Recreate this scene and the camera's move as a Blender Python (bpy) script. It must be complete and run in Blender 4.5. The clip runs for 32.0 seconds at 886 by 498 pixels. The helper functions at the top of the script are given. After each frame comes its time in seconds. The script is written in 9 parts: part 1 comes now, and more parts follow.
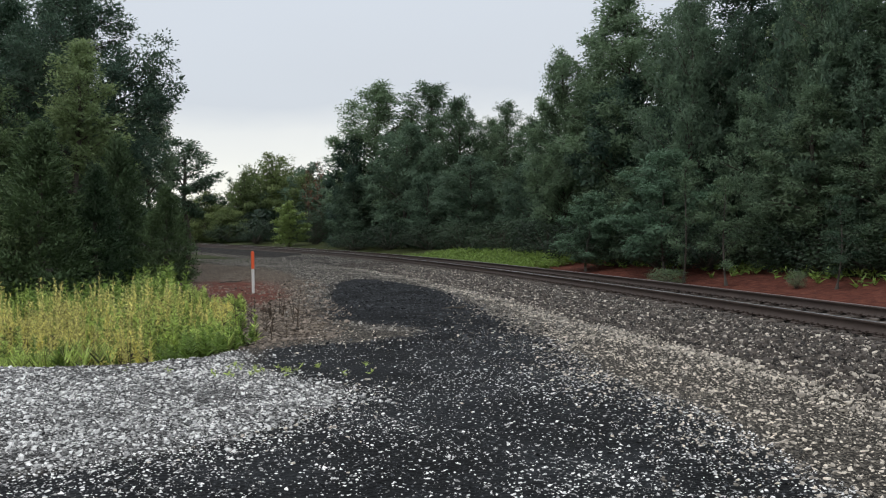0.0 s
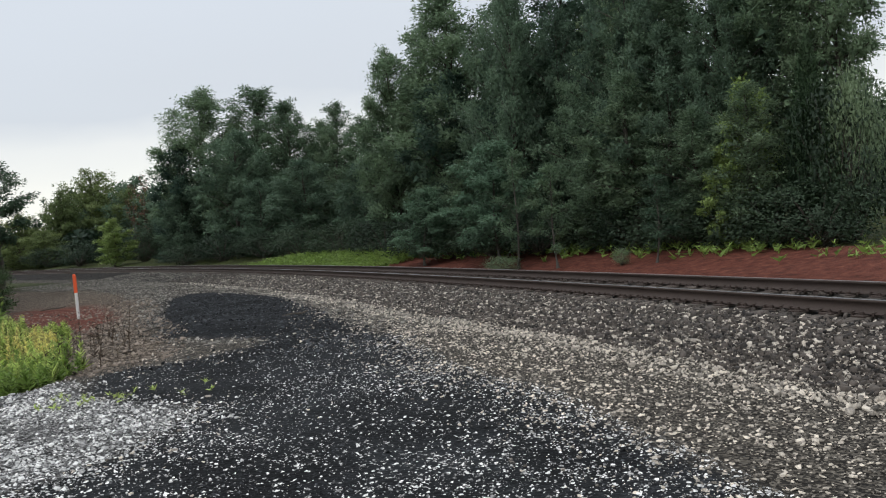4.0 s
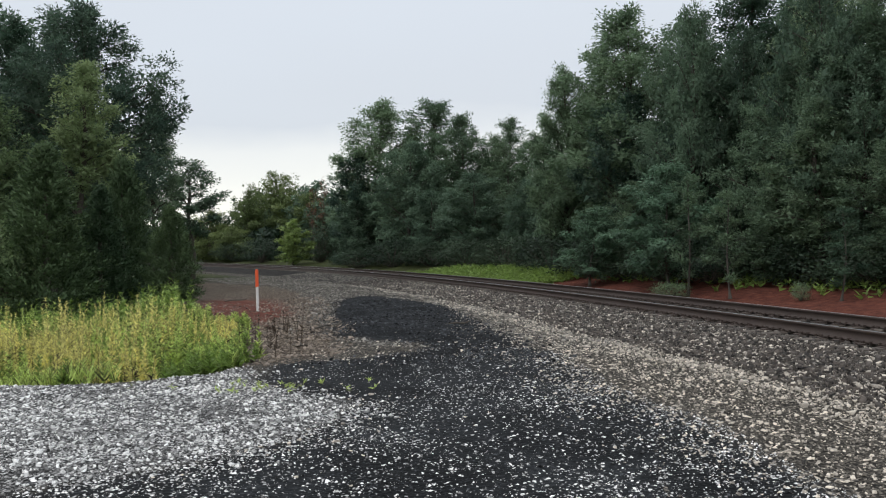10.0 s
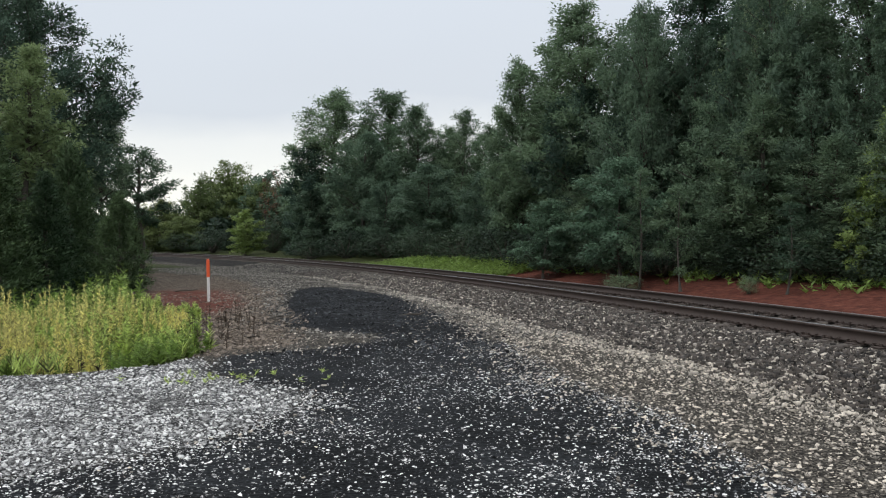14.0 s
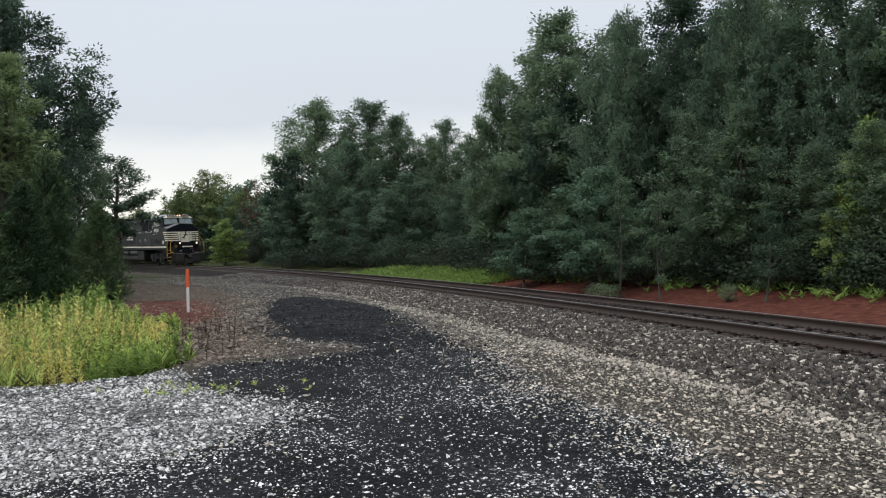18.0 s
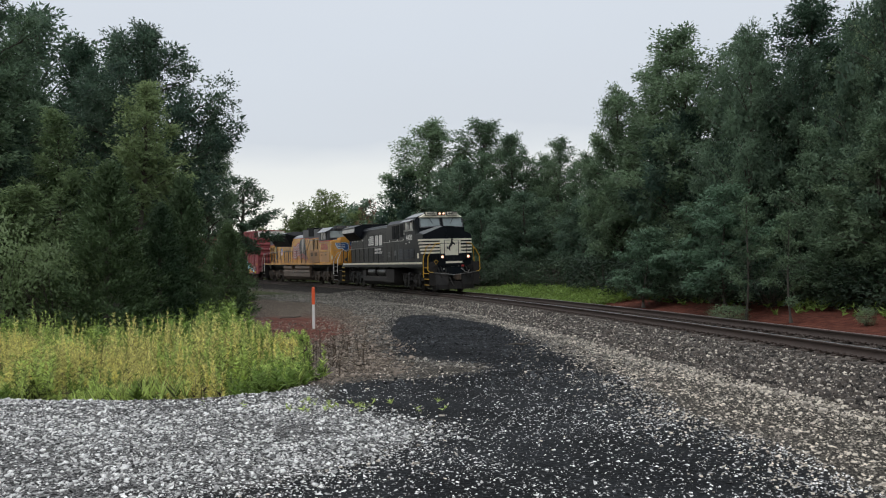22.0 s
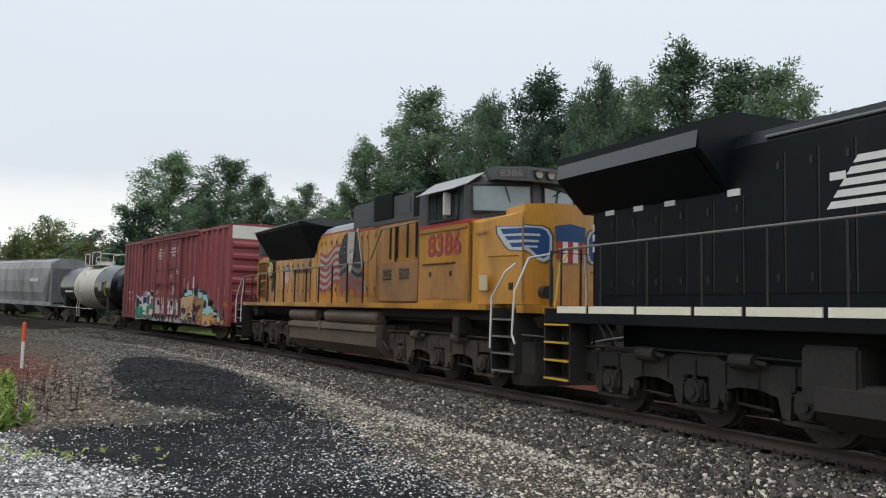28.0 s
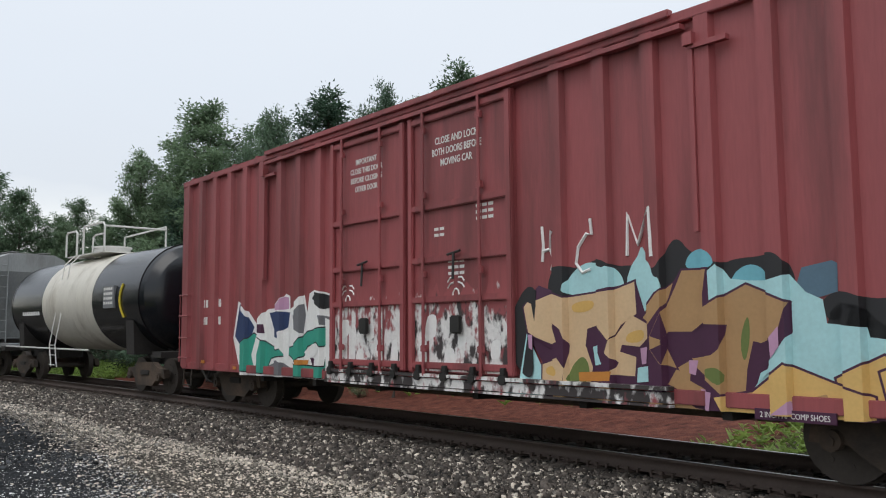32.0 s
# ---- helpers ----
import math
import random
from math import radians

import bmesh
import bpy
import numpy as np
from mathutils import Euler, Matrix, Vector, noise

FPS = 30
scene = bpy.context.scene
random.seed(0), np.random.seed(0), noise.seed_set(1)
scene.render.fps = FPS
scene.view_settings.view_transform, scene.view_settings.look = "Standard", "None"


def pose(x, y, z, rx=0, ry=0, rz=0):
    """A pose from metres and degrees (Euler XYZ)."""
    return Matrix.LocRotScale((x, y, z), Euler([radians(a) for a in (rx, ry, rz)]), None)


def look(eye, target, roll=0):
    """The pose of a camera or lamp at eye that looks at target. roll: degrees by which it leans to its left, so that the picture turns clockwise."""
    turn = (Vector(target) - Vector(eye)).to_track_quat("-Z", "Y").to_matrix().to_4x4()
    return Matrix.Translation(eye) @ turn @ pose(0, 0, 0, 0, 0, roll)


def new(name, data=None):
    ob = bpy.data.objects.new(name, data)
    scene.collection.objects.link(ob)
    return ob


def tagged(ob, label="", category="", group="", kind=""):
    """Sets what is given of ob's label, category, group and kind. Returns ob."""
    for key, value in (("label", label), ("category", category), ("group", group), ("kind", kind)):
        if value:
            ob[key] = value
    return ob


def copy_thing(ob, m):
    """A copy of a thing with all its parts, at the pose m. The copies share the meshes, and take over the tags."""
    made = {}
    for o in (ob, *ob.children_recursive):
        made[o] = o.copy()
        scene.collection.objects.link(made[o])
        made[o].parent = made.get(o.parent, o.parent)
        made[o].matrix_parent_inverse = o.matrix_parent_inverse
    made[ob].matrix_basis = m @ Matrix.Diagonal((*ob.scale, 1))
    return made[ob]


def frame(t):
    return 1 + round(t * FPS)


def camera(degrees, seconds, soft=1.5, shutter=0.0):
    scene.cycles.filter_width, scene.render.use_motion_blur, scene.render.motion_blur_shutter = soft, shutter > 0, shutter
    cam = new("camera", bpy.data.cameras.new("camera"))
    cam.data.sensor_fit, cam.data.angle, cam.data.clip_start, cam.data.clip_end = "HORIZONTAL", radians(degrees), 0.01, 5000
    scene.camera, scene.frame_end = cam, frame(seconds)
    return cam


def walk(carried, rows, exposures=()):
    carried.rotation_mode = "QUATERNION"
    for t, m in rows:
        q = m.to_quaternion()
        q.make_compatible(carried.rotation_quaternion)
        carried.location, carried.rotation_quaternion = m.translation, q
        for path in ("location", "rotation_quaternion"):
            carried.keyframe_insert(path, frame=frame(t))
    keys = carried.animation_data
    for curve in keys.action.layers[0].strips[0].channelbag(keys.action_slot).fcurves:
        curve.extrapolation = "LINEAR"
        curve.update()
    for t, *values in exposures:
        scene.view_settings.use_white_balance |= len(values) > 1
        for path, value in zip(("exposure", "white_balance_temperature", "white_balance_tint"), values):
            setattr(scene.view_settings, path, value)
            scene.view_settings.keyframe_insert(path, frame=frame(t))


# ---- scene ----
# ---- camera ----
cam = camera(54.61, 32.0, soft=1.1)
PATH = [
    (0.0, 0.061, 0.021, 1.281, 88.98, -0.15, -0.16),
    (0.5, 0.050, 0.003, 1.274, 88.91, -0.05, 0.13),
    (1.0, 0.056, -0.000, 1.276, 88.86, 0.68, -0.49),
    (1.5, 0.063, 0.002, 1.268, 88.90, 0.58, -2.69),
    (2.0, 0.054, 0.059, 1.276, 88.54, -0.19, -6.00),
    (2.5, 0.058, 0.063, 1.282, 88.12, 0.96, -8.50),
    (4.5, 0.118, 0.066, 1.253, 88.93, 5.09, -10.42),
    (5.0, 0.107, 0.056, 1.241, 89.53, 4.01, -4.42),
    (5.5, 0.089, 0.047, 1.250, 89.48, 2.52, -1.05),
    (6.0, 0.095, 0.050, 1.245, 89.37, 1.71, -0.70),
    (6.5, 0.088, 0.033, 1.244, 89.45, 1.09, -0.75),
    (7.0, 0.085, -0.007, 1.246, 89.30, 0.33, 0.76),
    (7.5, 0.075, 0.016, 1.252, 89.24, 0.03, 2.65),
    (8.0, 0.083, 0.019, 1.246, 89.44, -0.07, 3.05),
    (8.5, 0.094, 0.012, 1.247, 89.73, 0.02, 2.19),
    (9.0, 0.089, 0.006, 1.246, 89.95, 0.18, 1.68),
    (9.5, 0.092, -0.007, 1.249, 90.02, 0.34, 1.28),
    (10.0, 0.091, -0.022, 1.252, 90.12, 0.46, 0.14),
    (10.5, 0.091, -0.025, 1.239, 90.19, 0.43, -1.47),
    (11.0, 0.089, -0.007, 1.243, 90.03, 0.37, -2.38),
    (11.5, 0.082, -0.001, 1.237, 89.68, 0.43, -2.62),
    (12.0, 0.076, -0.010, 1.237, 89.44, 0.27, -2.60),
    (12.5, 0.080, 0.005, 1.243, 89.39, -0.07, -2.55),
    (13.0, 0.073, -0.001, 1.261, 89.45, -0.14, -2.69),
    (13.5, 0.081, 0.022, 1.236, 89.65, -0.20, -3.00),
    (14.0, 0.082, 0.020, 1.240, 89.56, -0.01, -2.92),
    (14.5, 0.071, 0.016, 1.238, 89.36, -0.14, -2.69),
    (16.5, 0.072, 0.018, 1.248, 89.77, 0.17, -2.80),
    (17.0, 0.073, 0.020, 1.239, 89.91, 0.21, -2.86),
    (17.5, 0.071, 0.028, 1.234, 90.10, 0.29, -3.46),
    (18.0, 0.071, 0.027, 1.234, 90.18, 0.19, -4.21),
    (18.5, 0.052, 0.019, 1.231, 90.15, -0.10, -5.00),
    (19.0, -0.011, 0.009, 1.232, 90.27, 0.56, -6.51),
    (19.5, -0.042, -0.014, 1.237, 90.53, 0.84, -7.83),
    (20.0, -0.058, -0.043, 1.242, 90.76, 1.23, -7.08),
    (20.5, -0.119, -0.040, 1.267, 92.07, 2.83, -5.42),
    (21.0, -0.171, -0.038, 1.277, 92.78, 2.28, -2.76),
    (21.5, -0.205, -0.032, 1.268, 92.10, 0.40, 0.44),
    (22.0, -0.207, -0.006, 1.278, 91.38, -0.14, 3.17),
    (22.5, -0.195, -0.013, 1.288, 91.42, -0.30, 4.20),
    (23.0, -0.195, -0.019, 1.286, 91.64, -0.75, 3.97),
    (23.5, -0.205, -0.028, 1.281, 92.11, -1.27, 2.69),
    (24.0, -0.196, -0.028, 1.272, 92.50, -1.67, 0.88),
    (24.5, -0.208, 0.006, 1.273, 92.21, -2.10, -0.90),
    (25.0, -0.199, -0.004, 1.254, 91.73, -2.69, -3.02),
    (25.5, -0.212, 0.019, 1.265, 91.40, -2.32, -4.49),
    (26.0, -0.185, 0.018, 1.257, 91.79, -1.47, -6.16),
    (26.5, -0.193, -0.009, 1.270, 92.50, -0.89, -8.33),
    (28.5, -0.120, -0.030, 1.295, 95.570, -2.600, -17.300),
    (29.0, -0.024, -0.100, 1.300, 96.100, -1.684, -23.033),
    (29.5, -0.030, -0.040, 1.230, 96.450, -1.738, -31.327),
    (30.0, 0.130, 0.260, 1.330, 95.650, -0.890, -33.280),
    (30.5, 0.130, 0.050, 1.240, 95.950, -1.120, -32.450),
    (31.0, 0.133, -0.137, 1.160, 96.300, -1.330, -31.645),
    (31.5, 0.200, -0.120, 1.185, 96.600, -0.450, -29.460),
    (32.0, 0.300, 0.060, 1.235, 96.650, -1.050, -27.650),
]
walk(cam, [(t, pose(*p)) for t, *p in PATH], [(0.0, -0.03), (3.0, -0.02), (5.0, 0.05), (20.0, 0.05), (21.0, -0.14), (22.0, -0.04), (23.0, 0.05), (25.0, 0.03), (26.0, -0.05), (28.5, 0.16), (30.0, 0.20), (31.0, 0.21), (32.0, 0.16)])

# ---- world and light ----
world = bpy.data.worlds.new("overcast_sky")
scene.world = world
world.use_nodes = True
wn, wl = world.node_tree.nodes, world.node_tree.links
wn.clear()
w_out, w_bg = wn.new("ShaderNodeOutputWorld"), wn.new("ShaderNodeBackground")
w_sky = wn.new("ShaderNodeTexSky")
w_sky.sky_type, w_sky.sun_disc = "NISHITA", False
w_sky.sun_elevation, w_sky.sun_rotation = radians(62), radians(-122)
w_co, w_sep = wn.new("ShaderNodeTexCoord"), wn.new("ShaderNodeSeparateXYZ")
wl.new(w_co.outputs["Generated"], w_sep.inputs[0])
w_map = wn.new("ShaderNodeMapping")
w_map.inputs["Scale"].default_value = (1.2, 1.2, 3.2)
wl.new(w_co.outputs["Generated"], w_map.inputs["Vector"])
w_noise = wn.new("ShaderNodeTexNoise")
w_noise.inputs["Scale"].default_value, w_noise.inputs["Detail"].default_value = 1.6, 5
w_noise.inputs["Roughness"].default_value = 0.5
wl.new(w_map.outputs[0], w_noise.inputs["Vector"])
# bands of cloud: brighter and warmer towards the horizon
w_add = wn.new("ShaderNodeMath")
w_add.operation = "MULTIPLY_ADD"
w_add.inputs[1].default_value = 0.16
wl.new(w_noise.outputs["Fac"], w_add.inputs[0])
wl.new(w_sep.outputs["Z"], w_add.inputs[2])
w_ramp = wn.new("ShaderNodeValToRGB")
w_ramp.color_ramp.elements[0].position, w_ramp.color_ramp.elements[0].color = 0.10, (0.90, 0.89, 0.82, 1)
w_ramp.color_ramp.elements[1].position, w_ramp.color_ramp.elements[1].color = 0.95, (0.90, 0.94, 0.99, 1)
for at_, col in ((0.21, (0.74, 0.75, 0.74, 1)), (0.25, (0.59, 0.62, 0.66, 1)), (0.36, (0.62, 0.66, 0.71, 1)), (0.50, (0.66, 0.70, 0.75, 1))):
    e_ = w_ramp.color_ramp.elements.new(at_)
    e_.color = col
wl.new(w_add.outputs[0], w_ramp.inputs[0])
w_mul = wn.new("ShaderNodeMix")
w_mul.data_type, w_mul.blend_type = "RGBA", "MIX"
w_mul.inputs["Factor"].default_value = 0.985
wl.new(w_sky.outputs[0], w_mul.inputs["A"])
wl.new(w_ramp.outputs[0], w_mul.inputs["B"])
wl.new(w_mul.outputs["Result"], w_bg.inputs["Color"])
w_bg.inputs["Strength"].default_value = 1.08
wl.new(w_bg.outputs[0], w_out.inputs["Surface"])

sun_data = bpy.data.lights.new("sun", "SUN")
sun_data.energy, sun_data.angle, sun_data.color = 0.85, radians(40), (1.0, 0.97, 0.93)
sun = new("sun", sun_data)
sun.matrix_world = look((-26, -16, 58), (0, 0, 0))


# ---- materials ----
def material(name, color, rough=0.6, metal=0.0, vary=0.12, scale=3.0, bump=0.15, fine=40.0, dirt=None, dirt_at=0.6, island=False, object_vary=0.0, stretch=(1, 1, 1), spec=0.5, translucent=0.0):
    """A surface of one colour with variation at two scales, optional dirt patches and fine relief."""
    m = bpy.data.materials.new(name)
    m.use_nodes = True
    n, l = m.node_tree.nodes, m.node_tree.links
    b = n["Principled BSDF"]
    b.inputs["Roughness"].default_value, b.inputs["Metallic"].default_value = rough, metal
    b.inputs["Specular IOR Level"].default_value = spec
    co, mp = n.new("ShaderNodeTexCoord"), n.new("ShaderNodeMapping")
    mp.inputs["Scale"].default_value = stretch
    l.new(co.outputs["Object"], mp.inputs["Vector"])
    coarse, grain = n.new("ShaderNodeTexNoise"), n.new("ShaderNodeTexNoise")
    for t, s in ((coarse, scale), (grain, fine)):
        t.inputs["Scale"].default_value, t.inputs["Detail"].default_value = s, 6
        l.new(mp.outputs[0], t.inputs["Vector"])
    add = n.new("ShaderNodeMath")
    add.operation = "ADD"
    l.new(coarse.outputs["Fac"], add.inputs[0])
    l.new(grain.outputs["Fac"], add.inputs[1])
    last = add.outputs[0]
    if island or object_vary:
        src = n.new("ShaderNodeNewGeometry").outputs["Random Per Island"] if island else n.new("ShaderNodeObjectInfo").outputs["Random"]
        k = n.new("ShaderNodeMath")
        k.operation = "MULTIPLY_ADD"
        k.inputs[1].default_value = 1.0
        l.new(src, k.inputs[0])
        l.new(last, k.inputs[2])
        last = k.outputs[0]
        mid = 1.5
    else:
        mid = 1.0
    rng = n.new("ShaderNodeMapRange")
    rng.inputs["From Min"].default_value, rng.inputs["From Max"].default_value = mid - 0.55, mid + 0.55
    rng.inputs["To Min"].default_value, rng.inputs["To Max"].default_value = 1 - vary, 1 + vary
    l.new(last, rng.inputs["Value"])
    mul = n.new("ShaderNodeMix")
    mul.data_type, mul.blend_type = "RGBA", "MULTIPLY"
    mul.inputs["Factor"].default_value = 1.0
    mul.inputs["A"].default_value = (*color, 1)
    l.new(rng.outputs[0], mul.inputs["B"])
    out = mul.outputs["Result"]
    if dirt:
        d = n.new("ShaderNodeTexNoise")
        d.inputs["Scale"].default_value, d.inputs["Detail"].default_value, d.inputs["Roughness"].default_value = scale * 0.7, 8, 0.65
        l.new(mp.outputs[0], d.inputs["Vector"])
        r = n.new("ShaderNodeMapRange")
        r.inputs["From Min"].default_value, r.inputs["From Max"].default_value = dirt_at - 0.12, dirt_at + 0.12
        l.new(d.outputs["Fac"], r.inputs["Value"])
        mix = n.new("ShaderNodeMix")
        mix.data_type = "RGBA"
        l.new(r.outputs[0], mix.inputs["Factor"])
        l.new(out, mix.inputs["A"])
        mix.inputs["B"].default_value = (*dirt, 1)
        out = mix.outputs["Result"]
    l.new(out, b.inputs["Base Color"])
    if bump:
        bp = n.new("ShaderNodeBump")
        bp.inputs["Strength"].default_value, bp.inputs["Distance"].default_value = bump, 0.02
        l.new(grain.outputs["Fac"], bp.inputs["Height"])
        l.new(bp.outputs[0], b.inputs["Normal"])
    if translucent:
        tr, ms = n.new("ShaderNodeBsdfTranslucent"), n.new("ShaderNodeMixShader")
        l.new(out, tr.inputs["Color"])
        ms.inputs[0].default_value = translucent
        l.new(b.outputs[0], ms.inputs[1])
        l.new(tr.outputs[0], ms.inputs[2])
        l.new(ms.outputs[0], n["Material Output"].inputs["Surface"])
    return m


def glow(name, color, strength):
    m = bpy.data.materials.new(name)
    m.use_nodes = True
    b = m.node_tree.nodes["Principled BSDF"]
    b.inputs["Base Color"].default_value = (*color, 1)
    b.inputs["Emission Color"].default_value, b.inputs["Emission Strength"].default_value = (*color, 1), strength
    return m


def leaf_material(name, dark, light, translucent=0.3, rough=0.5):
    """Leaves: the tone goes from dark to light from tree to tree, from bough to bough and from leaf to leaf."""
    m = material(name, (1, 1, 1), rough, vary=0.20, scale=0.45, fine=2.2, bump=0, island=True, translucent=translucent, spec=0.22)
    n, l = m.node_tree.nodes, m.node_tree.links
    tree = n.new("ShaderNodeObjectInfo").outputs["Random"]
    boughs = n.new("ShaderNodeTexNoise")
    boughs.inputs["Scale"].default_value, boughs.inputs["Detail"].default_value = 0.55, 2
    l.new(n.new("ShaderNodeTexCoord").outputs["Object"], boughs.inputs["Vector"])
    k = n.new("ShaderNodeMath")
    k.operation = "MULTIPLY_ADD"
    k.inputs[1].default_value = 0.8
    l.new(tree, k.inputs[0])
    l.new(boughs.outputs["Fac"], k.inputs[2])
    r = n.new("ShaderNodeMapRange")
    r.inputs["From Min"].default_value, r.inputs["From Max"].default_value = 0.45, 1.35
    l.new(k.outputs[0], r.inputs["Value"])
    tone = n.new("ShaderNodeMix")
    tone.data_type = "RGBA"
    tone.inputs["A"].default_value, tone.inputs["B"].default_value = (*dark, 1), (*light, 1)
    l.new(r.outputs[0], tone.inputs["Factor"])
    mul = next(x for x in n if x.bl_idname == "ShaderNodeMix" and x.blend_type == "MULTIPLY")
    l.new(tone.outputs["Result"], mul.inputs["A"])
    return m


LEAF_OAK = leaf_material("leaf_oak", (0.053, 0.098, 0.062), (0.198, 0.284, 0.162), 0.42)
# dark end below LEAF_OAK's, to put shade into the lower woodland trees
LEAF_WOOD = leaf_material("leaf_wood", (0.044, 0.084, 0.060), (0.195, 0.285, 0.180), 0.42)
# undergrowth leaves, their green darkened to carry the shade at the wood's foot
LEAF_SHADED = leaf_material("leaf_shaded", (0.024, 0.044, 0.027), (0.058, 0.092, 0.050), 0.22)
LEAF_ELM = leaf_material("leaf_elm", (0.080, 0.138, 0.086), (0.240, 0.318, 0.180), 0.42)
LEAF_PALE = leaf_material("leaf_pale", (0.120, 0.205, 0.130), (0.165, 0.255, 0.155), 0.35)
LEAF_CEDAR = leaf_material("leaf_cedar", (0.040, 0.076, 0.036), (0.092, 0.145, 0.062), 0.28)
LEAF_LIGHT = leaf_material("leaf_light", (0.22, 0.31, 0.09), (0.28, 0.37, 0.12))
LEAF_BEND = leaf_material("leaf_bend", (0.120, 0.165, 0.062), (0.230, 0.285, 0.105), 0.4)
LEAF_OLIVE = leaf_material("leaf_olive", (0.140, 0.205, 0.096), (0.265, 0.345, 0.160), 0.45)
LEAF_DEAD = material("leaf_dead", (0.16, 0.075, 0.04), 0.7, vary=0.4, scale=0.5, fine=3, bump=0, island=True)
BARK = material("bark", (0.075, 0.062, 0.050), 0.9, vary=0.4, scale=2, fine=25, bump=0.6, stretch=(1, 1, 0.25))
BARK_PALE = material("bark_pale", (0.085, 0.075, 0.062), 0.9, vary=0.4, scale=2, fine=25, bump=0.5, stretch=(1, 1, 0.3))
WEED = material("weed", (0.40, 0.49, 0.14), 0.6, vary=0.85, scale=0.9, fine=2.5, bump=0, island=True, translucent=0.35)
WEED_GOLD = material("weed_gold", (0.66, 0.61, 0.22), 0.65, vary=0.7, scale=0.6, fine=2.5, bump=0, island=True, translucent=0.35)
WEED_DRY = material("weed_dry", (0.060, 0.042, 0.028), 0.85, vary=0.4, scale=1, fine=6, bump=0, island=True)
GRASS = material("grass_blade", (0.20, 0.30, 0.065), 0.6, vary=0.45, scale=0.5, fine=3, bump=0, island=True, translucent=0.3)
STONE_LIGHT = material("stone_light", (0.57, 0.562, 0.545), 0.85, vary=0.95, scale=8, fine=60, bump=0.3, island=True)
STONE_TAN = material("stone_tan", (0.47, 0.418, 0.350), 0.85, vary=0.98, scale=8, fine=60, bump=0.3, island=True)
DARK_GRIT = material("dark_grit", (0.046, 0.049, 0.053), 0.85, vary=0.98, scale=8, fine=60, bump=0.2, island=True, spec=0.15)
STONE_PALE = material("stone_pale", (0.43, 0.385, 0.325), 0.85, vary=0.85, scale=8, fine=60, bump=0.3, island=True)
STONE_STRIP = material("stone_strip", (0.185, 0.172, 0.150), 0.85, vary=0.9, scale=8, fine=60, bump=0.3, island=True)
STONE_BROWN = material("stone_brown", (0.185, 0.150, 0.120), 0.9, vary=0.8, scale=8, fine=60, bump=0.3, island=True)
STONE_BALLAST = material("stone_ballast", (0.068, 0.057, 0.048), 0.85, vary=0.9, scale=8, fine=60, bump=0.3, island=True)
RAIL_SIDE = material("rail_rust", (0.060, 0.042, 0.034), 0.7, metal=0.1, vary=0.3, scale=1.5, fine=30, bump=0.2)
RAIL_TOP = material("rail_polished", (0.42, 0.42, 0.44), 0.32, metal=0.9, vary=0.15, scale=1.5, fine=30, bump=0)
TIE = material("creosoted_timber", (0.085, 0.070, 0.058), 0.9, vary=0.4, scale=1.5, fine=14, bump=0.7, object_vary=0.3, stretch=(0.15, 1, 1))


# ---- helpers for building ----
def part(name, bm, mat, parent=None, label=""):
    """Links a bmesh as one mesh object under a thing."""
    me = bpy.data.meshes.new(name)
    bm.to_mesh(me)
    bm.free()
    me.materials.append(mat)
    ob = new(name, me)
    ob.parent = parent
    if label:
        tagged(ob, label)
    return ob


def raw(name, verts, faces, mat, parent=None):
    """Links plain arrays of corners and faces (all of one size) as one mesh object."""
    verts, faces = np.asarray(verts, np.float32), np.asarray(faces, np.int32)
    me = bpy.data.meshes.new(name)
    n, k = faces.shape
    me.vertices.add(len(verts))
    me.vertices.foreach_set("co", verts.ravel())
    me.loops.add(n * k)
    me.loops.foreach_set("vertex_index", faces.ravel())
    me.polygons.add(n)
    me.polygons.foreach_set("loop_start", np.arange(0, n * k, k, dtype=np.int32))
    me.polygons.foreach_set("loop_total", np.full(n, k, dtype=np.int32))
    me.update(calc_edges=True)
    me.materials.append(mat)
    ob = new(name, me)
    ob.parent = parent
    return ob


def smoothstep(a, b, x):
    t = np.clip((x - a) / (b - a), 0, 1)
    return t * t * (3 - 2 * t)


# ---- the line of the railway: the way along it, from beside the camera to far round the bend ----
STEP = 0.5
S_ALONG = np.arange(-60, 420, STEP)
BEND = np.clip(0.000512 + 0.0001514 * S_ALONG - 0.00000104 * S_ALONG**2, 0, None) * (S_ALONG > -60)
BEND[S_ALONG > 130] = 0.0
HEADING = np.cumsum(BEND) * STEP
HEADING += 0.1818 - np.interp(0, S_ALONG, HEADING)
_d = np.stack([-np.sin(HEADING), np.cos(HEADING)], 1)
LINE = np.concatenate([[[0, 0]], np.cumsum((_d[1:] + _d[:-1]) / 2 * STEP, 0)])
LINE += np.array([9.945, 0]) - np.array([np.interp(0, S_ALONG, LINE[:, i]) for i in (0, 1)])
CANT = 0.0332


def rail_height(s):
    s = np.clip(s, -60, 140)
    return -0.00118 * s + 0.0000245 * s**2 + 0.00000002 * s**3


def on_line(s, aside=0.0):
    """Places along the railway; aside: metres towards the inside of the bend."""
    s = np.asarray(s, float)
    h = np.interp(s, S_ALONG, HEADING)
    x, y = np.interp(s, S_ALONG, LINE[:, 0]), np.interp(s, S_ALONG, LINE[:, 1])
    return np.stack([x - np.cos(h) * aside, y - np.sin(h) * aside, rail_height(s) - aside * CANT], -1)


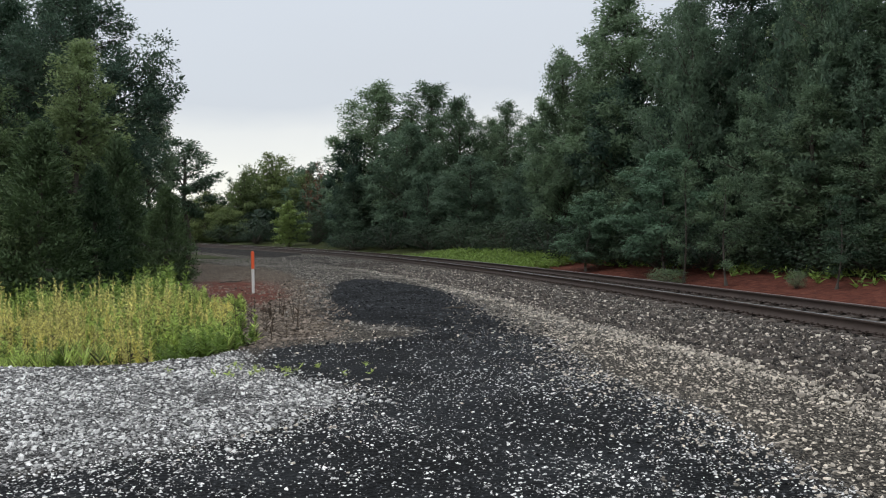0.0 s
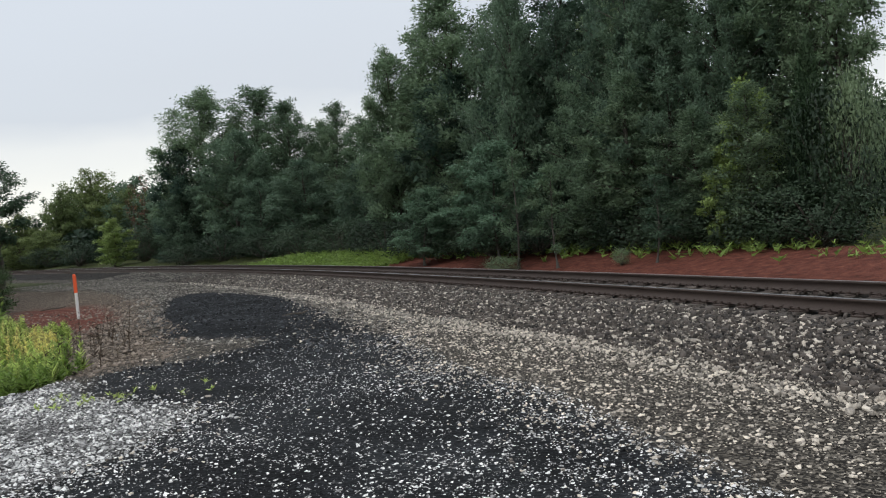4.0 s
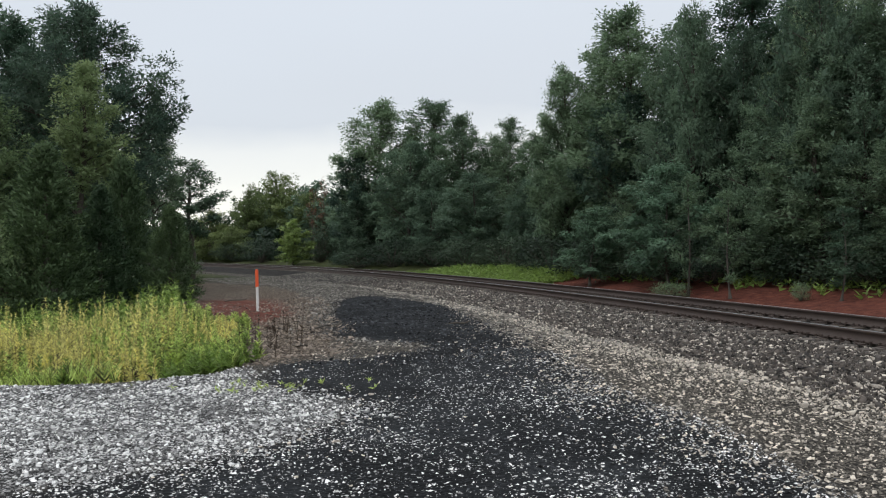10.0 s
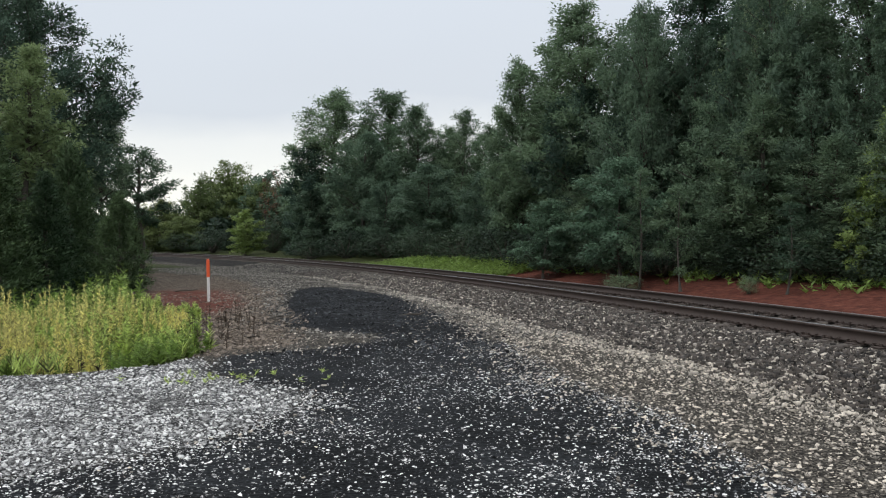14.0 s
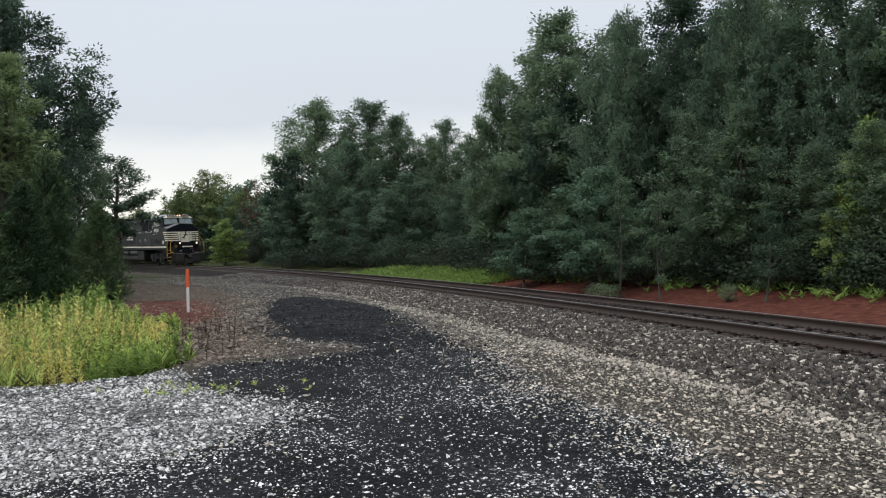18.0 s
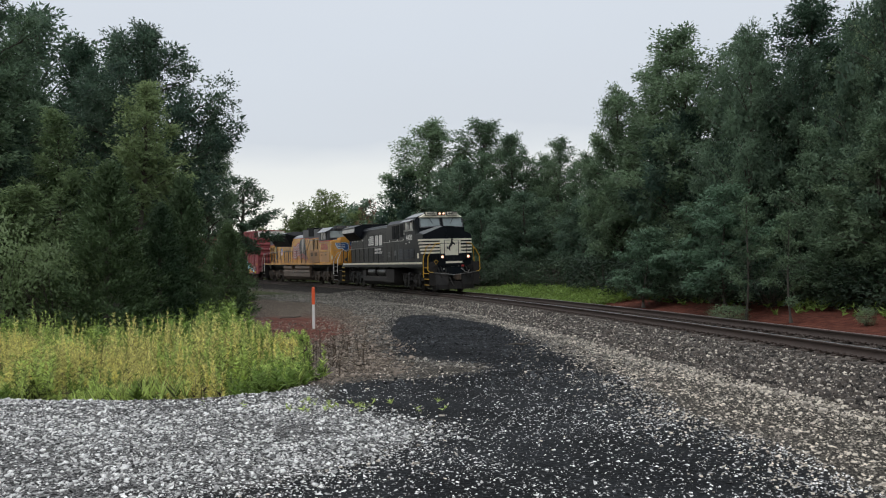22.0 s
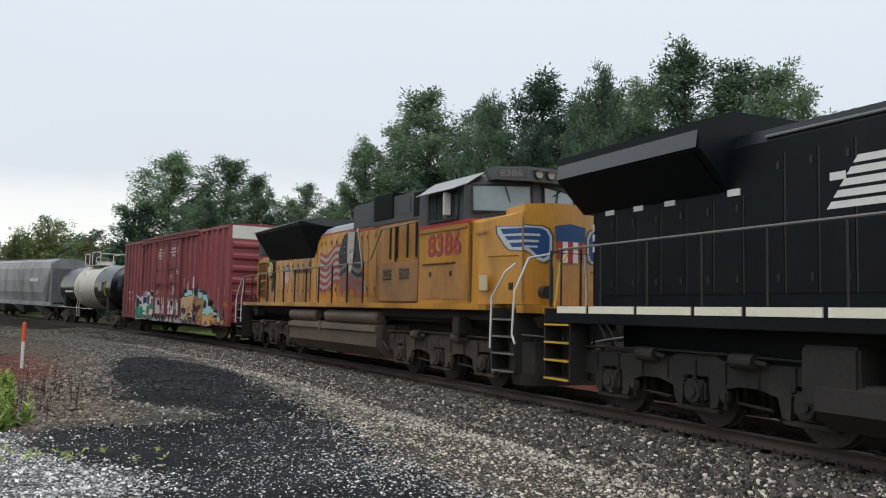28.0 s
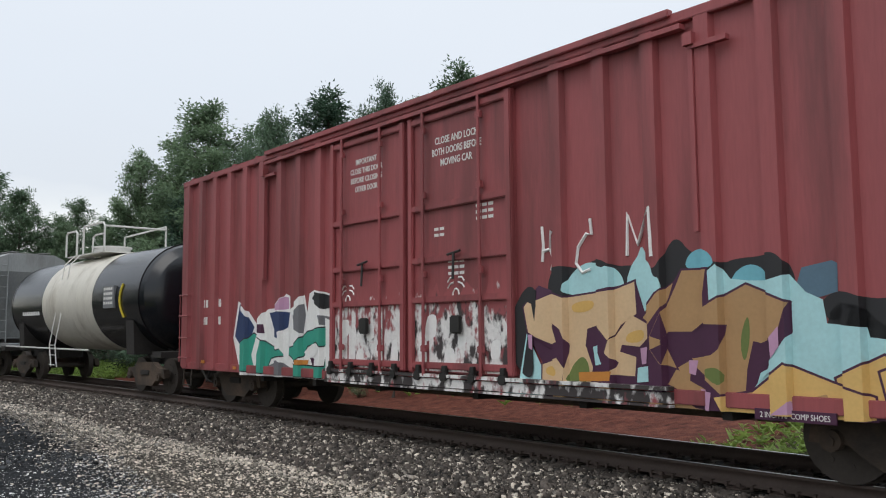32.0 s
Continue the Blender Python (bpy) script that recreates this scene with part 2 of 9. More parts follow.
def line_coords(x, y):
    """For places: how far along the railway, and how far to the inside of its bend."""
    p = np.stack([np.ravel(x), np.ravel(y)], 1)
    s, u = np.empty(len(p)), np.empty(len(p))
    pts, al = LINE[::2], S_ALONG[::2]
    for i in range(0, len(p), 4000):
        q = p[i : i + 4000]
        d = ((q[:, None] - pts[None]) ** 2).sum(-1)
        j = d.argmin(1)
        h = np.interp(al[j], S_ALONG, HEADING)
        off = q - pts[j]
        s[i : i + 4000] = al[j] - off[:, 0] * np.sin(h) + off[:, 1] * np.cos(h)
        u[i : i + 4000] = -off[:, 0] * np.cos(h) - off[:, 1] * np.sin(h)
    return s.reshape(np.shape(x)), u.reshape(np.shape(x))


def outline_depth(x, y, poly):
    """Metres inside (positive) or outside an outline in the plan."""
    x, y = np.asarray(x, float), np.asarray(y, float)
    best, inside = np.full(x.shape, 1e9), np.zeros(x.shape, bool)
    for (ax, ay), (bx, by) in zip(poly, poly[1:] + poly[:1]):
        ex, ey = bx - ax, by - ay
        t = np.clip(((x - ax) * ex + (y - ay) * ey) / (ex * ex + ey * ey), 0, 1)
        best = np.minimum(best, np.hypot(x - ax - t * ex, y - ay - t * ey))
        inside ^= ((ay > y) != (by > y)) & (x < (bx - ax) * (y - ay) / (by - ay + 1e-12) + ax)
    return np.where(inside, best, -best)


def hills(x, y, size, seed=0.0):
    """Cheap smooth unevenness, about -1 to 1."""
    return (np.sin(x / size + 1.3 * seed) * np.cos(y / size * 1.17 + seed) + np.sin((x + y) / size * 1.93 + 2 * seed) * 0.5 + np.cos((x - 1.6 * y) / size * 2.9 + seed) * 0.25) / 1.75


# outlines in the plan
GRAVEL = [(-30, 1), (-6.5, 4.0), (-3.4, 5.2), (-2.45, 5.9), (-1.9, 6.4), (-1.3, 7.1), (-1.0, 8.0), (-0.9, 9.0), (-1.5, 9.6), (-2.1, 10.2), (-2.4, 10.9), (-2.5, 11.6), (-2.8, 11.8), (-3.1, 11.3), (-3.6, 10.7), (-4.8, 10.5), (-9, 10.4), (-30, 12)]
MILLINGS = [(-6, -8), (-4.2, 3.0), (-3.2, 5.2), (-2.45, 5.9), (-1.9, 6.4), (-1.3, 7.1), (-1.0, 8.0), (-0.9, 9.0), (-1.5, 9.5), (-2.1, 10.2), (-2.35, 11.1), (-2.3, 12.1), (-1.4, 12.8), (-0.45, 13.3), (-0.2, 14.3), (-0.8, 14.95), (-1.5, 15.5), (-2.05, 15.9), (-2.6, 19.5), (-3.1, 25.0), (-3.35, 28.0), (-3.0, 30.0), (-2.2, 29.9), (-1.35, 28.3), (0.15, 24.1), (1.07, 17.8), (1.45, 14.4), (1.8, 12.3), (1.95, 10.1), (2.15, 8.9), (2.5, 7.8), (2.55, 6.2), (2.65, 5.2), (3.0, -8)]
WEEDS = [(-60, 11), (-9, 10.6), (-4.8, 10.8), (-3.2, 11.6), (-2.9, 12.6), (-3.1, 14.5), (-3.9, 18), (-4.6, 20), (-7.2, 24), (-9, 30), (-13, 34), (-60, 40)]
CLAY = [(-2.6, 12.4), (-1.7, 14), (-2.3, 17), (-3.2, 21), (-4.1, 27), (-5.6, 34), (-9, 44), (-14, 50), (-16, 44), (-11, 32), (-8, 26), (-4.6, 18), (-3.2, 14)]


def ground_height(x, y, s=None, u=None):
    if s is None:
        s, u = line_coords(x, y)
    z0 = rail_height(s)
    z = -0.33 + 0.04 * hills(x, y, 2.1) + 0.022 * hills(x, y, 0.7, 2) + 0.008 * hills(x, y, 0.28, 5)
    # the low ground with the weeds
    drop = smoothstep(-0.6, 2.2, outline_depth(x, y, WEEDS))
    z = z - 0.75 * drop
    bank = smoothstep(-0.5, 2.5, outline_depth(x, y, CLAY))
    z = z - 0.22 * bank * (1 - drop)
    far_drop = smoothstep(30, 60, np.hypot(x, y))
    z = z * (1 - far_drop) + (-0.55 + 0.1 * hills(x, y, 7)) * far_drop
    # heaped millings with a low uneven lip
    heap = smoothstep(-0.1, 0.7, outline_depth(x, y, MILLINGS)) * smoothstep(12.5, 15.5, y) * smoothstep(29, 24, y)
    z = z + heap * (0.10 + 0.05 * hills(x, y, 0.9, 3) + 0.025 * hills(x, y, 0.33, 1))
    # ballast bed of the railway, and the ground across it
    bed = z0 - 0.235 - CANT * np.clip(u, -2, 2)
    near = bed * (1 - smoothstep(1.3, 4.3, u)) + z * smoothstep(1.3, 4.3, u)
    across = z0 - 0.62 + 0.55 * smoothstep(-4.2, -9.5, u) + 0.06 * hills(x, y, 1.4, 1) * smoothstep(-3, -5, u) + 0.25 * smoothstep(-12, -40, u)
    away = bed * (1 - smoothstep(-1.5, -3.6, u)) + across * smoothstep(-1.5, -3.6, u)
    z = np.where(u > 0, near, away)
    return np.where((s < -50) | (s > 380), np.minimum(z, -0.5), z)


# ---- ground: one sheet to the horizon ----
def build_ground():
    gx = np.concatenate([[-1800, -900, -450, -240, -150, -110, -85, -70, -58, -48, -40, -34, -29], np.arange(-25, -9, 0.5), np.arange(-9, 17, 0.16), np.arange(17, 30, 0.6), [32, 36, 42, 50, 62, 80, 110, 160, 260, 500, 900, 1800]])
    gy = np.concatenate([[-1800, -900, -400, -200, -100, -60, -40, -28, -20, -15, -11, -8, -5.5, -3.5, -2, -0.5], np.arange(1, 32, 0.17), np.arange(32, 62, 0.5), np.arange(62, 130, 2.0), [134, 145, 160, 185, 220, 280, 380, 550, 900, 1800]])
    xx, yy = np.meshgrid(gx, gy)
    s, u = line_coords(xx, yy)
    zz = ground_height(xx, yy, s, u)
    ny, nx = xx.shape
    idx = np.arange(ny * nx).reshape(ny, nx)
    faces = np.stack([idx[:-1, :-1], idx[:-1, 1:], idx[1:, 1:], idx[1:, :-1]], -1).reshape(-1, 4)
    ob = raw("ground", np.stack([xx, yy, zz], -1).reshape(-1, 3), faces, ground_material())
    me = ob.data
    me.polygons.foreach_set("use_smooth", np.ones(len(me.polygons), bool))

    def attr(name, v):
        a = me.attributes.new(name, "FLOAT", "POINT")
        a.data.foreach_set("value", np.asarray(v, np.float32).ravel())

    attr("gravel", smoothstep(-0.5, 0.5, outline_depth(xx, yy, GRAVEL)))
    attr("millings", smoothstep(-0.4, 0.4, outline_depth(xx, yy, MILLINGS)))
    attr("bank", smoothstep(-0.7, 0.7, outline_depth(xx, yy, CLAY)))
    attr("clay", np.maximum(1.05 * np.exp(-((xx + 6.1 + 0.22 * (yy - 25)) / 1.9) ** 2 - ((yy - 26.0) / 7.5) ** 2) * (outline_depth(xx, yy, CLAY) > -1.5), smoothstep(-2.6, -4.0, u) * smoothstep(-13, -9, u) * smoothstep(57, 47, s) * smoothstep(9, 13, s)))
    attr("ballast", smoothstep(4.9, 3.6, np.abs(u + 0.4)) * (s > -55))
    attr("soil", np.maximum(smoothstep(-3.4, -4.6, u) * smoothstep(12, 9, s) * (u > -60), np.maximum(smoothstep(-0.3, 1.2, outline_depth(xx, yy, WEEDS)), np.maximum(smoothstep(-8.5, -11, u), smoothstep(40, 70, np.hypot(xx, yy)) * (np.abs(u) > 6)))))
    tagged(ob, "dark millings, pale gravel, red clay and low weedy ground beside a railway", "ground", kind="structure")
    return ob


def ground_material():
    m = bpy.data.materials.new("ground_surface")
    m.use_nodes = True
    n, l = m.node_tree.nodes, m.node_tree.links
    b = n["Principled BSDF"]
    co = n.new("ShaderNodeTexCoord").outputs["Object"]

    def noise_of(scale, detail=6, rough=0.6):
        t = n.new("ShaderNodeTexNoise")
        t.inputs["Scale"].default_value, t.inputs["Detail"].default_value, t.inputs["Roughness"].default_value = scale, detail, rough
        l.new(co, t.inputs["Vector"])
        return t.outputs["Fac"]

    def cells(scale):
        t = n.new("ShaderNodeTexVoronoi")
        t.inputs["Scale"].default_value = scale
        l.new(co, t.inputs["Vector"])
        return t

    def ramp(fac, stops):
        r = n.new("ShaderNodeValToRGB")
        els = r.color_ramp.elements
        els[0].position, els[0].color = stops[0][0], (*stops[0][1], 1)
        els[1].position, els[1].color = stops[-1][0], (*stops[-1][1], 1)
        for p, c in stops[1:-1]:
            els.new(p).color = (*c, 1)
        l.new(fac, r.inputs[0])
        return r.outputs[0]

    def mix(fac, a, c):
        k = n.new("ShaderNodeMix")
        k.data_type = "RGBA"
        l.new(fac, k.inputs["Factor"])
        l.new(a, k.inputs["A"])
        l.new(c, k.inputs["B"])
        return k.outputs["Result"]

    ragged_a, ragged_b = noise_of(1.3, 8, 0.7), noise_of(9, 4)

    def mask(name, soft=0.12, push=0.9):
        at = n.new("ShaderNodeAttribute")
        at.attribute_name = name
        k = n.new("ShaderNodeMath")
        k.operation = "MULTIPLY_ADD"
        l.new(ragged_a, k.inputs[0])
        k.inputs[1].default_value = push
        l.new(at.outputs["Fac"], k.inputs[2])
        r = n.new("ShaderNodeMapRange")
        r.inputs["From Min"].default_value, r.inputs["From Max"].default_value = 0.5 + push / 2 - soft, 0.5 + push / 2 + soft
        l.new(k.outputs[0], r.inputs["Value"])
        return r.outputs[0]

    grit = cells(55)
    pebble = cells(24)
    # tan-grey crushed stone, varied cell by cell, blackened to shade the stones' gaps
    stone = ramp(grit.outputs["Color"], [(0.1, (0.006, 0.005, 0.004)), (0.5, (0.034, 0.030, 0.025)), (0.9, (0.205, 0.182, 0.150))])
    # bed of the pale gravel, near black so that its gaps look shaded
    pale = ramp(grit.outputs["Color"], [(0.15, (0.008, 0.008, 0.008)), (0.5, (0.050, 0.049, 0.048)), (0.9, (0.40, 0.392, 0.38))])
    black = ramp(noise_of(45, 8, 0.8), [(0.40, (0.0020, 0.0022, 0.0024)), (0.55, (0.0070, 0.0078, 0.0086)), (0.66, (0.060, 0.063, 0.067))])
    worn = ramp(noise_of(22, 8, 0.8), [(0.38, (0.0060, 0.0067, 0.0074)), (0.54, (0.0190, 0.0212, 0.0235)), (0.66, (0.080, 0.085, 0.091))])
    patch = n.new("ShaderNodeMapRange")
    patch.inputs["From Min"].default_value, patch.inputs["From Max"].default_value = 0.42, 0.62
    l.new(noise_of(0.9, 6, 0.65), patch.inputs["Value"])
    black = mix(patch.outputs[0], black, worn)
    red = ramp(noise_of(3.5, 9, 0.7), [(0.3, (0.036, 0.014, 0.010)), (0.5, (0.115, 0.039, 0.027)), (0.62, (0.160, 0.058, 0.040)), (0.78, (0.27, 0.13, 0.095))])
    # bed of the ballast, blackened to stand for deep shade between its stones
    ballast = ramp(pebble.outputs["Color"], [(0.1, (0.004, 0.0036, 0.0033)), (0.5, (0.013, 0.0117, 0.0102)), (0.9, (0.050, 0.044, 0.037))])
    soil = ramp(noise_of(2.5, 8, 0.7), [(0.35, (0.022, 0.022, 0.010)), (0.6, (0.055, 0.070, 0.020)), (0.8, (0.10, 0.13, 0.035))])
    slope = ramp(pebble.outputs["Color"], [(0.1, (0.016, 0.011, 0.008)), (0.5, (0.072, 0.054, 0.040)), (0.9, (0.27, 0.225, 0.175))])
    col = mix(mask("bank", 0.2), stone, slope)
    col = mix(mask("clay"), col, red)
    col = mix(mask("gravel"), col, pale)
    col = mix(mask("millings", 0.25, 0.9), col, black)
    col = mix(mask("ballast", 0.1, 0.5), col, ballast)
    col = mix(mask("soil", 0.2), col, soil)
    l.new(col, b.inputs["Base Color"])
    b.inputs["Roughness"].default_value = 0.88
    b.inputs["Specular IOR Level"].default_value = 0.12
    bp = n.new("ShaderNodeBump")
    bp.inputs["Strength"].default_value, bp.inputs["Distance"].default_value = 0.7, 0.03
    hsum = n.new("ShaderNodeMath")
    hsum.operation = "ADD"
    l.new(pebble.outputs["Distance"], hsum.inputs[0])
    l.new(ragged_b, hsum.inputs[1])
    l.new(hsum.outputs[0], bp.inputs["Height"])
    l.new(bp.outputs[0], b.inputs["Normal"])
    return m


build_ground()


# ---- railway track ----
def build_track():
    track = tagged(new("railway_track"), "single railway track on ballast, rusty rails on dark wooden ties", "track", kind="structure")
    # rail cross-section: foot, web, head (half outlines mirrored), height 0.18
    half = [(0.070, -0.180), (0.070, -0.168), (0.012, -0.148), (0.010, -0.048), (0.036, -0.034), (0.036, -0.008), (0.028, 0.0)]
    prof = half + [(-a, b) for a, b in reversed(half)]
    ss = np.concatenate([np.arange(-58, 140, 1.0), np.arange(140, 400, 10.0)])
    for side, name in ((0.753, "rail"), (-0.753, "rail")):
        verts = np.concatenate([on_line(ss, side + a) + [0, 0, b] for a, b in prof])
        n, k = len(ss), len(prof)
        i = np.arange(n - 1)
        faces = np.concatenate([np.stack([j * n + i, j * n + i + 1, (j + 1) % k * n + i + 1, (j + 1) % k * n + i], 1) for j in range(k)])
        rail = raw(name, verts, faces, RAIL_SIDE, track)
        rail.data.materials.append(RAIL_TOP)
        mi = np.repeat([1 if j in (6,) else 0 for j in range(k)], n - 1).astype(np.int32)
        rail.data.polygons.foreach_set("material_index", mi)
    rng = random.Random(5)
    bm = bmesh.new()
    bmesh.ops.create_cube(bm, size=1)
    bmesh.ops.scale(bm, vec=(2.59, 0.225, 0.17), verts=bm.verts)
    bmesh.ops.bevel(bm, geom=bm.edges[:], offset=0.012, segments=1, affect="EDGES")
    first = part("tie", bm, TIE, track)
    bm = bmesh.new()
    for sx in (-0.753, 0.753):
        for cx, w, h, z in ((0, 0.36, 0.018, 0.094), (0.085, 0.03, 0.05, 0.12), (-0.085, 0.03, 0.05, 0.12)):
            r = bmesh.ops.create_cube(bm, size=1)["verts"]
            bmesh.ops.scale(bm, vec=(w, 0.19 if w > 0.1 else 0.05, h), verts=r)
            bmesh.ops.translate(bm, vec=(sx + cx, 0, z), verts=r)
        for cy in (-0.16, 0.16):
            r = bmesh.ops.create_cube(bm, size=1)["verts"]
            bmesh.ops.scale(bm, vec=(0.17, 0.03, 0.05), verts=r)
            bmesh.ops.translate(bm, vec=(sx, cy, 0.115), verts=r)
    plates = part("fastening", bm, RAIL_SIDE, track, "rusty tie plates, spikes and rail anchors")
    k = 0
    for s in np.arange(-30, 112, 0.52):
        p = on_line(s)
        h = float(np.interp(s, S_ALONG, HEADING))
        m = Matrix.Translation((p[0], p[1], p[2] - 0.29)) @ Euler((0, -CANT, h + rng.uniform(-0.02, 0.02))).to_matrix().to_4x4()
        for src, nm in ((first, "tie"), (plates, "fastening")):
            ob = src if k == 0 else new(nm, src.data)
            ob.parent = track
            ob.matrix_basis = m @ pose(rng.uniform(-0.05, 0.05) if nm == "tie" else 0, 0, rng.uniform(-0.008, 0.008) if nm == "tie" else 0)
        k += 1


build_track()


# ---- plants ----
def leaf_quads(rng, centres, dirs, size, slim=0.55, bend=0.25, flat=0.0):
    """Leaves as two-triangle blades folded at the middle."""
    n = len(centres)
    a = dirs / np.linalg.norm(dirs, axis=1)[:, None]
    r = rng.normal(size=(n, 3)) * 0.75 + [0, 0, flat]
    b = np.cross(a, r)
    b /= np.linalg.norm(b, axis=1)[:, None] + 1e-9
    c = np.cross(a, b)
    L = size * rng.uniform(0.7, 1.3, n)[:, None]
    tip, base = centres + a * L * 0.5, centres - a * L * 0.5
    m1, m2 = centres + b * L * slim * 0.5 + c * L * bend * 0.3, centres - b * L * slim * 0.5 + c * L * bend * 0.3
    return np.stack([base, m1, tip, m2], 1).reshape(-1, 3), np.arange(4 * n).reshape(n, 4)


def leaf_tips(rng, centres, dirs, size, outward, slim=0.62, flat=0.8):
    """Small leaves as single pointed blades, each with its upper face out of the bough."""
    n = len(centres)
    a = dirs / (np.linalg.norm(dirs, axis=1)[:, None] + 1e-9)
    b = np.cross(a, rng.normal(size=(n, 3)) * 0.7 + [0, 0, flat])
    b /= np.linalg.norm(b, axis=1)[:, None] + 1e-9
    L = np.broadcast_to(size, n)[:, None] * rng.uniform(0.7, 1.3, n)[:, None]
    p, q, r = centres + a * L * 0.62, centres - a * L * 0.38 + b * L * slim * 0.5, centres - a * L * 0.38 - b * L * slim * 0.5
    f = np.arange(3 * n).reshape(n, 3)
    turn = (np.cross(q - p, r - p) * outward).sum(1) < 0
    f[turn] = f[turn][:, ::-1]
    return np.stack([p, q, r], 1).reshape(-1, 3), f


def soften(ob, outward, own=0.45):
    """Smooth shading over a crown: each leaf's normal leans out of its bough, as curled leaves do."""
    me = ob.data
    n = np.empty(len(me.polygons) * 3, np.float32)
    me.polygons.foreach_get("normal", n)
    n = n.reshape(-1, 3) * own + outward / (np.linalg.norm(outward, axis=1)[:, None] + 1e-9)
    n /= np.linalg.norm(n, axis=1)[:, None] + 1e-9
    me.polygons.foreach_set("use_smooth", np.ones(len(me.polygons), bool))
    me.normals_split_custom_set_from_vertices(n.repeat(len(me.polygons[0].vertices), axis=0).tolist())


def unit(v):
    return v / (np.linalg.norm(v, axis=-1)[..., None] + 1e-9)


def tube_arrays(path, radii, sides=6):
    """A tapered limb along a path."""
    path, vs, fs = np.asarray(path, float), [], []
    for i, (p, r) in enumerate(zip(path, radii)):
        d = path[min(i + 1, len(path) - 1)] - path[max(i - 1, 0)]
        d /= np.linalg.norm(d) + 1e-9
        e = np.cross(d, [0.3, 0.9, 0.1])
        e /= np.linalg.norm(e) + 1e-9
        g = np.cross(d, e)
        for k in range(sides):
            a = 2 * math.pi * k / sides
            vs.append(p + r * (math.cos(a) * e + math.sin(a) * g))
    for i in range(len(path) - 1):
        for k in range(sides):
            fs.append((i * sides + k, i * sides + (k + 1) % sides, (i + 1) * sides + (k + 1) % sides, (i + 1) * sides + k))
    return np.array(vs), np.array(fs)


def join(arrays):
    vs, fs, o = [], [], 0
    for v, f in arrays:
        vs.append(v)
        fs.append(f + o)
        o += len(v)
    return np.concatenate(vs), np.concatenate(fs)


def broadleaf(name, seed, leaf, bark, label, height=14.0, radius=4.0, low=0.22, boughs=36, tufts=30, leaves=30, size=0.17, trunk=0.22, droop=0.0, gap=0.0, wide=0.45, lobe=0.34, core=60, tuft=1.0):
    """A broadleaved tree: a trunk, a limb to each bough, and on each bough tufts of leaves in loose layers, with sprigs that
    stand out of the outline. wide: the share of the height at which the crown is widest; gap: how open the boughs are; lobe: a bough's size; tuft: a tuft's size."""
    rng = np.random.RandomState(seed)
    tree = tagged(new(name), label, "tree")
    lean = rng.uniform(-0.5, 0.5, 2)
    top = height * 0.92

    def axis(z):
        z = np.asarray(z, float)
        return np.stack([lean[0] * (z / height) ** 2 + 0.15 * np.sin(z * 0.8 + seed), lean[1] * (z / height) ** 2 + 0.15 * np.cos(z * 0.7 + seed), z], -1)

    zs = np.linspace(-0.3, top, 9)
    limbs = [tube_arrays(axis(zs), [trunk * (1 - 0.93 * max(z, 0) / top) ** 0.8 + (0.08 if z < 0 else 0.0) + 0.012 for z in zs], 8)]
    # boughs wind up round the trunk inside a domed crown, each of its own length
    i = np.arange(boughs)
    h = low + (1 - low) * np.clip((i + rng.uniform(-0.6, 0.6, boughs) + 0.5) / boughs, 0, 0.985) ** 0.88
    hm = low + (1 - low) * wide
    q = np.where(h > hm, (h - hm) / (1 - hm), (hm - h) / (hm - low + 1e-6) * 0.78)
    w = radius * np.where(h > hm, np.clip(1 - q**2.3, 0.05, 1) ** 0.62, np.sqrt(np.clip(1 - q * q, 0.03, 1)))
    a = i * 2.39996 + rng.uniform(-0.5, 0.5, boughs)
    br = radius * lobe * np.exp(rng.normal(size=boughs) * 0.28) * (0.62 + 0.38 * w / radius)
    r = np.maximum(w * rng.uniform(0.70, 1.12, boughs) - br * 0.85, 0) * np.where(i % 4 == 0, rng.uniform(0.2, 0.6, boughs), 1)
    out = np.stack([np.cos(a), np.sin(a), 0.35 + 0 * a], 1)
    c = axis(height * low + (h - low) / (1 - low) * (height * (1 - low) - br * 0.85)) + out * [1, 1, 0] * r[:, None]
    for k in range(boughs):
        z0 = max(0.10 * height, c[k, 2] - rng.uniform(0.4, 0.9) * (r[k] + 0.6))
        a0 = axis(min(z0, top * 0.95))
        mid = (a0 + c[k]) / 2 + [0, 0, 0.12 * r[k]]
        r0 = trunk * 0.42 * (1 - 0.75 * z0 / height)
        limbs.append(tube_arrays([a0, mid, c[k], c[k] + out[k] * br[k] * 0.8], [r0, r0 * 0.65, r0 * 0.4, 0.008], 5))
        for _ in range(3):
            e = c[k] + unit(rng.normal(size=3) + out[k] + [0, 0, 0.4]) * br[k] * 0.85
            limbs.append(tube_arrays([mid * 0.35 + c[k] * 0.65, e], [r0 * 0.32, 0.006], 4))
    v, f = join(limbs)
    raw("trunk", v, f, bark, tree)
    # each bough is a spray of tufts, thick at its base and pointed at its tip; the upper ones stand more upright
    k = np.arange(boughs).repeat(tufts)
    lead = unit(out + np.stack([0 * h, 0 * h, -0.25 + 1.5 * smoothstep(0.35, 1.0, h)], 1) + rng.normal(size=(boughs, 3)) * 0.28)
    along = rng.uniform(-0.55, 1.0, len(k)) + np.where(rng.uniform(size=len(k)) < 0.12, 0.35, 0.0)
    d = unit(rng.normal(size=(len(k), 3)) + [0, 0, 0.25])
    side = br[k] * 0.72 * rng.uniform(0.3, 1, len(k)) ** 0.5 * np.clip(1.0 - 0.55 * np.abs(along + 0.1) ** 1.5, 0.25, 1)
    t = c[k] + lead[k] * (along * br[k] * 1.05)[:, None] + d * side[:, None]
    d = unit(d + lead[k] * 0.7)
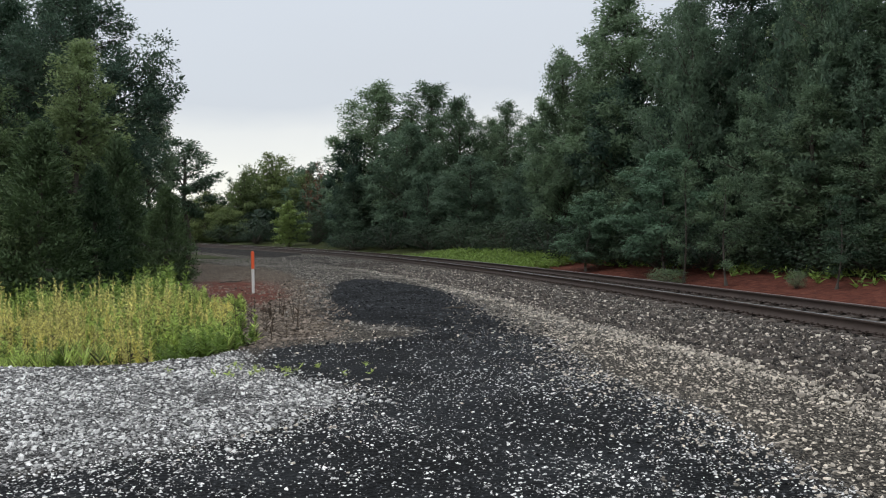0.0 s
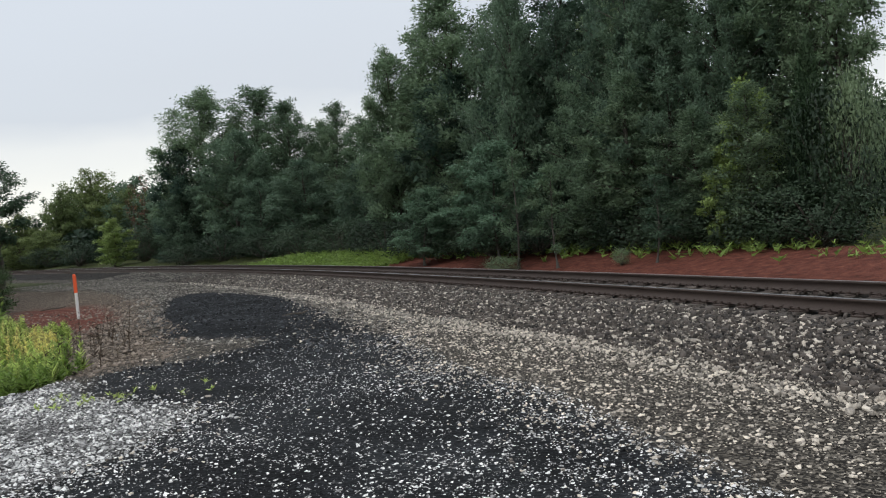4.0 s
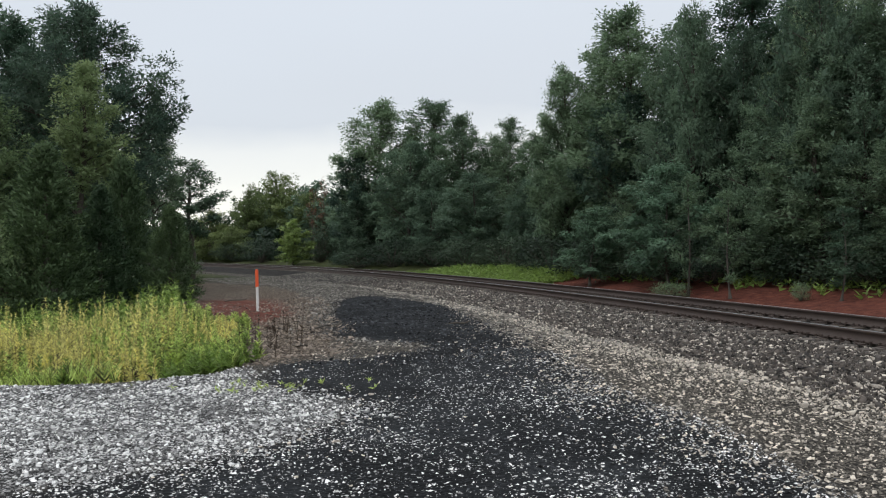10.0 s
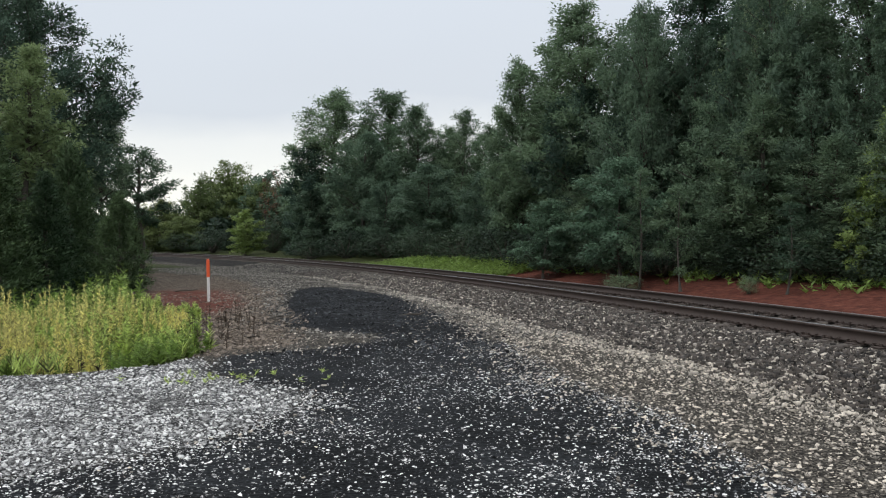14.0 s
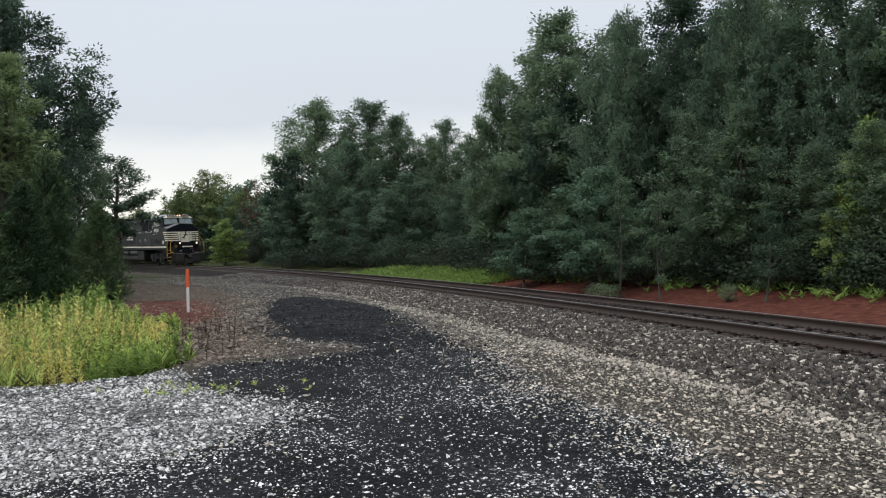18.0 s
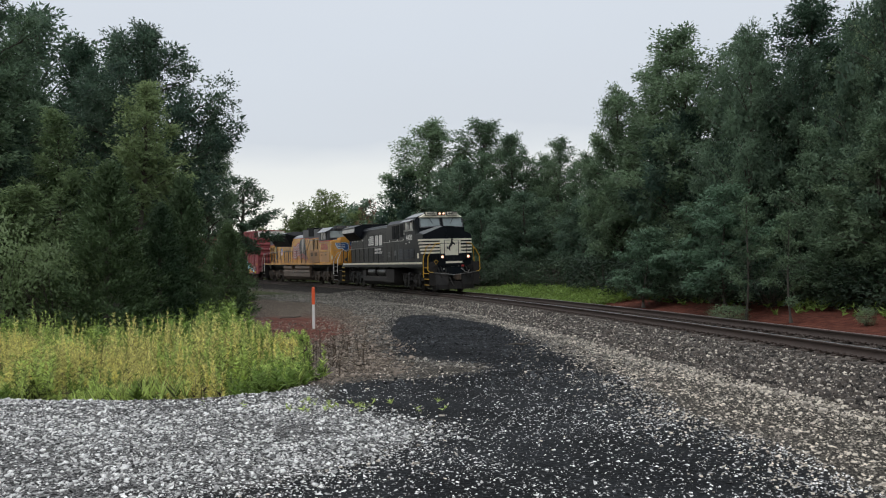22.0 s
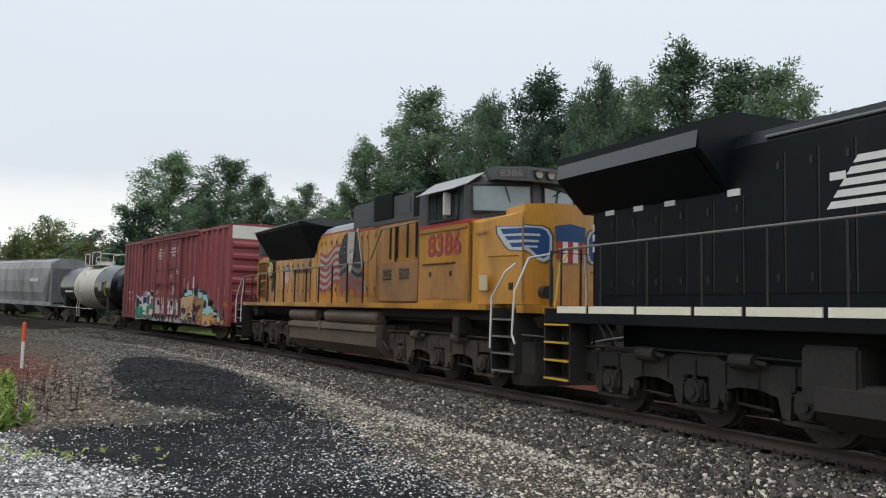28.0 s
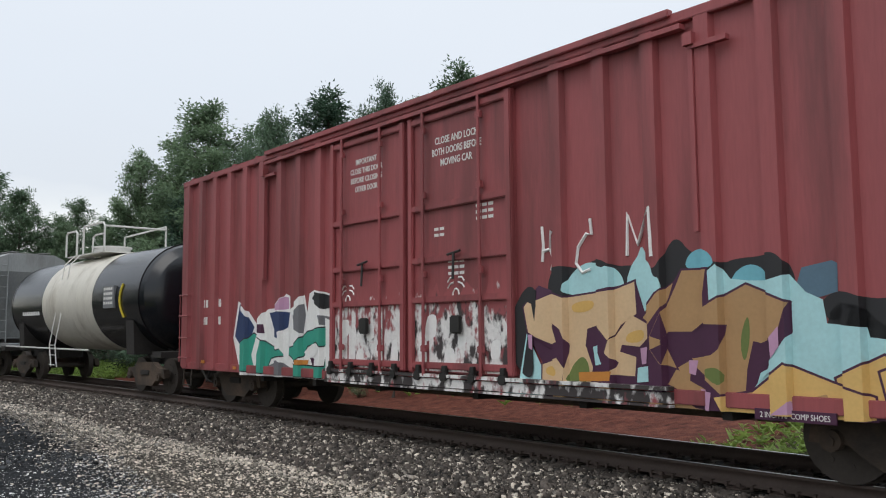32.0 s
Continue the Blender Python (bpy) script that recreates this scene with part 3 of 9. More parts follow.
    keep = rng.uniform(size=len(k)) > gap + 0.22 * smoothstep(0.6, 1.0, h[k])
    k, d, t = k[keep], d[keep], t[keep]
    ts = rng.uniform(0.16, 0.36, len(k)) * (height / 14) ** 0.5 * tuft
    face = unit(d + out[k] * 0.3 + [0, 0, 0.45] + rng.normal(size=d.shape) * 0.30)
    j = np.arange(len(k)).repeat(leaves)
    off = np.clip(rng.normal(size=(len(j), 3)), -1.6, 1.6) * ts[j][:, None] * [1, 1, 0.65]
    dirs = off / ts[j][:, None] * 0.7 + d[j] * 0.7 + rng.normal(size=off.shape) * 0.35 + [0, 0, -0.30 - droop]
    lie = face[j] + 0.30 * off / ts[j][:, None] * [1, 1, 2]
    # the boughs' inside: larger leaves, few
    kc = np.arange(boughs)[h < 0.78].repeat(core)
    oc = rng.normal(size=(len(kc), 3)) * (br[kc] * 0.36)[:, None] * [1, 1, 0.7]
    lc = unit(oc + out[kc] * 0.3)
    v, f = leaf_tips(rng, np.concatenate([t[j] + off, c[kc] + oc]), np.concatenate([dirs, rng.normal(size=oc.shape) + [0, 0, -0.4]]), np.concatenate([np.full(len(j), size), np.full(len(kc), size * 2.3)]), np.concatenate([lie, lc]))
    soften(raw("crown", v, f, leaf, tree), np.concatenate([lie, lc]))
    return tree


def cedar(name, seed, label, height=9.0, radius=2.6, boughs=150, size=0.15):
    """A juniper: many slender plumes that sweep out and up from the trunk, shaggy, to a pointed top."""
    rng = np.random.RandomState(seed)
    tree = tagged(new(name), label, "tree")
    v, f = tube_arrays([(0, 0, -0.3), (0.03, 0, height * 0.5), (0, 0.02, height * 0.97)], [0.2, 0.11, 0.015], 8)
    raw("trunk", v, f, BARK, tree)
    h = np.clip((np.arange(boughs) + rng.uniform(-1, 1, boughs)) / boughs, 0, 0.98) ** 1.25
    a = np.arange(boughs) * 2.39996 + rng.uniform(-0.4, 0.4, boughs)
    w = radius * np.clip((1 - h) ** 0.8 * (0.62 + 0.38 * np.minimum(1, h / 0.15)), 0.05, 1) * rng.uniform(0.72, 1.18, boughs)
    out = np.stack([np.cos(a), np.sin(a), np.zeros(boughs)], 1)
    # tufts along each plume: it sags at first, then turns up at its tip
    k = np.arange(boughs).repeat(9)
    s = rng.uniform(0.30, 1.0, len(k))
    side = np.stack([-out[k, 1], out[k, 0], np.zeros(len(k))], 1)
    t = out[k] * (w[k] * s)[:, None] + side * (rng.normal(size=len(k)) * 0.16 * w[k] * (1.15 - s))[:, None]
    t[:, 2] = h[k] * height * 0.94 + 0.15 + (0.55 * s**2 - 0.28 * s) * np.minimum(w[k], 1.6) + rng.normal(size=len(k)) * 0.06
    j = np.arange(len(k)).repeat(20)
    off = rng.normal(size=(len(j), 3)) * [0.13, 0.13, 0.15]
    up = out[k][j] + [0, 0, 0.9]
    lie = out[k][j] * 0.7 + [0, 0, 0.5] + off * 4.5
    v, f = leaf_tips(rng, t[j] + off, up * 0.8 + off * 3 + rng.normal(size=up.shape) * 0.35, size, lie, 0.45, 0.2)
    soften(raw("crown", v, f, LEAF_CEDAR, tree), lie)
    return tree


def bush(name, seed, leaf, label, height=2.5, radius=1.6, clumps=60, leaves=70, size=0.11):
    rng = np.random.RandomState(seed)
    tree = tagged(new(name), label, "bush")
    ctr = unit(rng.normal(size=(clumps, 3)))
    ctr *= (rng.uniform(0.4, 1, clumps) ** 0.5)[:, None] * [radius, radius, height * 0.48]
    ctr[:, 2] = np.clip(ctr[:, 2] + height * 0.5, 0.12, height)
    stems = [tube_arrays([(rng.uniform(-0.1, 0.1), rng.uniform(-0.1, 0.1), -0.15), p * [0.5, 0.5, 0.6], p], [0.035, 0.022, 0.006], 4) for p in ctr[::2]]
    v, f = join(stems)
    raw("stem", v, f, BARK, tree)
    k = rng.randint(0, clumps, clumps * leaves)
    off = rng.normal(size=(len(k), 3)) * np.array([0.30, 0.30, 0.17]) * max(1.0, radius / 1.6)
    lie = unit((ctr[k] - [0, 0, height * 0.4]) / [radius, radius, height]) + off * 1.5 + [0, 0, 0.35]
    v, f = leaf_tips(rng, ctr[k] + off, off * 2 + rng.normal(size=off.shape) * 0.35 + [0, 0, -0.1], size, lie)
    v[:, 2] = np.maximum(v[:, 2], 0.02)
    soften(raw("crown", v, f, leaf, tree), lie)
    return tree


def sapling(name, seed, label, height=5.5):
    """A slim young tree: bare pale stem, sparse leaves from mid-height."""
    return broadleaf(name, seed, LEAF_OAK, BARK_PALE, label, height, 1.1, 0.16, 14, 14, 16, 0.12, trunk=0.04, core=0, gap=0.2)


KINDS = {
    "oak_a": broadleaf("oak_tree", 11, LEAF_OAK, BARK, "tall dark green oak at the wood's edge, full crown", 14, 3.2, 0.16, 52, 24, 28, 0.15, lobe=0.36, gap=0.06, core=34),
    "oak_b": broadleaf("oak_tree", 23, LEAF_OAK, BARK, "tall dark green oak with a lobed uneven crown", 14, 3.2, 0.12, 56, 24, 28, 0.15, lobe=0.34, wide=0.36, gap=0.04, core=34),
    "oak_c": broadleaf("oak_tree", 37, LEAF_ELM, BARK, "grey-green oak with an open ragged crown", 14, 2.7, 0.20, 46, 22, 28, 0.15, gap=0.10, lobe=0.38, core=26),
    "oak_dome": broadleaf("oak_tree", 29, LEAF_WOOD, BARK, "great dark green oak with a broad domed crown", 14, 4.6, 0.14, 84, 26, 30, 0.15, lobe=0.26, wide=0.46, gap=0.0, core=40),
    "elm": broadleaf("elm_tree", 41, LEAF_ELM, BARK, "narrow grey-green tree with small leaves", 14, 2.7, 0.08, 34, 24, 22, 0.15, lobe=0.42),
    # these three take the darker leaf tone that deepens the wood's foot
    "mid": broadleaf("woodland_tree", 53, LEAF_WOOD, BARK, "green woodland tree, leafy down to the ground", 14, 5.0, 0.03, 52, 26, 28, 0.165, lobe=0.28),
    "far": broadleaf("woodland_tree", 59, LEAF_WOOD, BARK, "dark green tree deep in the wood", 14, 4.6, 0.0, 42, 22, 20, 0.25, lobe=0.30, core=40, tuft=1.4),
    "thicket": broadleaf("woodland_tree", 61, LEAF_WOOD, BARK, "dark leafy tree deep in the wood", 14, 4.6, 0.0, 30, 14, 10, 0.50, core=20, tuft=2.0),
    "bend": broadleaf("woodland_tree", 63, LEAF_BEND, BARK, "light green tree at the far bend of the line", 11, 5.0, 0.02, 40, 22, 18, 0.24, lobe=0.28, tuft=1.4),
    "olive": broadleaf("elm_tree", 43, LEAF_OLIVE, BARK, "narrow olive-green tree behind the cedars", 14, 2.7, 0.05, 36, 26, 22, 0.155, wide=0.25, lobe=0.36),
    "pale": broadleaf("mimosa_tree", 67, LEAF_PALE, BARK_PALE, "pale bluish-green feathery young tree beside the clay bank", 6.5, 2.0, 0.12, 30, 22, 20, 0.13, trunk=0.06, droop=0.35, lobe=0.36, core=30),
    "light": broadleaf("young_tree", 71, LEAF_LIGHT, BARK, "small light yellow-green tree by the track", 6, 1.6, 0.06, 24, 18, 14, 0.16, trunk=0.06, lobe=0.36, core=20),
    "cedar": cedar("cedar_tree", 83, "dense dark green conical cedar above the weeds"),
    "cedar_b": cedar("cedar_tree", 89, "broad dark green cedar, shaggy, at the weeds' edge", 7.0, 2.8, 140),
    "bush": bush("bush", 97, LEAF_SHADED, "leafy bush in the wood's undergrowth, its green darkened to stand for shade"),
    "bush_light": bush("bush", 101, LEAF_ELM, "grey-green bush at the edge of the trees"),
    "bush_olive": bush("bush", 113, LEAF_OLIVE, "olive-green leafy bush behind the weeds"),
    "sapling": sapling("sapling", 103, "slim young tree with a bare pale stem"),
    "open": broadleaf("open_tree", 107, LEAF_OAK, BARK, "thin dark tree with open branches against the sky", 12, 3.0, 0.36, 26, 22, 26, 0.18, gap=0.1, lobe=0.30, core=30),
    "dead": broadleaf("dying_tree", 109, LEAF_DEAD, BARK, "half-dead tree with sparse reddish-brown leaves", 10, 1.6, 0.3, 16, 10, 6, 0.2, trunk=0.09, core=0),
}
SIZE = {"oak_a": (14, 3.2), "oak_b": (14, 3.2), "oak_c": (14, 2.7), "oak_dome": (14, 4.6), "elm": (14, 2.7), "mid": (14, 5.0), "far": (14, 4.6), "thicket": (14, 4.6), "bend": (11, 5.0), "olive": (14, 2.7), "pale": (6.5, 2.0), "light": (6, 1.6), "cedar": (9, 2.6), "cedar_b": (7, 2.8), "bush": (2.5, 1.6), "bush_light": (2.5, 1.6), "bush_olive": (2.5, 1.6), "sapling": (5.5, 1.1), "open": (12, 3.0), "dead": (10, 1.6)}
USED = set()


def plant(kind, x, y, height, radius, turn=0.0, group=""):
    """A tree or bush of one kind, scaled to its height and crown radius, on the ground."""
    h0, r0 = SIZE[kind]
    z = float(ground_height(np.array([x]), np.array([y]))[0])
    m = pose(x, y, z, 0, 0, turn) @ Matrix.Diagonal((radius / r0, radius / r0, height / h0, 1))
    if kind in USED:
        ob = copy_thing(KINDS[kind], Matrix())
    else:
        ob = KINDS[kind]
        USED.add(kind)
    ob.matrix_basis = m
    if group:
        tagged(ob, group=group)
    return ob


# trees and bushes: kind, place, height, crown radius, turn
plant("olive", -16.4, 31.6, 8.2, 1.8, 60, "trees beyond the weeds")
plant("oak_dome", -16.8, 40.7, 13.6, 4.3, 152, "trees beyond the weeds")
plant("oak_b", -21.6, 43.0, 13.5, 2.5, 249, "trees beyond the weeds")
plant("oak_b", -21.0, 34.2, 14.9, 3.0, 131, "trees beyond the weeds")
plant("oak_c", -17.3, 51.2, 10.9, 1.8, 337, "trees beyond the weeds")
plant("far", -24.2, 52.8, 15.4, 3.4, 2, "trees beyond the weeds")
plant("oak_a", 10.7, 48.3, 15.0, 4.2, 253, "trees behind the track")
plant("oak_b", 7.7, 53.4, 12.6, 2.4, 174, "trees behind the track")
plant("oak_c", 9.5, 52.6, 13.9, 2.5, 33, "trees behind the track")
plant("oak_c", 14.0, 48.0, 14.4, 3.1, 113, "trees behind the track")
plant("oak_b", 14.2, 40.6, 14.0, 3.6, 235, "trees behind the track")
plant("oak_a", 16.4, 40.3, 13.1, 2.8, 99, "trees behind the track")
plant("oak_c", 16.5, 36.4, 12.6, 2.8, 219, "trees behind the track")
plant("oak_a", 18.4, 36.7, 13.2, 2.8, 336, "trees behind the track")
plant("oak_b", 17.1, 30.6, 12.9, 2.9, 160, "trees behind the track")
plant("oak_c", 18.3, 29.3, 11.9, 2.7, 274, "trees behind the track")
plant("oak_a", 18.7, 27.2, 11.5, 2.6, 141, "trees behind the track")
plant("elm", 19.0, 25.8, 10.2, 1.5, 331, "trees behind the track")
plant("olive", -14.4, 34.1, 9.4, 2.1, 256, "trees beyond the weeds")
plant("cedar", -12.4, 26.8, 6.0, 2.3, 277, "trees beyond the weeds")
plant("cedar", -11.5, 28.8, 4.8, 1.7, 147, "trees beyond the weeds")
plant("cedar_b", -9.7, 30.6, 3.5, 1.5, 202, "trees beyond the weeds")
plant("cedar_b", -11.9, 31.9, 5.6, 1.9, 169, "trees beyond the weeds")
plant("olive", -16.5, 28.7, 5.1, 2.5, 138, "trees beyond the weeds")
plant("bush_olive", -15.8, 26.8, 4.2, 2.0, 119, "trees beyond the weeds")
plant("bush_olive", -14.0, 26.6, 3.3, 1.6, 148, "trees beyond the weeds")
plant("mid", -19.5, 32.7, 8.2, 2.8, 93, "trees beyond the weeds")
plant("open", -17.5, 59.5, 8.3, 2.8, 26, "trees beyond the weeds")
plant("far", -21.9, 55.9, 9.0, 3.0, 150, "trees beyond the weeds")
plant("oak_b", -21.0, 31.6, 10.1, 3.8, 322, "trees beyond the weeds")
plant("bend", -24.5, 125.7, 12.6, 6.1, 258, "trees at the far bend")
plant("bend", -27.2, 119.0, 9.6, 4.4, 316, "trees at the far bend")
plant("bend", -18.0, 116.6, 9.2, 4.3, 129, "trees at the far bend")
plant("dead", -15.7, 110.9, 10.7, 1.0, 346, "trees at the far bend")
plant("dead", -16.6, 108.7, 9.6, 0.9, 69, "trees at the far bend")
plant("light", -16.0, 90.6, 4.8, 1.9, 110, "trees at the far bend")
plant("bend", -26.9, 108.7, 4.4, 3.3, 97, "trees at the far bend")
plant("bush", -21.2, 99.8, 2.9, 2.4, 106, "trees at the far bend")
plant("bush", -13.7, 95.0, 4.1, 2.2, 152, "trees at the far bend")
plant("bend", -31.1, 113.8, 6.7, 4.7, 318, "trees at the far bend")
plant("bush", -25.8, 106.9, 2.3, 2.9, 7, "trees at the far bend")
plant("bush", -33.0, 123.6, 2.4, 5.1, 171, "trees at the far bend")
plant("bush", -27.0, 125.1, 2.0, 4.2, 33, "trees at the far bend")
plant("bush", -21.5, 126.2, 2.8, 4.2, 335, "trees at the far bend")
plant("bush", -15.9, 127.0, 2.4, 4.2, 176, "trees at the far bend")
plant("bush", -36.7, 122.6, 2.0, 5.1, 293, "trees at the far bend")
plant("oak_b", -6.3, 87.0, 16.6, 4.9, 20, "trees behind the track")
plant("oak_a", -0.7, 88.0, 16.6, 5.2, 350, "trees behind the track")
plant("far", -8.8, 85.5, 11.2, 3.1, 49, "trees behind the track")
plant("oak_a", 1.8, 82.0, 14.4, 3.0, 206, "trees behind the track")
plant("oak_c", 5.9, 79.8, 13.5, 2.7, 28, "trees behind the track")
plant("oak_a", 4.9, 83.9, 12.5, 2.8, 54, "trees behind the track")
plant("far", -3.2, 79.9, 11.4, 4.2, 0, "trees behind the track")
plant("far", -8.3, 83.6, 6.6, 2.7, 192, "trees behind the track")
plant("far", 2.7, 70.0, 7.6, 3.5, 274, "trees behind the track")
plant("oak_b", 7.3, 65.6, 10.1, 2.6, 165, "trees behind the track")
plant("far", 6.5, 61.7, 6.5, 2.4, 184, "trees behind the track")
plant("far", -1.0, 74.0, 6.5, 2.7, 165, "trees behind the track")
plant("far", 9.7, 46.0, 9.7, 2.8, 1, "trees behind the track")
plant("far", 7.5, 54.5, 10.5, 2.2, 341, "trees behind the track")
plant("mid", 11.8, 40.3, 7.4, 2.5, 117, "trees behind the track")
plant("mid", 11.2, 38.3, 12.2, 2.5, 40, "trees behind the track")
plant("mid", 14.6, 32.8, 12.4, 2.3, 130, "trees behind the track")
plant("mid", 15.0, 32.7, 10.1, 2.4, 183, "trees behind the track")
plant("mid", 16.6, 28.4, 9.4, 2.0, 352, "trees behind the track")
plant("mid", 13.3, 37.7, 11.0, 2.4, 223, "trees behind the track")
plant("bush_light", 17.3, 23.2, 5.3, 1.0, 48, "undergrowth behind the track")
plant("cedar_b", 16.4, 23.8, 6.5, 1.1, 289, "trees behind the track")
plant("bush", 16.9, 23.5, 4.9, 1.5, 308, "undergrowth behind the track")
plant("far", -27.6, 51.1, 17.9, 5.7, 242, "trees beyond the weeds")
plant("far", -28.4, 43.7, 14.8, 5.1, 156, "trees beyond the weeds")
plant("pale", 9.2, 34.8, 5.1, 2.1, 36, "trees behind the track")
plant("pale", 7.0, 40.4, 3.7, 1.6, 346, "trees behind the track")
plant("elm", 13.3, 30.2, 6.7, 1.8, 232, "trees behind the track")
plant("elm", 9.0, 41.0, 4.7, 1.5, 172, "trees behind the track")
plant("elm", 12.3, 31.7, 4.0, 1.3, 176, "trees behind the track")
plant("elm", 14.3, 27.0, 4.8, 1.6, 315, "trees behind the track")
plant("elm", 14.8, 24.7, 5.2, 1.5, 182, "trees behind the track")
plant("sapling", 9.0, 31.8, 4.7, 0.9, 91, "trees behind the track")
plant("sapling", 9.9, 29.4, 3.8, 0.8, 277, "trees behind the track")
plant("sapling", 11.8, 25.4, 2.9, 0.7, 113, "trees behind the track")
plant("mid", 13.6, 34.5, 8.3, 2.4, 312, "trees behind the track")
plant("mid", 15.1, 30.5, 8.4, 2.5, 104, "trees behind the track")
plant("light", 15.5, 25.7, 5.4, 1.2, 295, "trees behind the track")
plant("light", 14.2, 25.3, 3.2, 0.7, 285, "trees behind the track")
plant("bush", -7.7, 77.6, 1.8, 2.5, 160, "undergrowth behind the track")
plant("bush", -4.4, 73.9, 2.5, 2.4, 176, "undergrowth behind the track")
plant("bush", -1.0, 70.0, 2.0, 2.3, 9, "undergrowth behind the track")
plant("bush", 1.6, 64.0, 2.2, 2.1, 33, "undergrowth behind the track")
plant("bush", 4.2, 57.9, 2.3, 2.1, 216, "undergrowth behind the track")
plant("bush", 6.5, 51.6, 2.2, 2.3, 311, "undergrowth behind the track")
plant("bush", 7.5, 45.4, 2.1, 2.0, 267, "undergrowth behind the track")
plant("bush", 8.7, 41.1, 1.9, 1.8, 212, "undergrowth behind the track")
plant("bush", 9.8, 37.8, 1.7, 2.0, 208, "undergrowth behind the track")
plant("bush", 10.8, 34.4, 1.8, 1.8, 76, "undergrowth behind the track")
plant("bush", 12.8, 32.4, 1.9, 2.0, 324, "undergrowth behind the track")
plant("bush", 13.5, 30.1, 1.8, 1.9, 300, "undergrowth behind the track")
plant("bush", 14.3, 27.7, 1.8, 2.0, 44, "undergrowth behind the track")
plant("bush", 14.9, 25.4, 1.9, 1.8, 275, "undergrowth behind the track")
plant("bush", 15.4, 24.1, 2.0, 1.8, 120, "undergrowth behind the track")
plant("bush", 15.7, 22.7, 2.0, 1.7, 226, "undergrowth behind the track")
plant("bush_light", 7.9, 43.3, 0.6, 0.6, 167, "undergrowth behind the track")
plant("bush_light", 8.5, 31.9, 0.6, 0.7, 178, "undergrowth behind the track")
plant("bush_light", 5.9, 55.7, 0.6, 1.1, 35, "undergrowth behind the track")
plant("bush_light", 11.2, 26.8, 0.6, 0.3, 173, "undergrowth behind the track")
for i in range(28):
    a_ = random.Random(900 + i)
    s_ = 46 + 3.2 * i + a_.uniform(-1, 1)
    p_ = on_line(s_, -(20, 29)[i % 2] - a_.uniform(0, 4))
    plant("thicket", float(p_[0]), float(p_[1]), a_.uniform(7, 11), a_.uniform(3.8, 5.0), a_.uniform(0, 360), "trees deep in the wood")


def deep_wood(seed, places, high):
    """The wood's inside: leaves too far in to tell apart, coloured dark for its shade."""
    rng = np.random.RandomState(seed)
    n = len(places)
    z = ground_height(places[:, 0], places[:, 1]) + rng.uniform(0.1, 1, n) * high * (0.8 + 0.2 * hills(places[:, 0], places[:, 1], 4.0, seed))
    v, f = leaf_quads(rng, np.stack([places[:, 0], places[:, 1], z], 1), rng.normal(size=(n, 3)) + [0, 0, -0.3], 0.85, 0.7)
    tagged(raw("far_wood", v, f, LEAF_SHADED), "leafy inside of the wood, far in, its shade put into the colour", "wood", kind="stuff")


# bands of leaves added behind the trees to close gaps of bright sky
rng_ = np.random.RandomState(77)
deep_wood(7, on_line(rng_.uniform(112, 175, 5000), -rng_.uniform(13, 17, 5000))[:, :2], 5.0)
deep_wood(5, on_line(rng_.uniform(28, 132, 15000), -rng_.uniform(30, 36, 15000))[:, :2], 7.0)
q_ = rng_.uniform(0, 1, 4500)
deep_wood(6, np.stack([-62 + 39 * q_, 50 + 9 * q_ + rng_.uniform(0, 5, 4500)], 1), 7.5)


# ---- the train: shapes; x ahead, y to its left, z up from the rails ----
def B(x0, x1, y0, y1, z0, z1, bev=0.0):
    def make(bm):
        v = bmesh.ops.create_cube(bm, size=1)["verts"]
        bmesh.ops.scale(bm, vec=(x1 - x0, y1 - y0, z1 - z0), verts=v)
        bmesh.ops.translate(bm, vec=((x0 + x1) / 2, (y0 + y1) / 2, (z0 + z1) / 2), verts=v)
        if bev:
            bmesh.ops.bevel(bm, geom=list({e for q in v for e in q.link_edges}), offset=bev, segments=2, affect="EDGES")
    return make


def PR(axis, pts, a0, a1):
    """A prism: an outline in the plane across an axis, drawn from a0 to a1 along it."""
    def make(bm):
        def at(p, a):
            return {"x": (a, p[0], p[1]), "y": (p[0], a, p[1]), "z": (p[0], p[1], a)}[axis]
        lo, hi = [bm.verts.new(at(p, a0)) for p in pts], [bm.verts.new(at(p, a1)) for p in pts]
        fs = [bm.faces.new(lo), bm.faces.new(list(reversed(hi)))]
        for i in range(len(pts)):
            j = (i + 1) % len(pts)
            fs.append(bm.faces.new((lo[i], hi[i], hi[j], lo[j])))
        bmesh.ops.recalc_face_normals(bm, faces=fs)
    return make


def CY(p0, p1, r, seg=16, r2=None):
    def make(bm):
        a, b = Vector(p0), Vector(p1)
        d = b - a
        m = Matrix.Translation((a + b) / 2) @ d.to_track_quat("Z", "Y").to_matrix().to_4x4()
        bmesh.ops.create_cone(bm, cap_ends=True, segments=seg, radius1=r, radius2=r if r2 is None else r2, depth=d.length, matrix=m)
    return make


def TU(path, r, seg=6):
    def make(bm):
        v, f = tube_arrays([Vector(p) for p in path], [r] * len(path), seg)
        vs = [bm.verts.new(p) for p in v]
        for q in f:
            bm.faces.new([vs[i] for i in q])
    return make


def HULL(pts):
    """The convex solid round a few corners."""
    def make(bm):
        v = [bm.verts.new(p) for p in pts]
        bmesh.ops.convex_hull(bm, input=v)
    return make


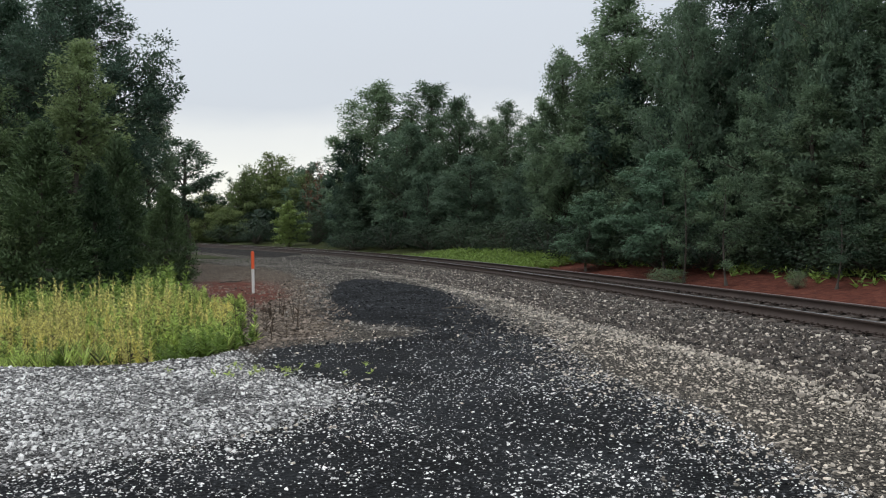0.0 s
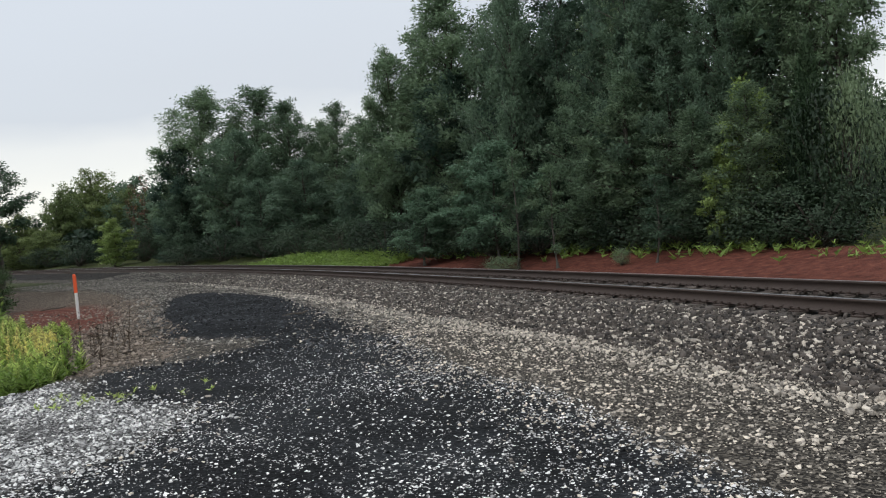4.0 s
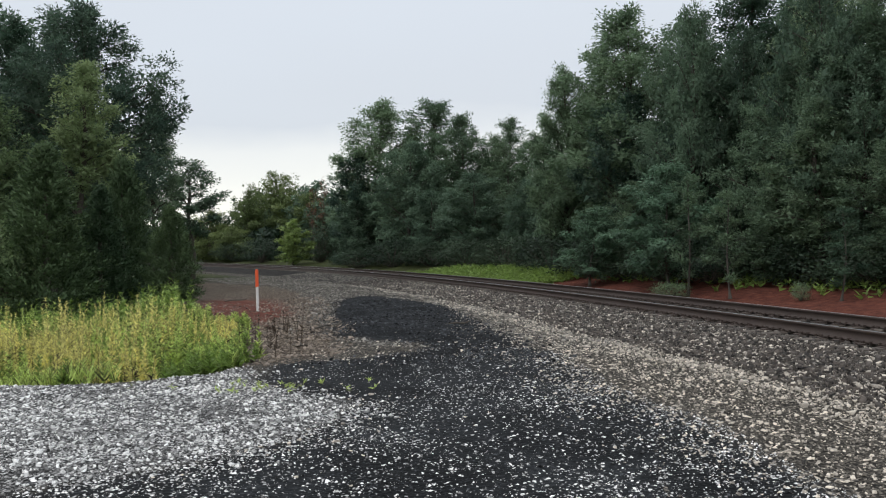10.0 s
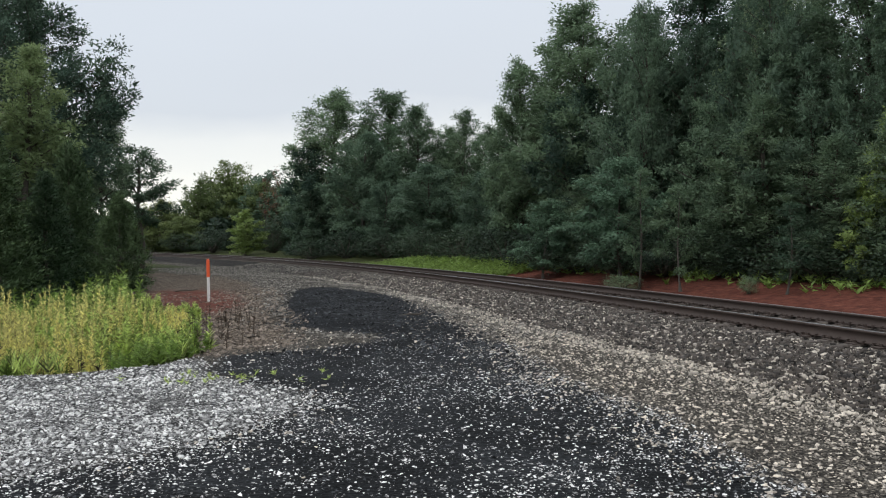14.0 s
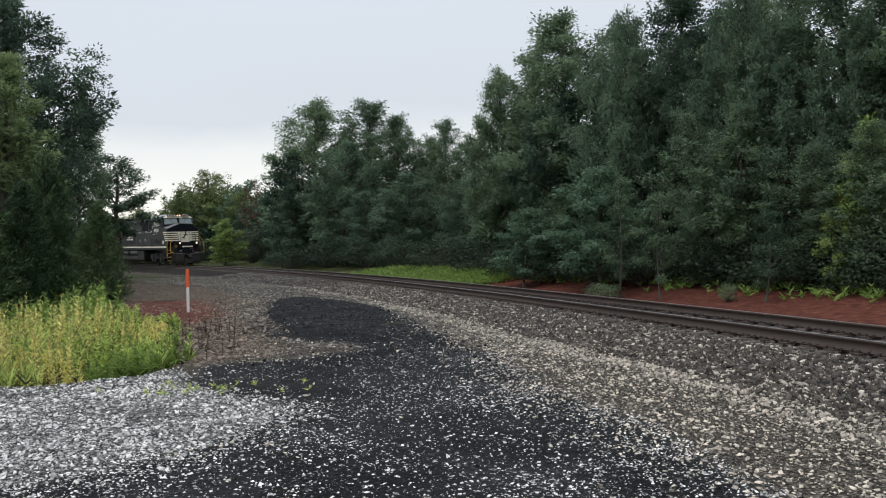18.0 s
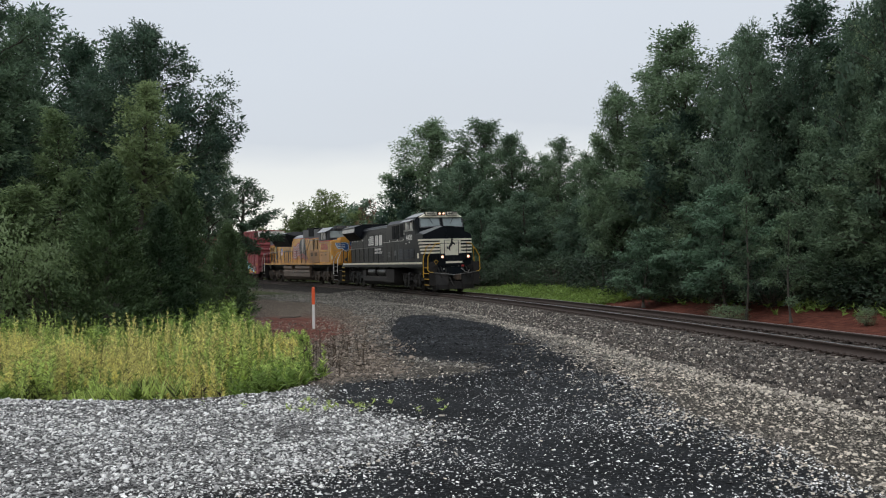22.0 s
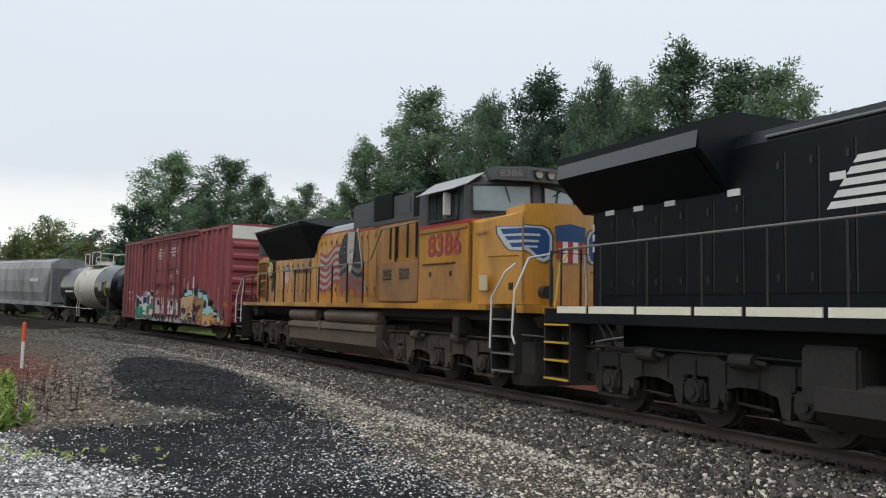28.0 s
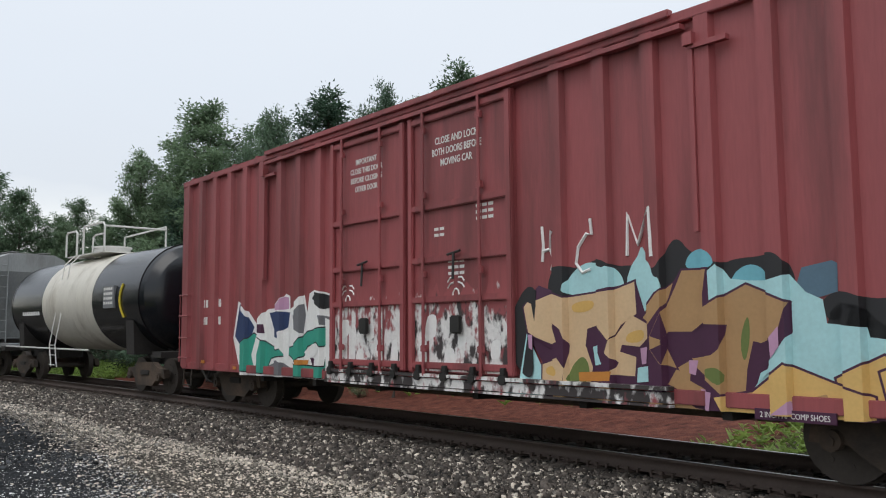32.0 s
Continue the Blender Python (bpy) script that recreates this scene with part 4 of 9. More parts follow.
def SHEET(pts, thick=0.012):
    """A flat plate through corners in order."""
    def make(bm):
        a = [Vector(p) for p in pts]
        nrm = (a[1] - a[0]).cross(a[2] - a[0]).normalized() * thick
        lo, hi = [bm.verts.new(p) for p in a], [bm.verts.new(p + nrm) for p in a]
        fs = [bm.faces.new(lo), bm.faces.new(list(reversed(hi)))]
        for i in range(len(a)):
            j = (i + 1) % len(a)
            fs.append(bm.faces.new((lo[i], hi[i], hi[j], lo[j])))
        bmesh.ops.recalc_face_normals(bm, faces=fs)
    return make


def add(name, mat, parent, *shapes, label=""):
    bm = bmesh.new()
    for s in shapes:
        s(bm)
    return part(name, bm, mat, parent, label)


def smooth(ob, degrees=40):
    """Rounds the shading over edges that bend less than degrees."""
    ob.data.polygons.foreach_set("use_smooth", [True] * len(ob.data.polygons))
    ob.data.set_sharp_from_angle(angle=radians(degrees))
    return ob


def adds(name, mat, parent, *shapes, label=""):
    """Like pieces, each a part of its own."""
    return [add(name, mat, parent, q, label=label) for q in shapes]


def writing(text, size, mat, parent, m, name="lettering", width=None, bold=0.0):
    """Words in the built-in letters, as a thin mesh; width: the length to which they are fitted."""
    cu = bpy.data.curves.new("t", "FONT")
    cu.body, cu.size, cu.extrude, cu.offset, cu.align_x, cu.align_y, cu.resolution_u = text, size, 0.002, bold, "CENTER", "CENTER", 3
    tmp = bpy.data.objects.new("t", cu)
    me = bpy.data.meshes.new_from_object(tmp)
    bpy.data.objects.remove(tmp)
    me.materials.append(mat) if not me.materials else None
    me.materials[0] = mat
    xs = [v.co.x for v in me.vertices]
    if width and xs:
        me.transform(Matrix.Diagonal((width / (max(xs) - min(xs)), 1, 1, 1)))
    ob = new(name, me)
    ob.parent = parent
    ob.matrix_basis = m
    return ob


def on_side(x, y, z):
    """The pose of writing on a car's right-hand side."""
    return pose(x, y, z, 90, 0, 0)


def on_front(x, y, z):
    return pose(x, y, z, 90, 0, 90)


GRIME = material("truck_grime", (0.085, 0.058, 0.040), 0.85, vary=0.4, scale=1.5, fine=18, bump=0.3, dirt=(0.03, 0.024, 0.02), dirt_at=0.52)
TRUCK_DARK = material("truck_black", (0.019, 0.017, 0.0155), 0.8, vary=0.45, scale=1.5, fine=18, bump=0.3, dirt=(0.050, 0.042, 0.036), dirt_at=0.62)
TANK_BROWN = material("tank_brown", (0.140, 0.100, 0.074), 0.6, vary=0.25, scale=1.2, fine=18, bump=0.1, dirt=(0.080, 0.058, 0.045), dirt_at=0.56, stretch=(0.4, 1, 1))
NS_GLOSS = material("smooth_black", (0.024, 0.025, 0.027), 0.16, vary=0.25, scale=1.2, fine=15, bump=0.04, spec=0.9)
RESERVOIR = material("reservoir_black", (0.030, 0.029, 0.028), 0.42, vary=0.25, scale=1.5, fine=20, bump=0.05)
PLOW = material("plow_paint", (0.018, 0.016, 0.015), 0.6, vary=0.4, scale=1.2, fine=18, bump=0.2, dirt=(0.060, 0.050, 0.044), dirt_at=0.60)
GRIME_DARK = material("underframe_grime", (0.022, 0.019, 0.017), 0.85, vary=0.4, scale=1.5, fine=18, bump=0.3)
STEEL = material("worn_steel", (0.30, 0.29, 0.28), 0.45, metal=0.7, vary=0.2, scale=3, fine=30)
WHEEL = material("wheel_steel", (0.055, 0.045, 0.038), 0.7, metal=0.2, vary=0.3, scale=3, fine=25)
NS_BLACK = material("black_paint", (0.0052, 0.0072, 0.0104), 0.40, vary=0.3, scale=0.9, fine=20, bump=0.03, dirt=(0.013, 0.0145, 0.016), dirt_at=0.60, stretch=(1, 1, 0.35), spec=0.18)
BOARD = material("number_board", (0.74, 0.69, 0.56), 0.5, vary=0.1, bump=0)
NS_WHITE = material("cream_paint", (0.82, 0.77, 0.62), 0.5, vary=0.10, scale=2, fine=30, bump=0.02, dirt=(0.45, 0.41, 0.32), dirt_at=0.70)
# grey of trim and frames; also the sheen laid on the black nose top
NS_GREY = material("trim_and_sheen_grey", (0.17, 0.175, 0.18), 0.5, vary=0.15, scale=1.5, fine=20, bump=0.03)
LETTER_WHITE = material("lettering_white", (0.72, 0.71, 0.68), 0.6, vary=0.08, bump=0)
RAIL_YELLOW = material("handrail_yellow", (0.60, 0.36, 0.03), 0.5, vary=0.15, bump=0.02)
RAIL_WHITE = material("handrail_white", (0.62, 0.61, 0.58), 0.5, vary=0.15, bump=0.02)
RAIL_GREY = material("handrail_grey", (0.16, 0.15, 0.14), 0.5, vary=0.2, bump=0.02)
RAIL_BLACK = material("handrail_black", (0.018, 0.017, 0.016), 0.5, vary=0.2, bump=0.02)
UP_YELLOW = material("yellow_paint", (0.53, 0.255, 0.046), 0.27, vary=0.18, scale=0.8, fine=22, bump=0.03, dirt=(0.16, 0.080, 0.036), dirt_at=0.585, stretch=(1, 1, 0.22))
UP_SOILED = material("yellow_paint_soiled", (0.34, 0.165, 0.055), 0.6, vary=0.25, scale=1.2, fine=22, bump=0.05, dirt=(0.17, 0.10, 0.055), dirt_at=0.55)
WHEEL_CREAM = material("cream_wheel", (0.56, 0.47, 0.26), 0.6, vary=0.2, bump=0.02)
UP_GREY = material("grey_paint", (0.060, 0.064, 0.070), 0.5, vary=0.2, scale=1, fine=22, bump=0.03)
UP_ROOF = material("roof_grey", (0.30, 0.31, 0.32), 0.5, vary=0.2, scale=1, fine=22, bump=0.03)
UP_RED = material("red_paint", (0.40, 0.035, 0.035), 0.5, vary=0.15, bump=0.02)
UP_BLUE = material("blue_paint", (0.012, 0.062, 0.19), 0.5, vary=0.15, bump=0.02)
SCREEN = material("intake_screen", (0.006, 0.007, 0.008), 0.7, vary=0.3, scale=4, fine=60, bump=0.3, spec=0.15)
SEAM = material("panel_gap", (0.030, 0.022, 0.014), 0.7, vary=0.3, bump=0)
GLASS = material("cab_glass", (0.045, 0.055, 0.058), 0.08, vary=0.2, scale=1.2, fine=8, bump=0, spec=0.8)
GLASS_FRONT = material("windscreen_glass", (0.22, 0.27, 0.27), 0.10, vary=0.2, scale=1.0, fine=6, bump=0, spec=0.8)
MURAL_RED = material("mural_red", (0.31, 0.060, 0.062), 0.5, vary=0.5, scale=1.6, fine=20, bump=0)
MURAL_WHITE = material("mural_white", (0.40, 0.365, 0.33), 0.5, vary=0.5, scale=1.6, fine=20, bump=0)
MURAL_PALE_CREAM = material("sign_cream", (0.55, 0.45, 0.26), 0.6, vary=0.2, scale=3, fine=20, bump=0)
UP_LOW = material("yellow_paint_dusty", (0.43, 0.205, 0.062), 0.4, vary=0.2, scale=0.9, fine=22, bump=0.03, dirt=(0.20, 0.11, 0.05), dirt_at=0.57, stretch=(1, 1, 0.4))
MURAL_PALE_BLUE = material("wing_pale", (0.46, 0.50, 0.52), 0.5, vary=0.2, scale=2, fine=20, bump=0)
MURAL_DARK = material("mural_dark", (0.016, 0.019, 0.022), 0.5, vary=0.3, scale=2, fine=20, bump=0)
MURAL_PALE = material("mural_pale", (0.150, 0.128, 0.112), 0.5, vary=0.5, scale=1.6, fine=12, bump=0)
MURAL_GREY = material("mural_grey", (0.085, 0.085, 0.085), 0.5, vary=0.3, scale=2, fine=20, bump=0)
LAMP = glow("headlamp_glow", (1.0, 0.50, 0.30), 0.8)
BULB = glow("bulb_glow", (1.0, 0.80, 0.60), 2.2)
LAMP_OFF = material("lamp_glass", (0.35, 0.34, 0.32), 0.2, vary=0.1, bump=0)
BOX_RED = material("boxcar_red", (0.305, 0.072, 0.077), 0.55, vary=0.20, scale=1.1, fine=22, bump=0.04, dirt=(0.13, 0.040, 0.040), dirt_at=0.60, stretch=(1.4, 1, 0.16))
BOX_WHITE = material("boxcar_white", (0.78, 0.76, 0.68), 0.6, vary=0.12, scale=1, fine=20, bump=0.03)
SPRAY = {k: material("spray_" + k, c, 0.55, vary=0.12, scale=2.5, fine=25, bump=0.02) for k, c in {
    "tan": (0.40, 0.235, 0.105), "cream": (0.62, 0.43, 0.25), "sky": (0.40, 0.66, 0.68), "pale": (0.44, 0.62, 0.62), "black": (0.018, 0.018, 0.020), "plum": (0.060, 0.014, 0.045),
    "pink": (0.50, 0.28, 0.42), "green": (0.13, 0.17, 0.045), "orange": (0.50, 0.20, 0.035), "teal": (0.035, 0.30, 0.22), "navy": (0.025, 0.045, 0.12), "white": (0.78, 0.77, 0.75), "chalk": (0.40, 0.37, 0.36), "soot": (0.060, 0.036, 0.036), "dust": (0.33, 0.20, 0.19), "grey": (0.15, 0.15, 0.16), "slate": (0.09, 0.16, 0.22), "aqua": (0.16, 0.44, 0.52), "amber": (0.62, 0.38, 0.11), "gold": (0.66, 0.42, 0.14)}.items()}


def weathered_paint(name, low, high, soft, black=0.0):
    """White over black spray, broken up in upright patches; the car's red shows through more and more from low to high."""
    m = material(name, (0.74, 0.72, 0.70), 0.6, vary=0.2, scale=2.5, fine=25, bump=0.04)
    n, l = m.node_tree.nodes, m.node_tree.links
    b = n["Principled BSDF"]
    paint = b.inputs["Base Color"].links[0].from_socket
    co, mp = n.new("ShaderNodeTexCoord"), n.new("ShaderNodeMapping")
    mp.inputs["Scale"].default_value = (1.9, 1.0, 1.1)
    l.new(co.outputs["Object"], mp.inputs["Vector"])
    for k, (size, start, end, under) in enumerate(((2.6, 0.50 + black, 0.57 + black, (0.045, 0.036, 0.036, 1)), (3.7, 0.56, 0.66, (0.30, 0.075, 0.080, 1)))):
        noise, fade = n.new("ShaderNodeTexNoise"), n.new("ShaderNodeMapRange")
        noise.noise_dimensions = "4D"
        noise.inputs["W"].default_value = 3.7 * k + 1
        noise.inputs["Scale"].default_value, noise.inputs["Detail"].default_value, noise.inputs["Roughness"].default_value = size, 5, 0.55
        l.new(mp.outputs[0], noise.inputs["Vector"])
        fac = noise.outputs["Fac"]
        if k:
            sep, lift, total = n.new("ShaderNodeSeparateXYZ"), n.new("ShaderNodeMapRange"), n.new("ShaderNodeMath")
            l.new(co.outputs["Object"], sep.inputs[0])
            lift.inputs["From Min"].default_value, lift.inputs["From Max"].default_value, lift.inputs["To Max"].default_value = low, high, soft
            l.new(sep.outputs["Z"], lift.inputs["Value"])
            total.operation = "ADD"
            l.new(fac, total.inputs[0])
            l.new(lift.outputs[0], total.inputs[1])
            fac = total.outputs[0]
        fade.inputs["From Min"].default_value, fade.inputs["From Max"].default_value = start, end
        l.new(fac, fade.inputs["Value"])
        mix = n.new("ShaderNodeMix")
        mix.data_type = "RGBA"
        mix.inputs["B"].default_value = under
        l.new(fade.outputs[0], mix.inputs["Factor"])
        l.new(paint, mix.inputs["A"])
        paint = mix.outputs["Result"]
    l.new(paint, b.inputs["Base Color"])
    return m


DOOR_PAINT = weathered_paint("door_paint", 1.5, 2.5, 0.34)
TRACK_PAINT = weathered_paint("track_paint", -1.0, 9.0, 0.0, -0.05)
TANK_BLACK = material("tank_black", (0.0070, 0.0085, 0.0115), 0.22, vary=0.25, scale=0.9, fine=20, bump=0.03)
TANK_WHITE = material("tank_white", (0.60, 0.57, 0.50), 0.5, vary=0.15, scale=1.5, fine=20, bump=0.03, dirt=(0.28, 0.24, 0.18), dirt_at=0.66, stretch=(1, 1, 0.3))
HOPPER_GREY = material("hopper_grey", (0.29, 0.30, 0.30), 0.6, vary=0.2, scale=0.8, fine=20, bump=0.04, dirt=(0.11, 0.10, 0.09), dirt_at=0.6, stretch=(1, 1, 0.3))
LABEL_YELLOW = material("label_yellow", (0.62, 0.48, 0.03), 0.5, vary=0.08, bump=0)
TRAIN = []
WHEEL_MESH = {}


def wheelset(parent, x, r):
    """Two flanged wheels on an axle, turning together."""
    if r not in WHEEL_MESH:
        bm = bmesh.new()
        CY((0, -0.85, 0), (0, 0.85, 0), 0.09, 12)(bm)
        for sgn in (-1, 1):
            CY((0, sgn * 0.69, 0), (0, sgn * 0.825, 0), r, 36)(bm)
            CY((0, sgn * 0.665, 0), (0, sgn * 0.69, 0), r + 0.025, 36)(bm)
            CY((0, sgn * 0.825, 0), (0, sgn * 0.85, 0), r * 0.30, 16)(bm)
            for k in range(8):
                a = k * math.pi / 4
                CY((math.cos(a) * r * 0.62, sgn * 0.822, math.sin(a) * r * 0.62), (math.cos(a) * r * 0.62, sgn * 0.832, math.sin(a) * r * 0.62), r * 0.085, 8)(bm)
        me = bpy.data.meshes.new("wheelset")
        bm.to_mesh(me)
        bm.free()
        me.materials.append(WHEEL)
        WHEEL_MESH[r] = me
    ob = new("wheelset", WHEEL_MESH[r])
    ob.parent = parent
    return (ob, x, r)


def loco_truck(parent, c, spacing, mat):
    """A three-axle truck: side frames with pedestals, journal boxes, springs, dampers and brake cylinders."""
    half = spacing + 0.78
    base = add("truck", mat, parent, B(c - half + 0.2, c + half - 0.2, -0.55, 0.55, 0.55, 0.85, 0.03))
    for k in (-1, 0, 1):
        x = c + k * spacing
        add("traction_motor", GRIME_DARK, base, B(x - 0.15, x + 0.85 if k < 1 else x + 0.55, -0.60, 0.60, 0.20, 0.78, 0.08))
        add("gear_case", GRIME_DARK, base, CY((x, 0.42, 0.50), (x, 0.60, 0.50), 0.40, 20))
    for sgn in (-1, 1):
        y0, y1 = sorted((sgn * 1.02, sgn * 1.17))
        out = [(c - half, 0.62), (c - half, 0.90), (c - half + 0.10, 1.0), (c - 0.55, 1.0), (c - 0.42, 1.06), (c + 0.42, 1.06), (c + 0.55, 1.0), (c + half - 0.10, 1.0), (c + half, 0.90), (c + half, 0.62)]
        for k in (1, 0, -1):
            x = c + k * spacing
            out += [(x + 0.50, 0.58), (x + 0.44, 0.34), (x + 0.30, 0.30), (x + 0.27, 0.76), (x - 0.27, 0.76), (x - 0.30, 0.30), (x - 0.44, 0.34), (x - 0.50, 0.58)]
            if k > -1:
                out += [(x - spacing * 0.5 + 0.2, 0.66), (x - spacing * 0.5 - 0.2, 0.66)]
        add("side_frame", mat, base, PR("y", out, y0, y1))
        for x in np.arange(c - half + 0.35, c + half - 0.3, 0.62):
            add("frame_rib", mat, base, B(x - 0.03, x + 0.03, *sorted((sgn * 1.16, sgn * 1.20)), 0.68, 0.99, 0.01))
        add("brake_pipe", mat, base, TU([(c - half, sgn * 1.21, 1.06), (c - 0.6, sgn * 1.22, 1.10), (c + 0.6, sgn * 1.22, 1.10), (c + half, sgn * 1.21, 1.06)], 0.018))
        for k in (-1, 0, 1):
            x = c + k * spacing
            ya, yb = sorted((sgn * 0.98, sgn * 1.22))
            jb = add("journal_box", mat, base, B(x - 0.22, x + 0.22, ya, yb, 0.38, 0.70, 0.04), CY((x, sgn * 1.2, 0.53), (x, sgn * 1.25, 0.53), 0.17, 18), CY((x, sgn * 1.25, 0.53), (x, sgn * 1.28, 0.53), 0.09, 14))
            for dx in (-0.30, 0.30):
                add("coil_spring", mat, jb, *[CY((x + dx, sgn * 1.10, 0.62 + 0.05 * q), (x + dx, sgn * 1.10, 0.65 + 0.05 * q), 0.075, 10) for q in range(5)])
            add("pedestal_tie", mat, base, B(x - 0.44, x + 0.44, *sorted((sgn * 1.03, sgn * 1.16)), 0.24, 0.31, 0.015))
            add("brake_hanger", mat, base, TU([(x + 0.52, sgn * 1.13, 0.9), (x + 0.60, sgn * 1.16, 0.55), (x + 0.56, sgn * 1.12, 0.32)], 0.03), B(x + 0.50, x + 0.66, *sorted((sgn * 1.08, sgn * 1.20)), 0.42, 0.60, 0.03))
        for k in (-0.5, 0.5):
            x = c + k * spacing
            add("brake_cylinder", mat, base, CY((x - 0.20, sgn * 1.24, 1.02), (x + 0.22, sgn * 1.24, 1.02), 0.11, 14), CY((x + 0.22, sgn * 1.24, 1.02), (x + 0.42, sgn * 1.24, 1.0), 0.035, 8))
            add("brake_shoe", mat, base, B(x - 0.40, x - 0.33, *sorted((sgn * 0.72, sgn * 0.88)), 0.35, 0.70, 0.02), TU([(x - 0.36, sgn * 1.0, 0.95), (x - 0.38, sgn * 1.0, 0.42), (x + 0.3, sgn * 1.0, 0.38)], 0.025))
        add("damper", mat, base, CY((c + half - 0.35, sgn * 1.22, 0.62), (c + half - 0.30, sgn * 1.26, 1.22), 0.05, 10))
        adds("sand_pipe", GRIME_DARK, base, TU([(c + half + 0.05, sgn * 0.95, 1.3), (c + half + 0.12, sgn * 0.95, 0.7), (c + half - 0.05, sgn * 0.85, 0.2)], 0.022), TU([(c - half - 0.05, sgn * 0.95, 1.3), (c - half - 0.14, sgn * 0.95, 0.7), (c - half + 0.05, sgn * 0.85, 0.2)], 0.022))
    return [wheelset(parent, c + k * spacing, 0.533) for k in (-1, 0, 1)]


def car_truck(parent, c):
    """A two-axle freight truck with cast side frames, bolster and spring nest."""
    base = add("truck", GRIME, parent, B(c - 0.18, c + 0.18, -1.02, 1.02, 0.42, 0.68, 0.03))
    for sgn in (-1, 1):
        y0, y1 = sorted((sgn * 0.95, sgn * 1.10))
        out = [(c - 1.15, 0.42), (c - 1.10, 0.64), (c - 0.7, 0.68), (c - 0.45, 0.80), (c + 0.45, 0.80), (c + 0.7, 0.68), (c + 1.10, 0.64), (c + 1.15, 0.42), (c + 0.75, 0.42), (c + 0.42, 0.20), (c - 0.42, 0.20), (c - 0.75, 0.42)]
        add("side_frame", GRIME, base, PR("y", out, y0, y1))
        add("spring_nest", GRIME_DARK, base, *[CY((c + dx, sgn * 1.04, 0.27 + 0.05 * q), (c + dx, sgn * 1.04, 0.30 + 0.05 * q), 0.06, 10) for dx in (-0.17, 0, 0.17) for q in range(4)], B(c - 0.26, c + 0.26, *sorted((sgn * 0.93, sgn * 1.13)), 0.47, 0.60, 0.02))
        for dx in (-0.89, 0.89):
            add("bearing_cap", GRIME, base, CY((c + dx, sgn * 1.05, 0.457), (c + dx, sgn * 1.17, 0.457), 0.11, 14), CY((c + dx, sgn * 1.17, 0.457), (c + dx, sgn * 1.19, 0.457), 0.05, 8))
    return [wheelset(parent, c + dx, 0.457) for dx in (-0.89, 0.89)]


def coupler(parent, x, sgn):
    add("coupler", GRIME, parent, B(*sorted((x, x - sgn * 0.9)), -0.09, 0.09, 0.78, 0.98, 0.02), HULL([(x - sgn * 0.12, -0.17, 0.72), (x - sgn * 0.12, 0.17, 0.72), (x - sgn * 0.12, -0.17, 1.02), (x - sgn * 0.12, 0.17, 1.02), (x + sgn * 0.10, -0.12, 0.74), (x + sgn * 0.10, 0.05, 0.74), (x + sgn * 0.10, -0.12, 1.0), (x + sgn * 0.10, 0.05, 1.0)]))
    add("air_hose", GRIME_DARK, parent, TU([(x - sgn * 0.5, -0.35, 0.85), (x - sgn * 0.15, -0.38, 0.6), (x + sgn * 0.05, -0.36, 0.38), (x + sgn * 0.22, -0.3, 0.34)], 0.028))


def doors(parent, mat, xs, y, z0, z1, latch=True, skip=(), gap=SEAM):
    """Hinged hood doors side by side along one face: each a thin raised panel with a latch."""
    for i, (a, b) in enumerate(zip(xs, xs[1:])):
        if i in skip:
            continue
        add("door_gap", gap, parent, B(b - 0.014, b + 0.014, y - 0.010, y + 0.005, z0, z1))
        d = add("hood_door", mat, parent, B(a + 0.018, b - 0.018, y - 0.018, y + 0.01, z0, z1, 0.006))
        if latch:
            xm = b - 0.10
            adds("latch", gap, d, B(xm - 0.025, xm + 0.025, y - 0.032, y - 0.017, z0 + 0.16, z0 + 0.26), B(xm - 0.025, xm + 0.025, y - 0.032, y - 0.017, z1 - 0.22, z1 - 0.12))


def louvres(parent, x0, x1, y, z0, z1, n, mat, name="louvre"):
    add(name, mat, parent, *[HULL([(x0, y, z), (x1, y, z), (x0, y - 0.03, z), (x1, y - 0.03, z), (x0, y, z + 0.6 * (z1 - z0) / n), (x1, y, z + 0.6 * (z1 - z0) / n)]) for z in np.linspace(z0, z1, n, endpoint=False)])


def ring_strip(plan, z0, z1, off):
    """A painted band round an outline in the plan, as a thin skin a little outside of it."""
    def make(bm):
        lo, hi = [bm.verts.new((x, y, z0)) for x, y in plan], [bm.verts.new((x, y, z1)) for x, y in plan]
        for i in range(len(plan) - 1):
            bm.faces.new((lo[i], lo[i + 1], hi[i + 1], hi[i]))
    return make


def steps(parent, x0, x1, sgn, zs, edge, front=True):
    """A stair well at the corner of a locomotive: back plate and treads with a bright edge."""
    y0, y1 = sorted((sgn * 1.15, sgn * 1.52))
    adds("step_plate", GRIME_DARK, parent, B(x0, x1, *sorted((sgn * 1.05, sgn * 1.12)), zs[0], 1.75), B(x0 - 0.03, x0, y0, y1, zs[0], 1.72), B(x1, x1 + 0.03, y0, y1, zs[0], 1.72))
    for z in zs:
        t = add("step", GRIME, parent, B(x0, x1, y0, y1, z - 0.02, z + 0.02))
        add("step_edge", edge, t, B(x0, x1, *sorted((sgn * 1.525, sgn * 1.545)), z - 0.012, z + 0.022))


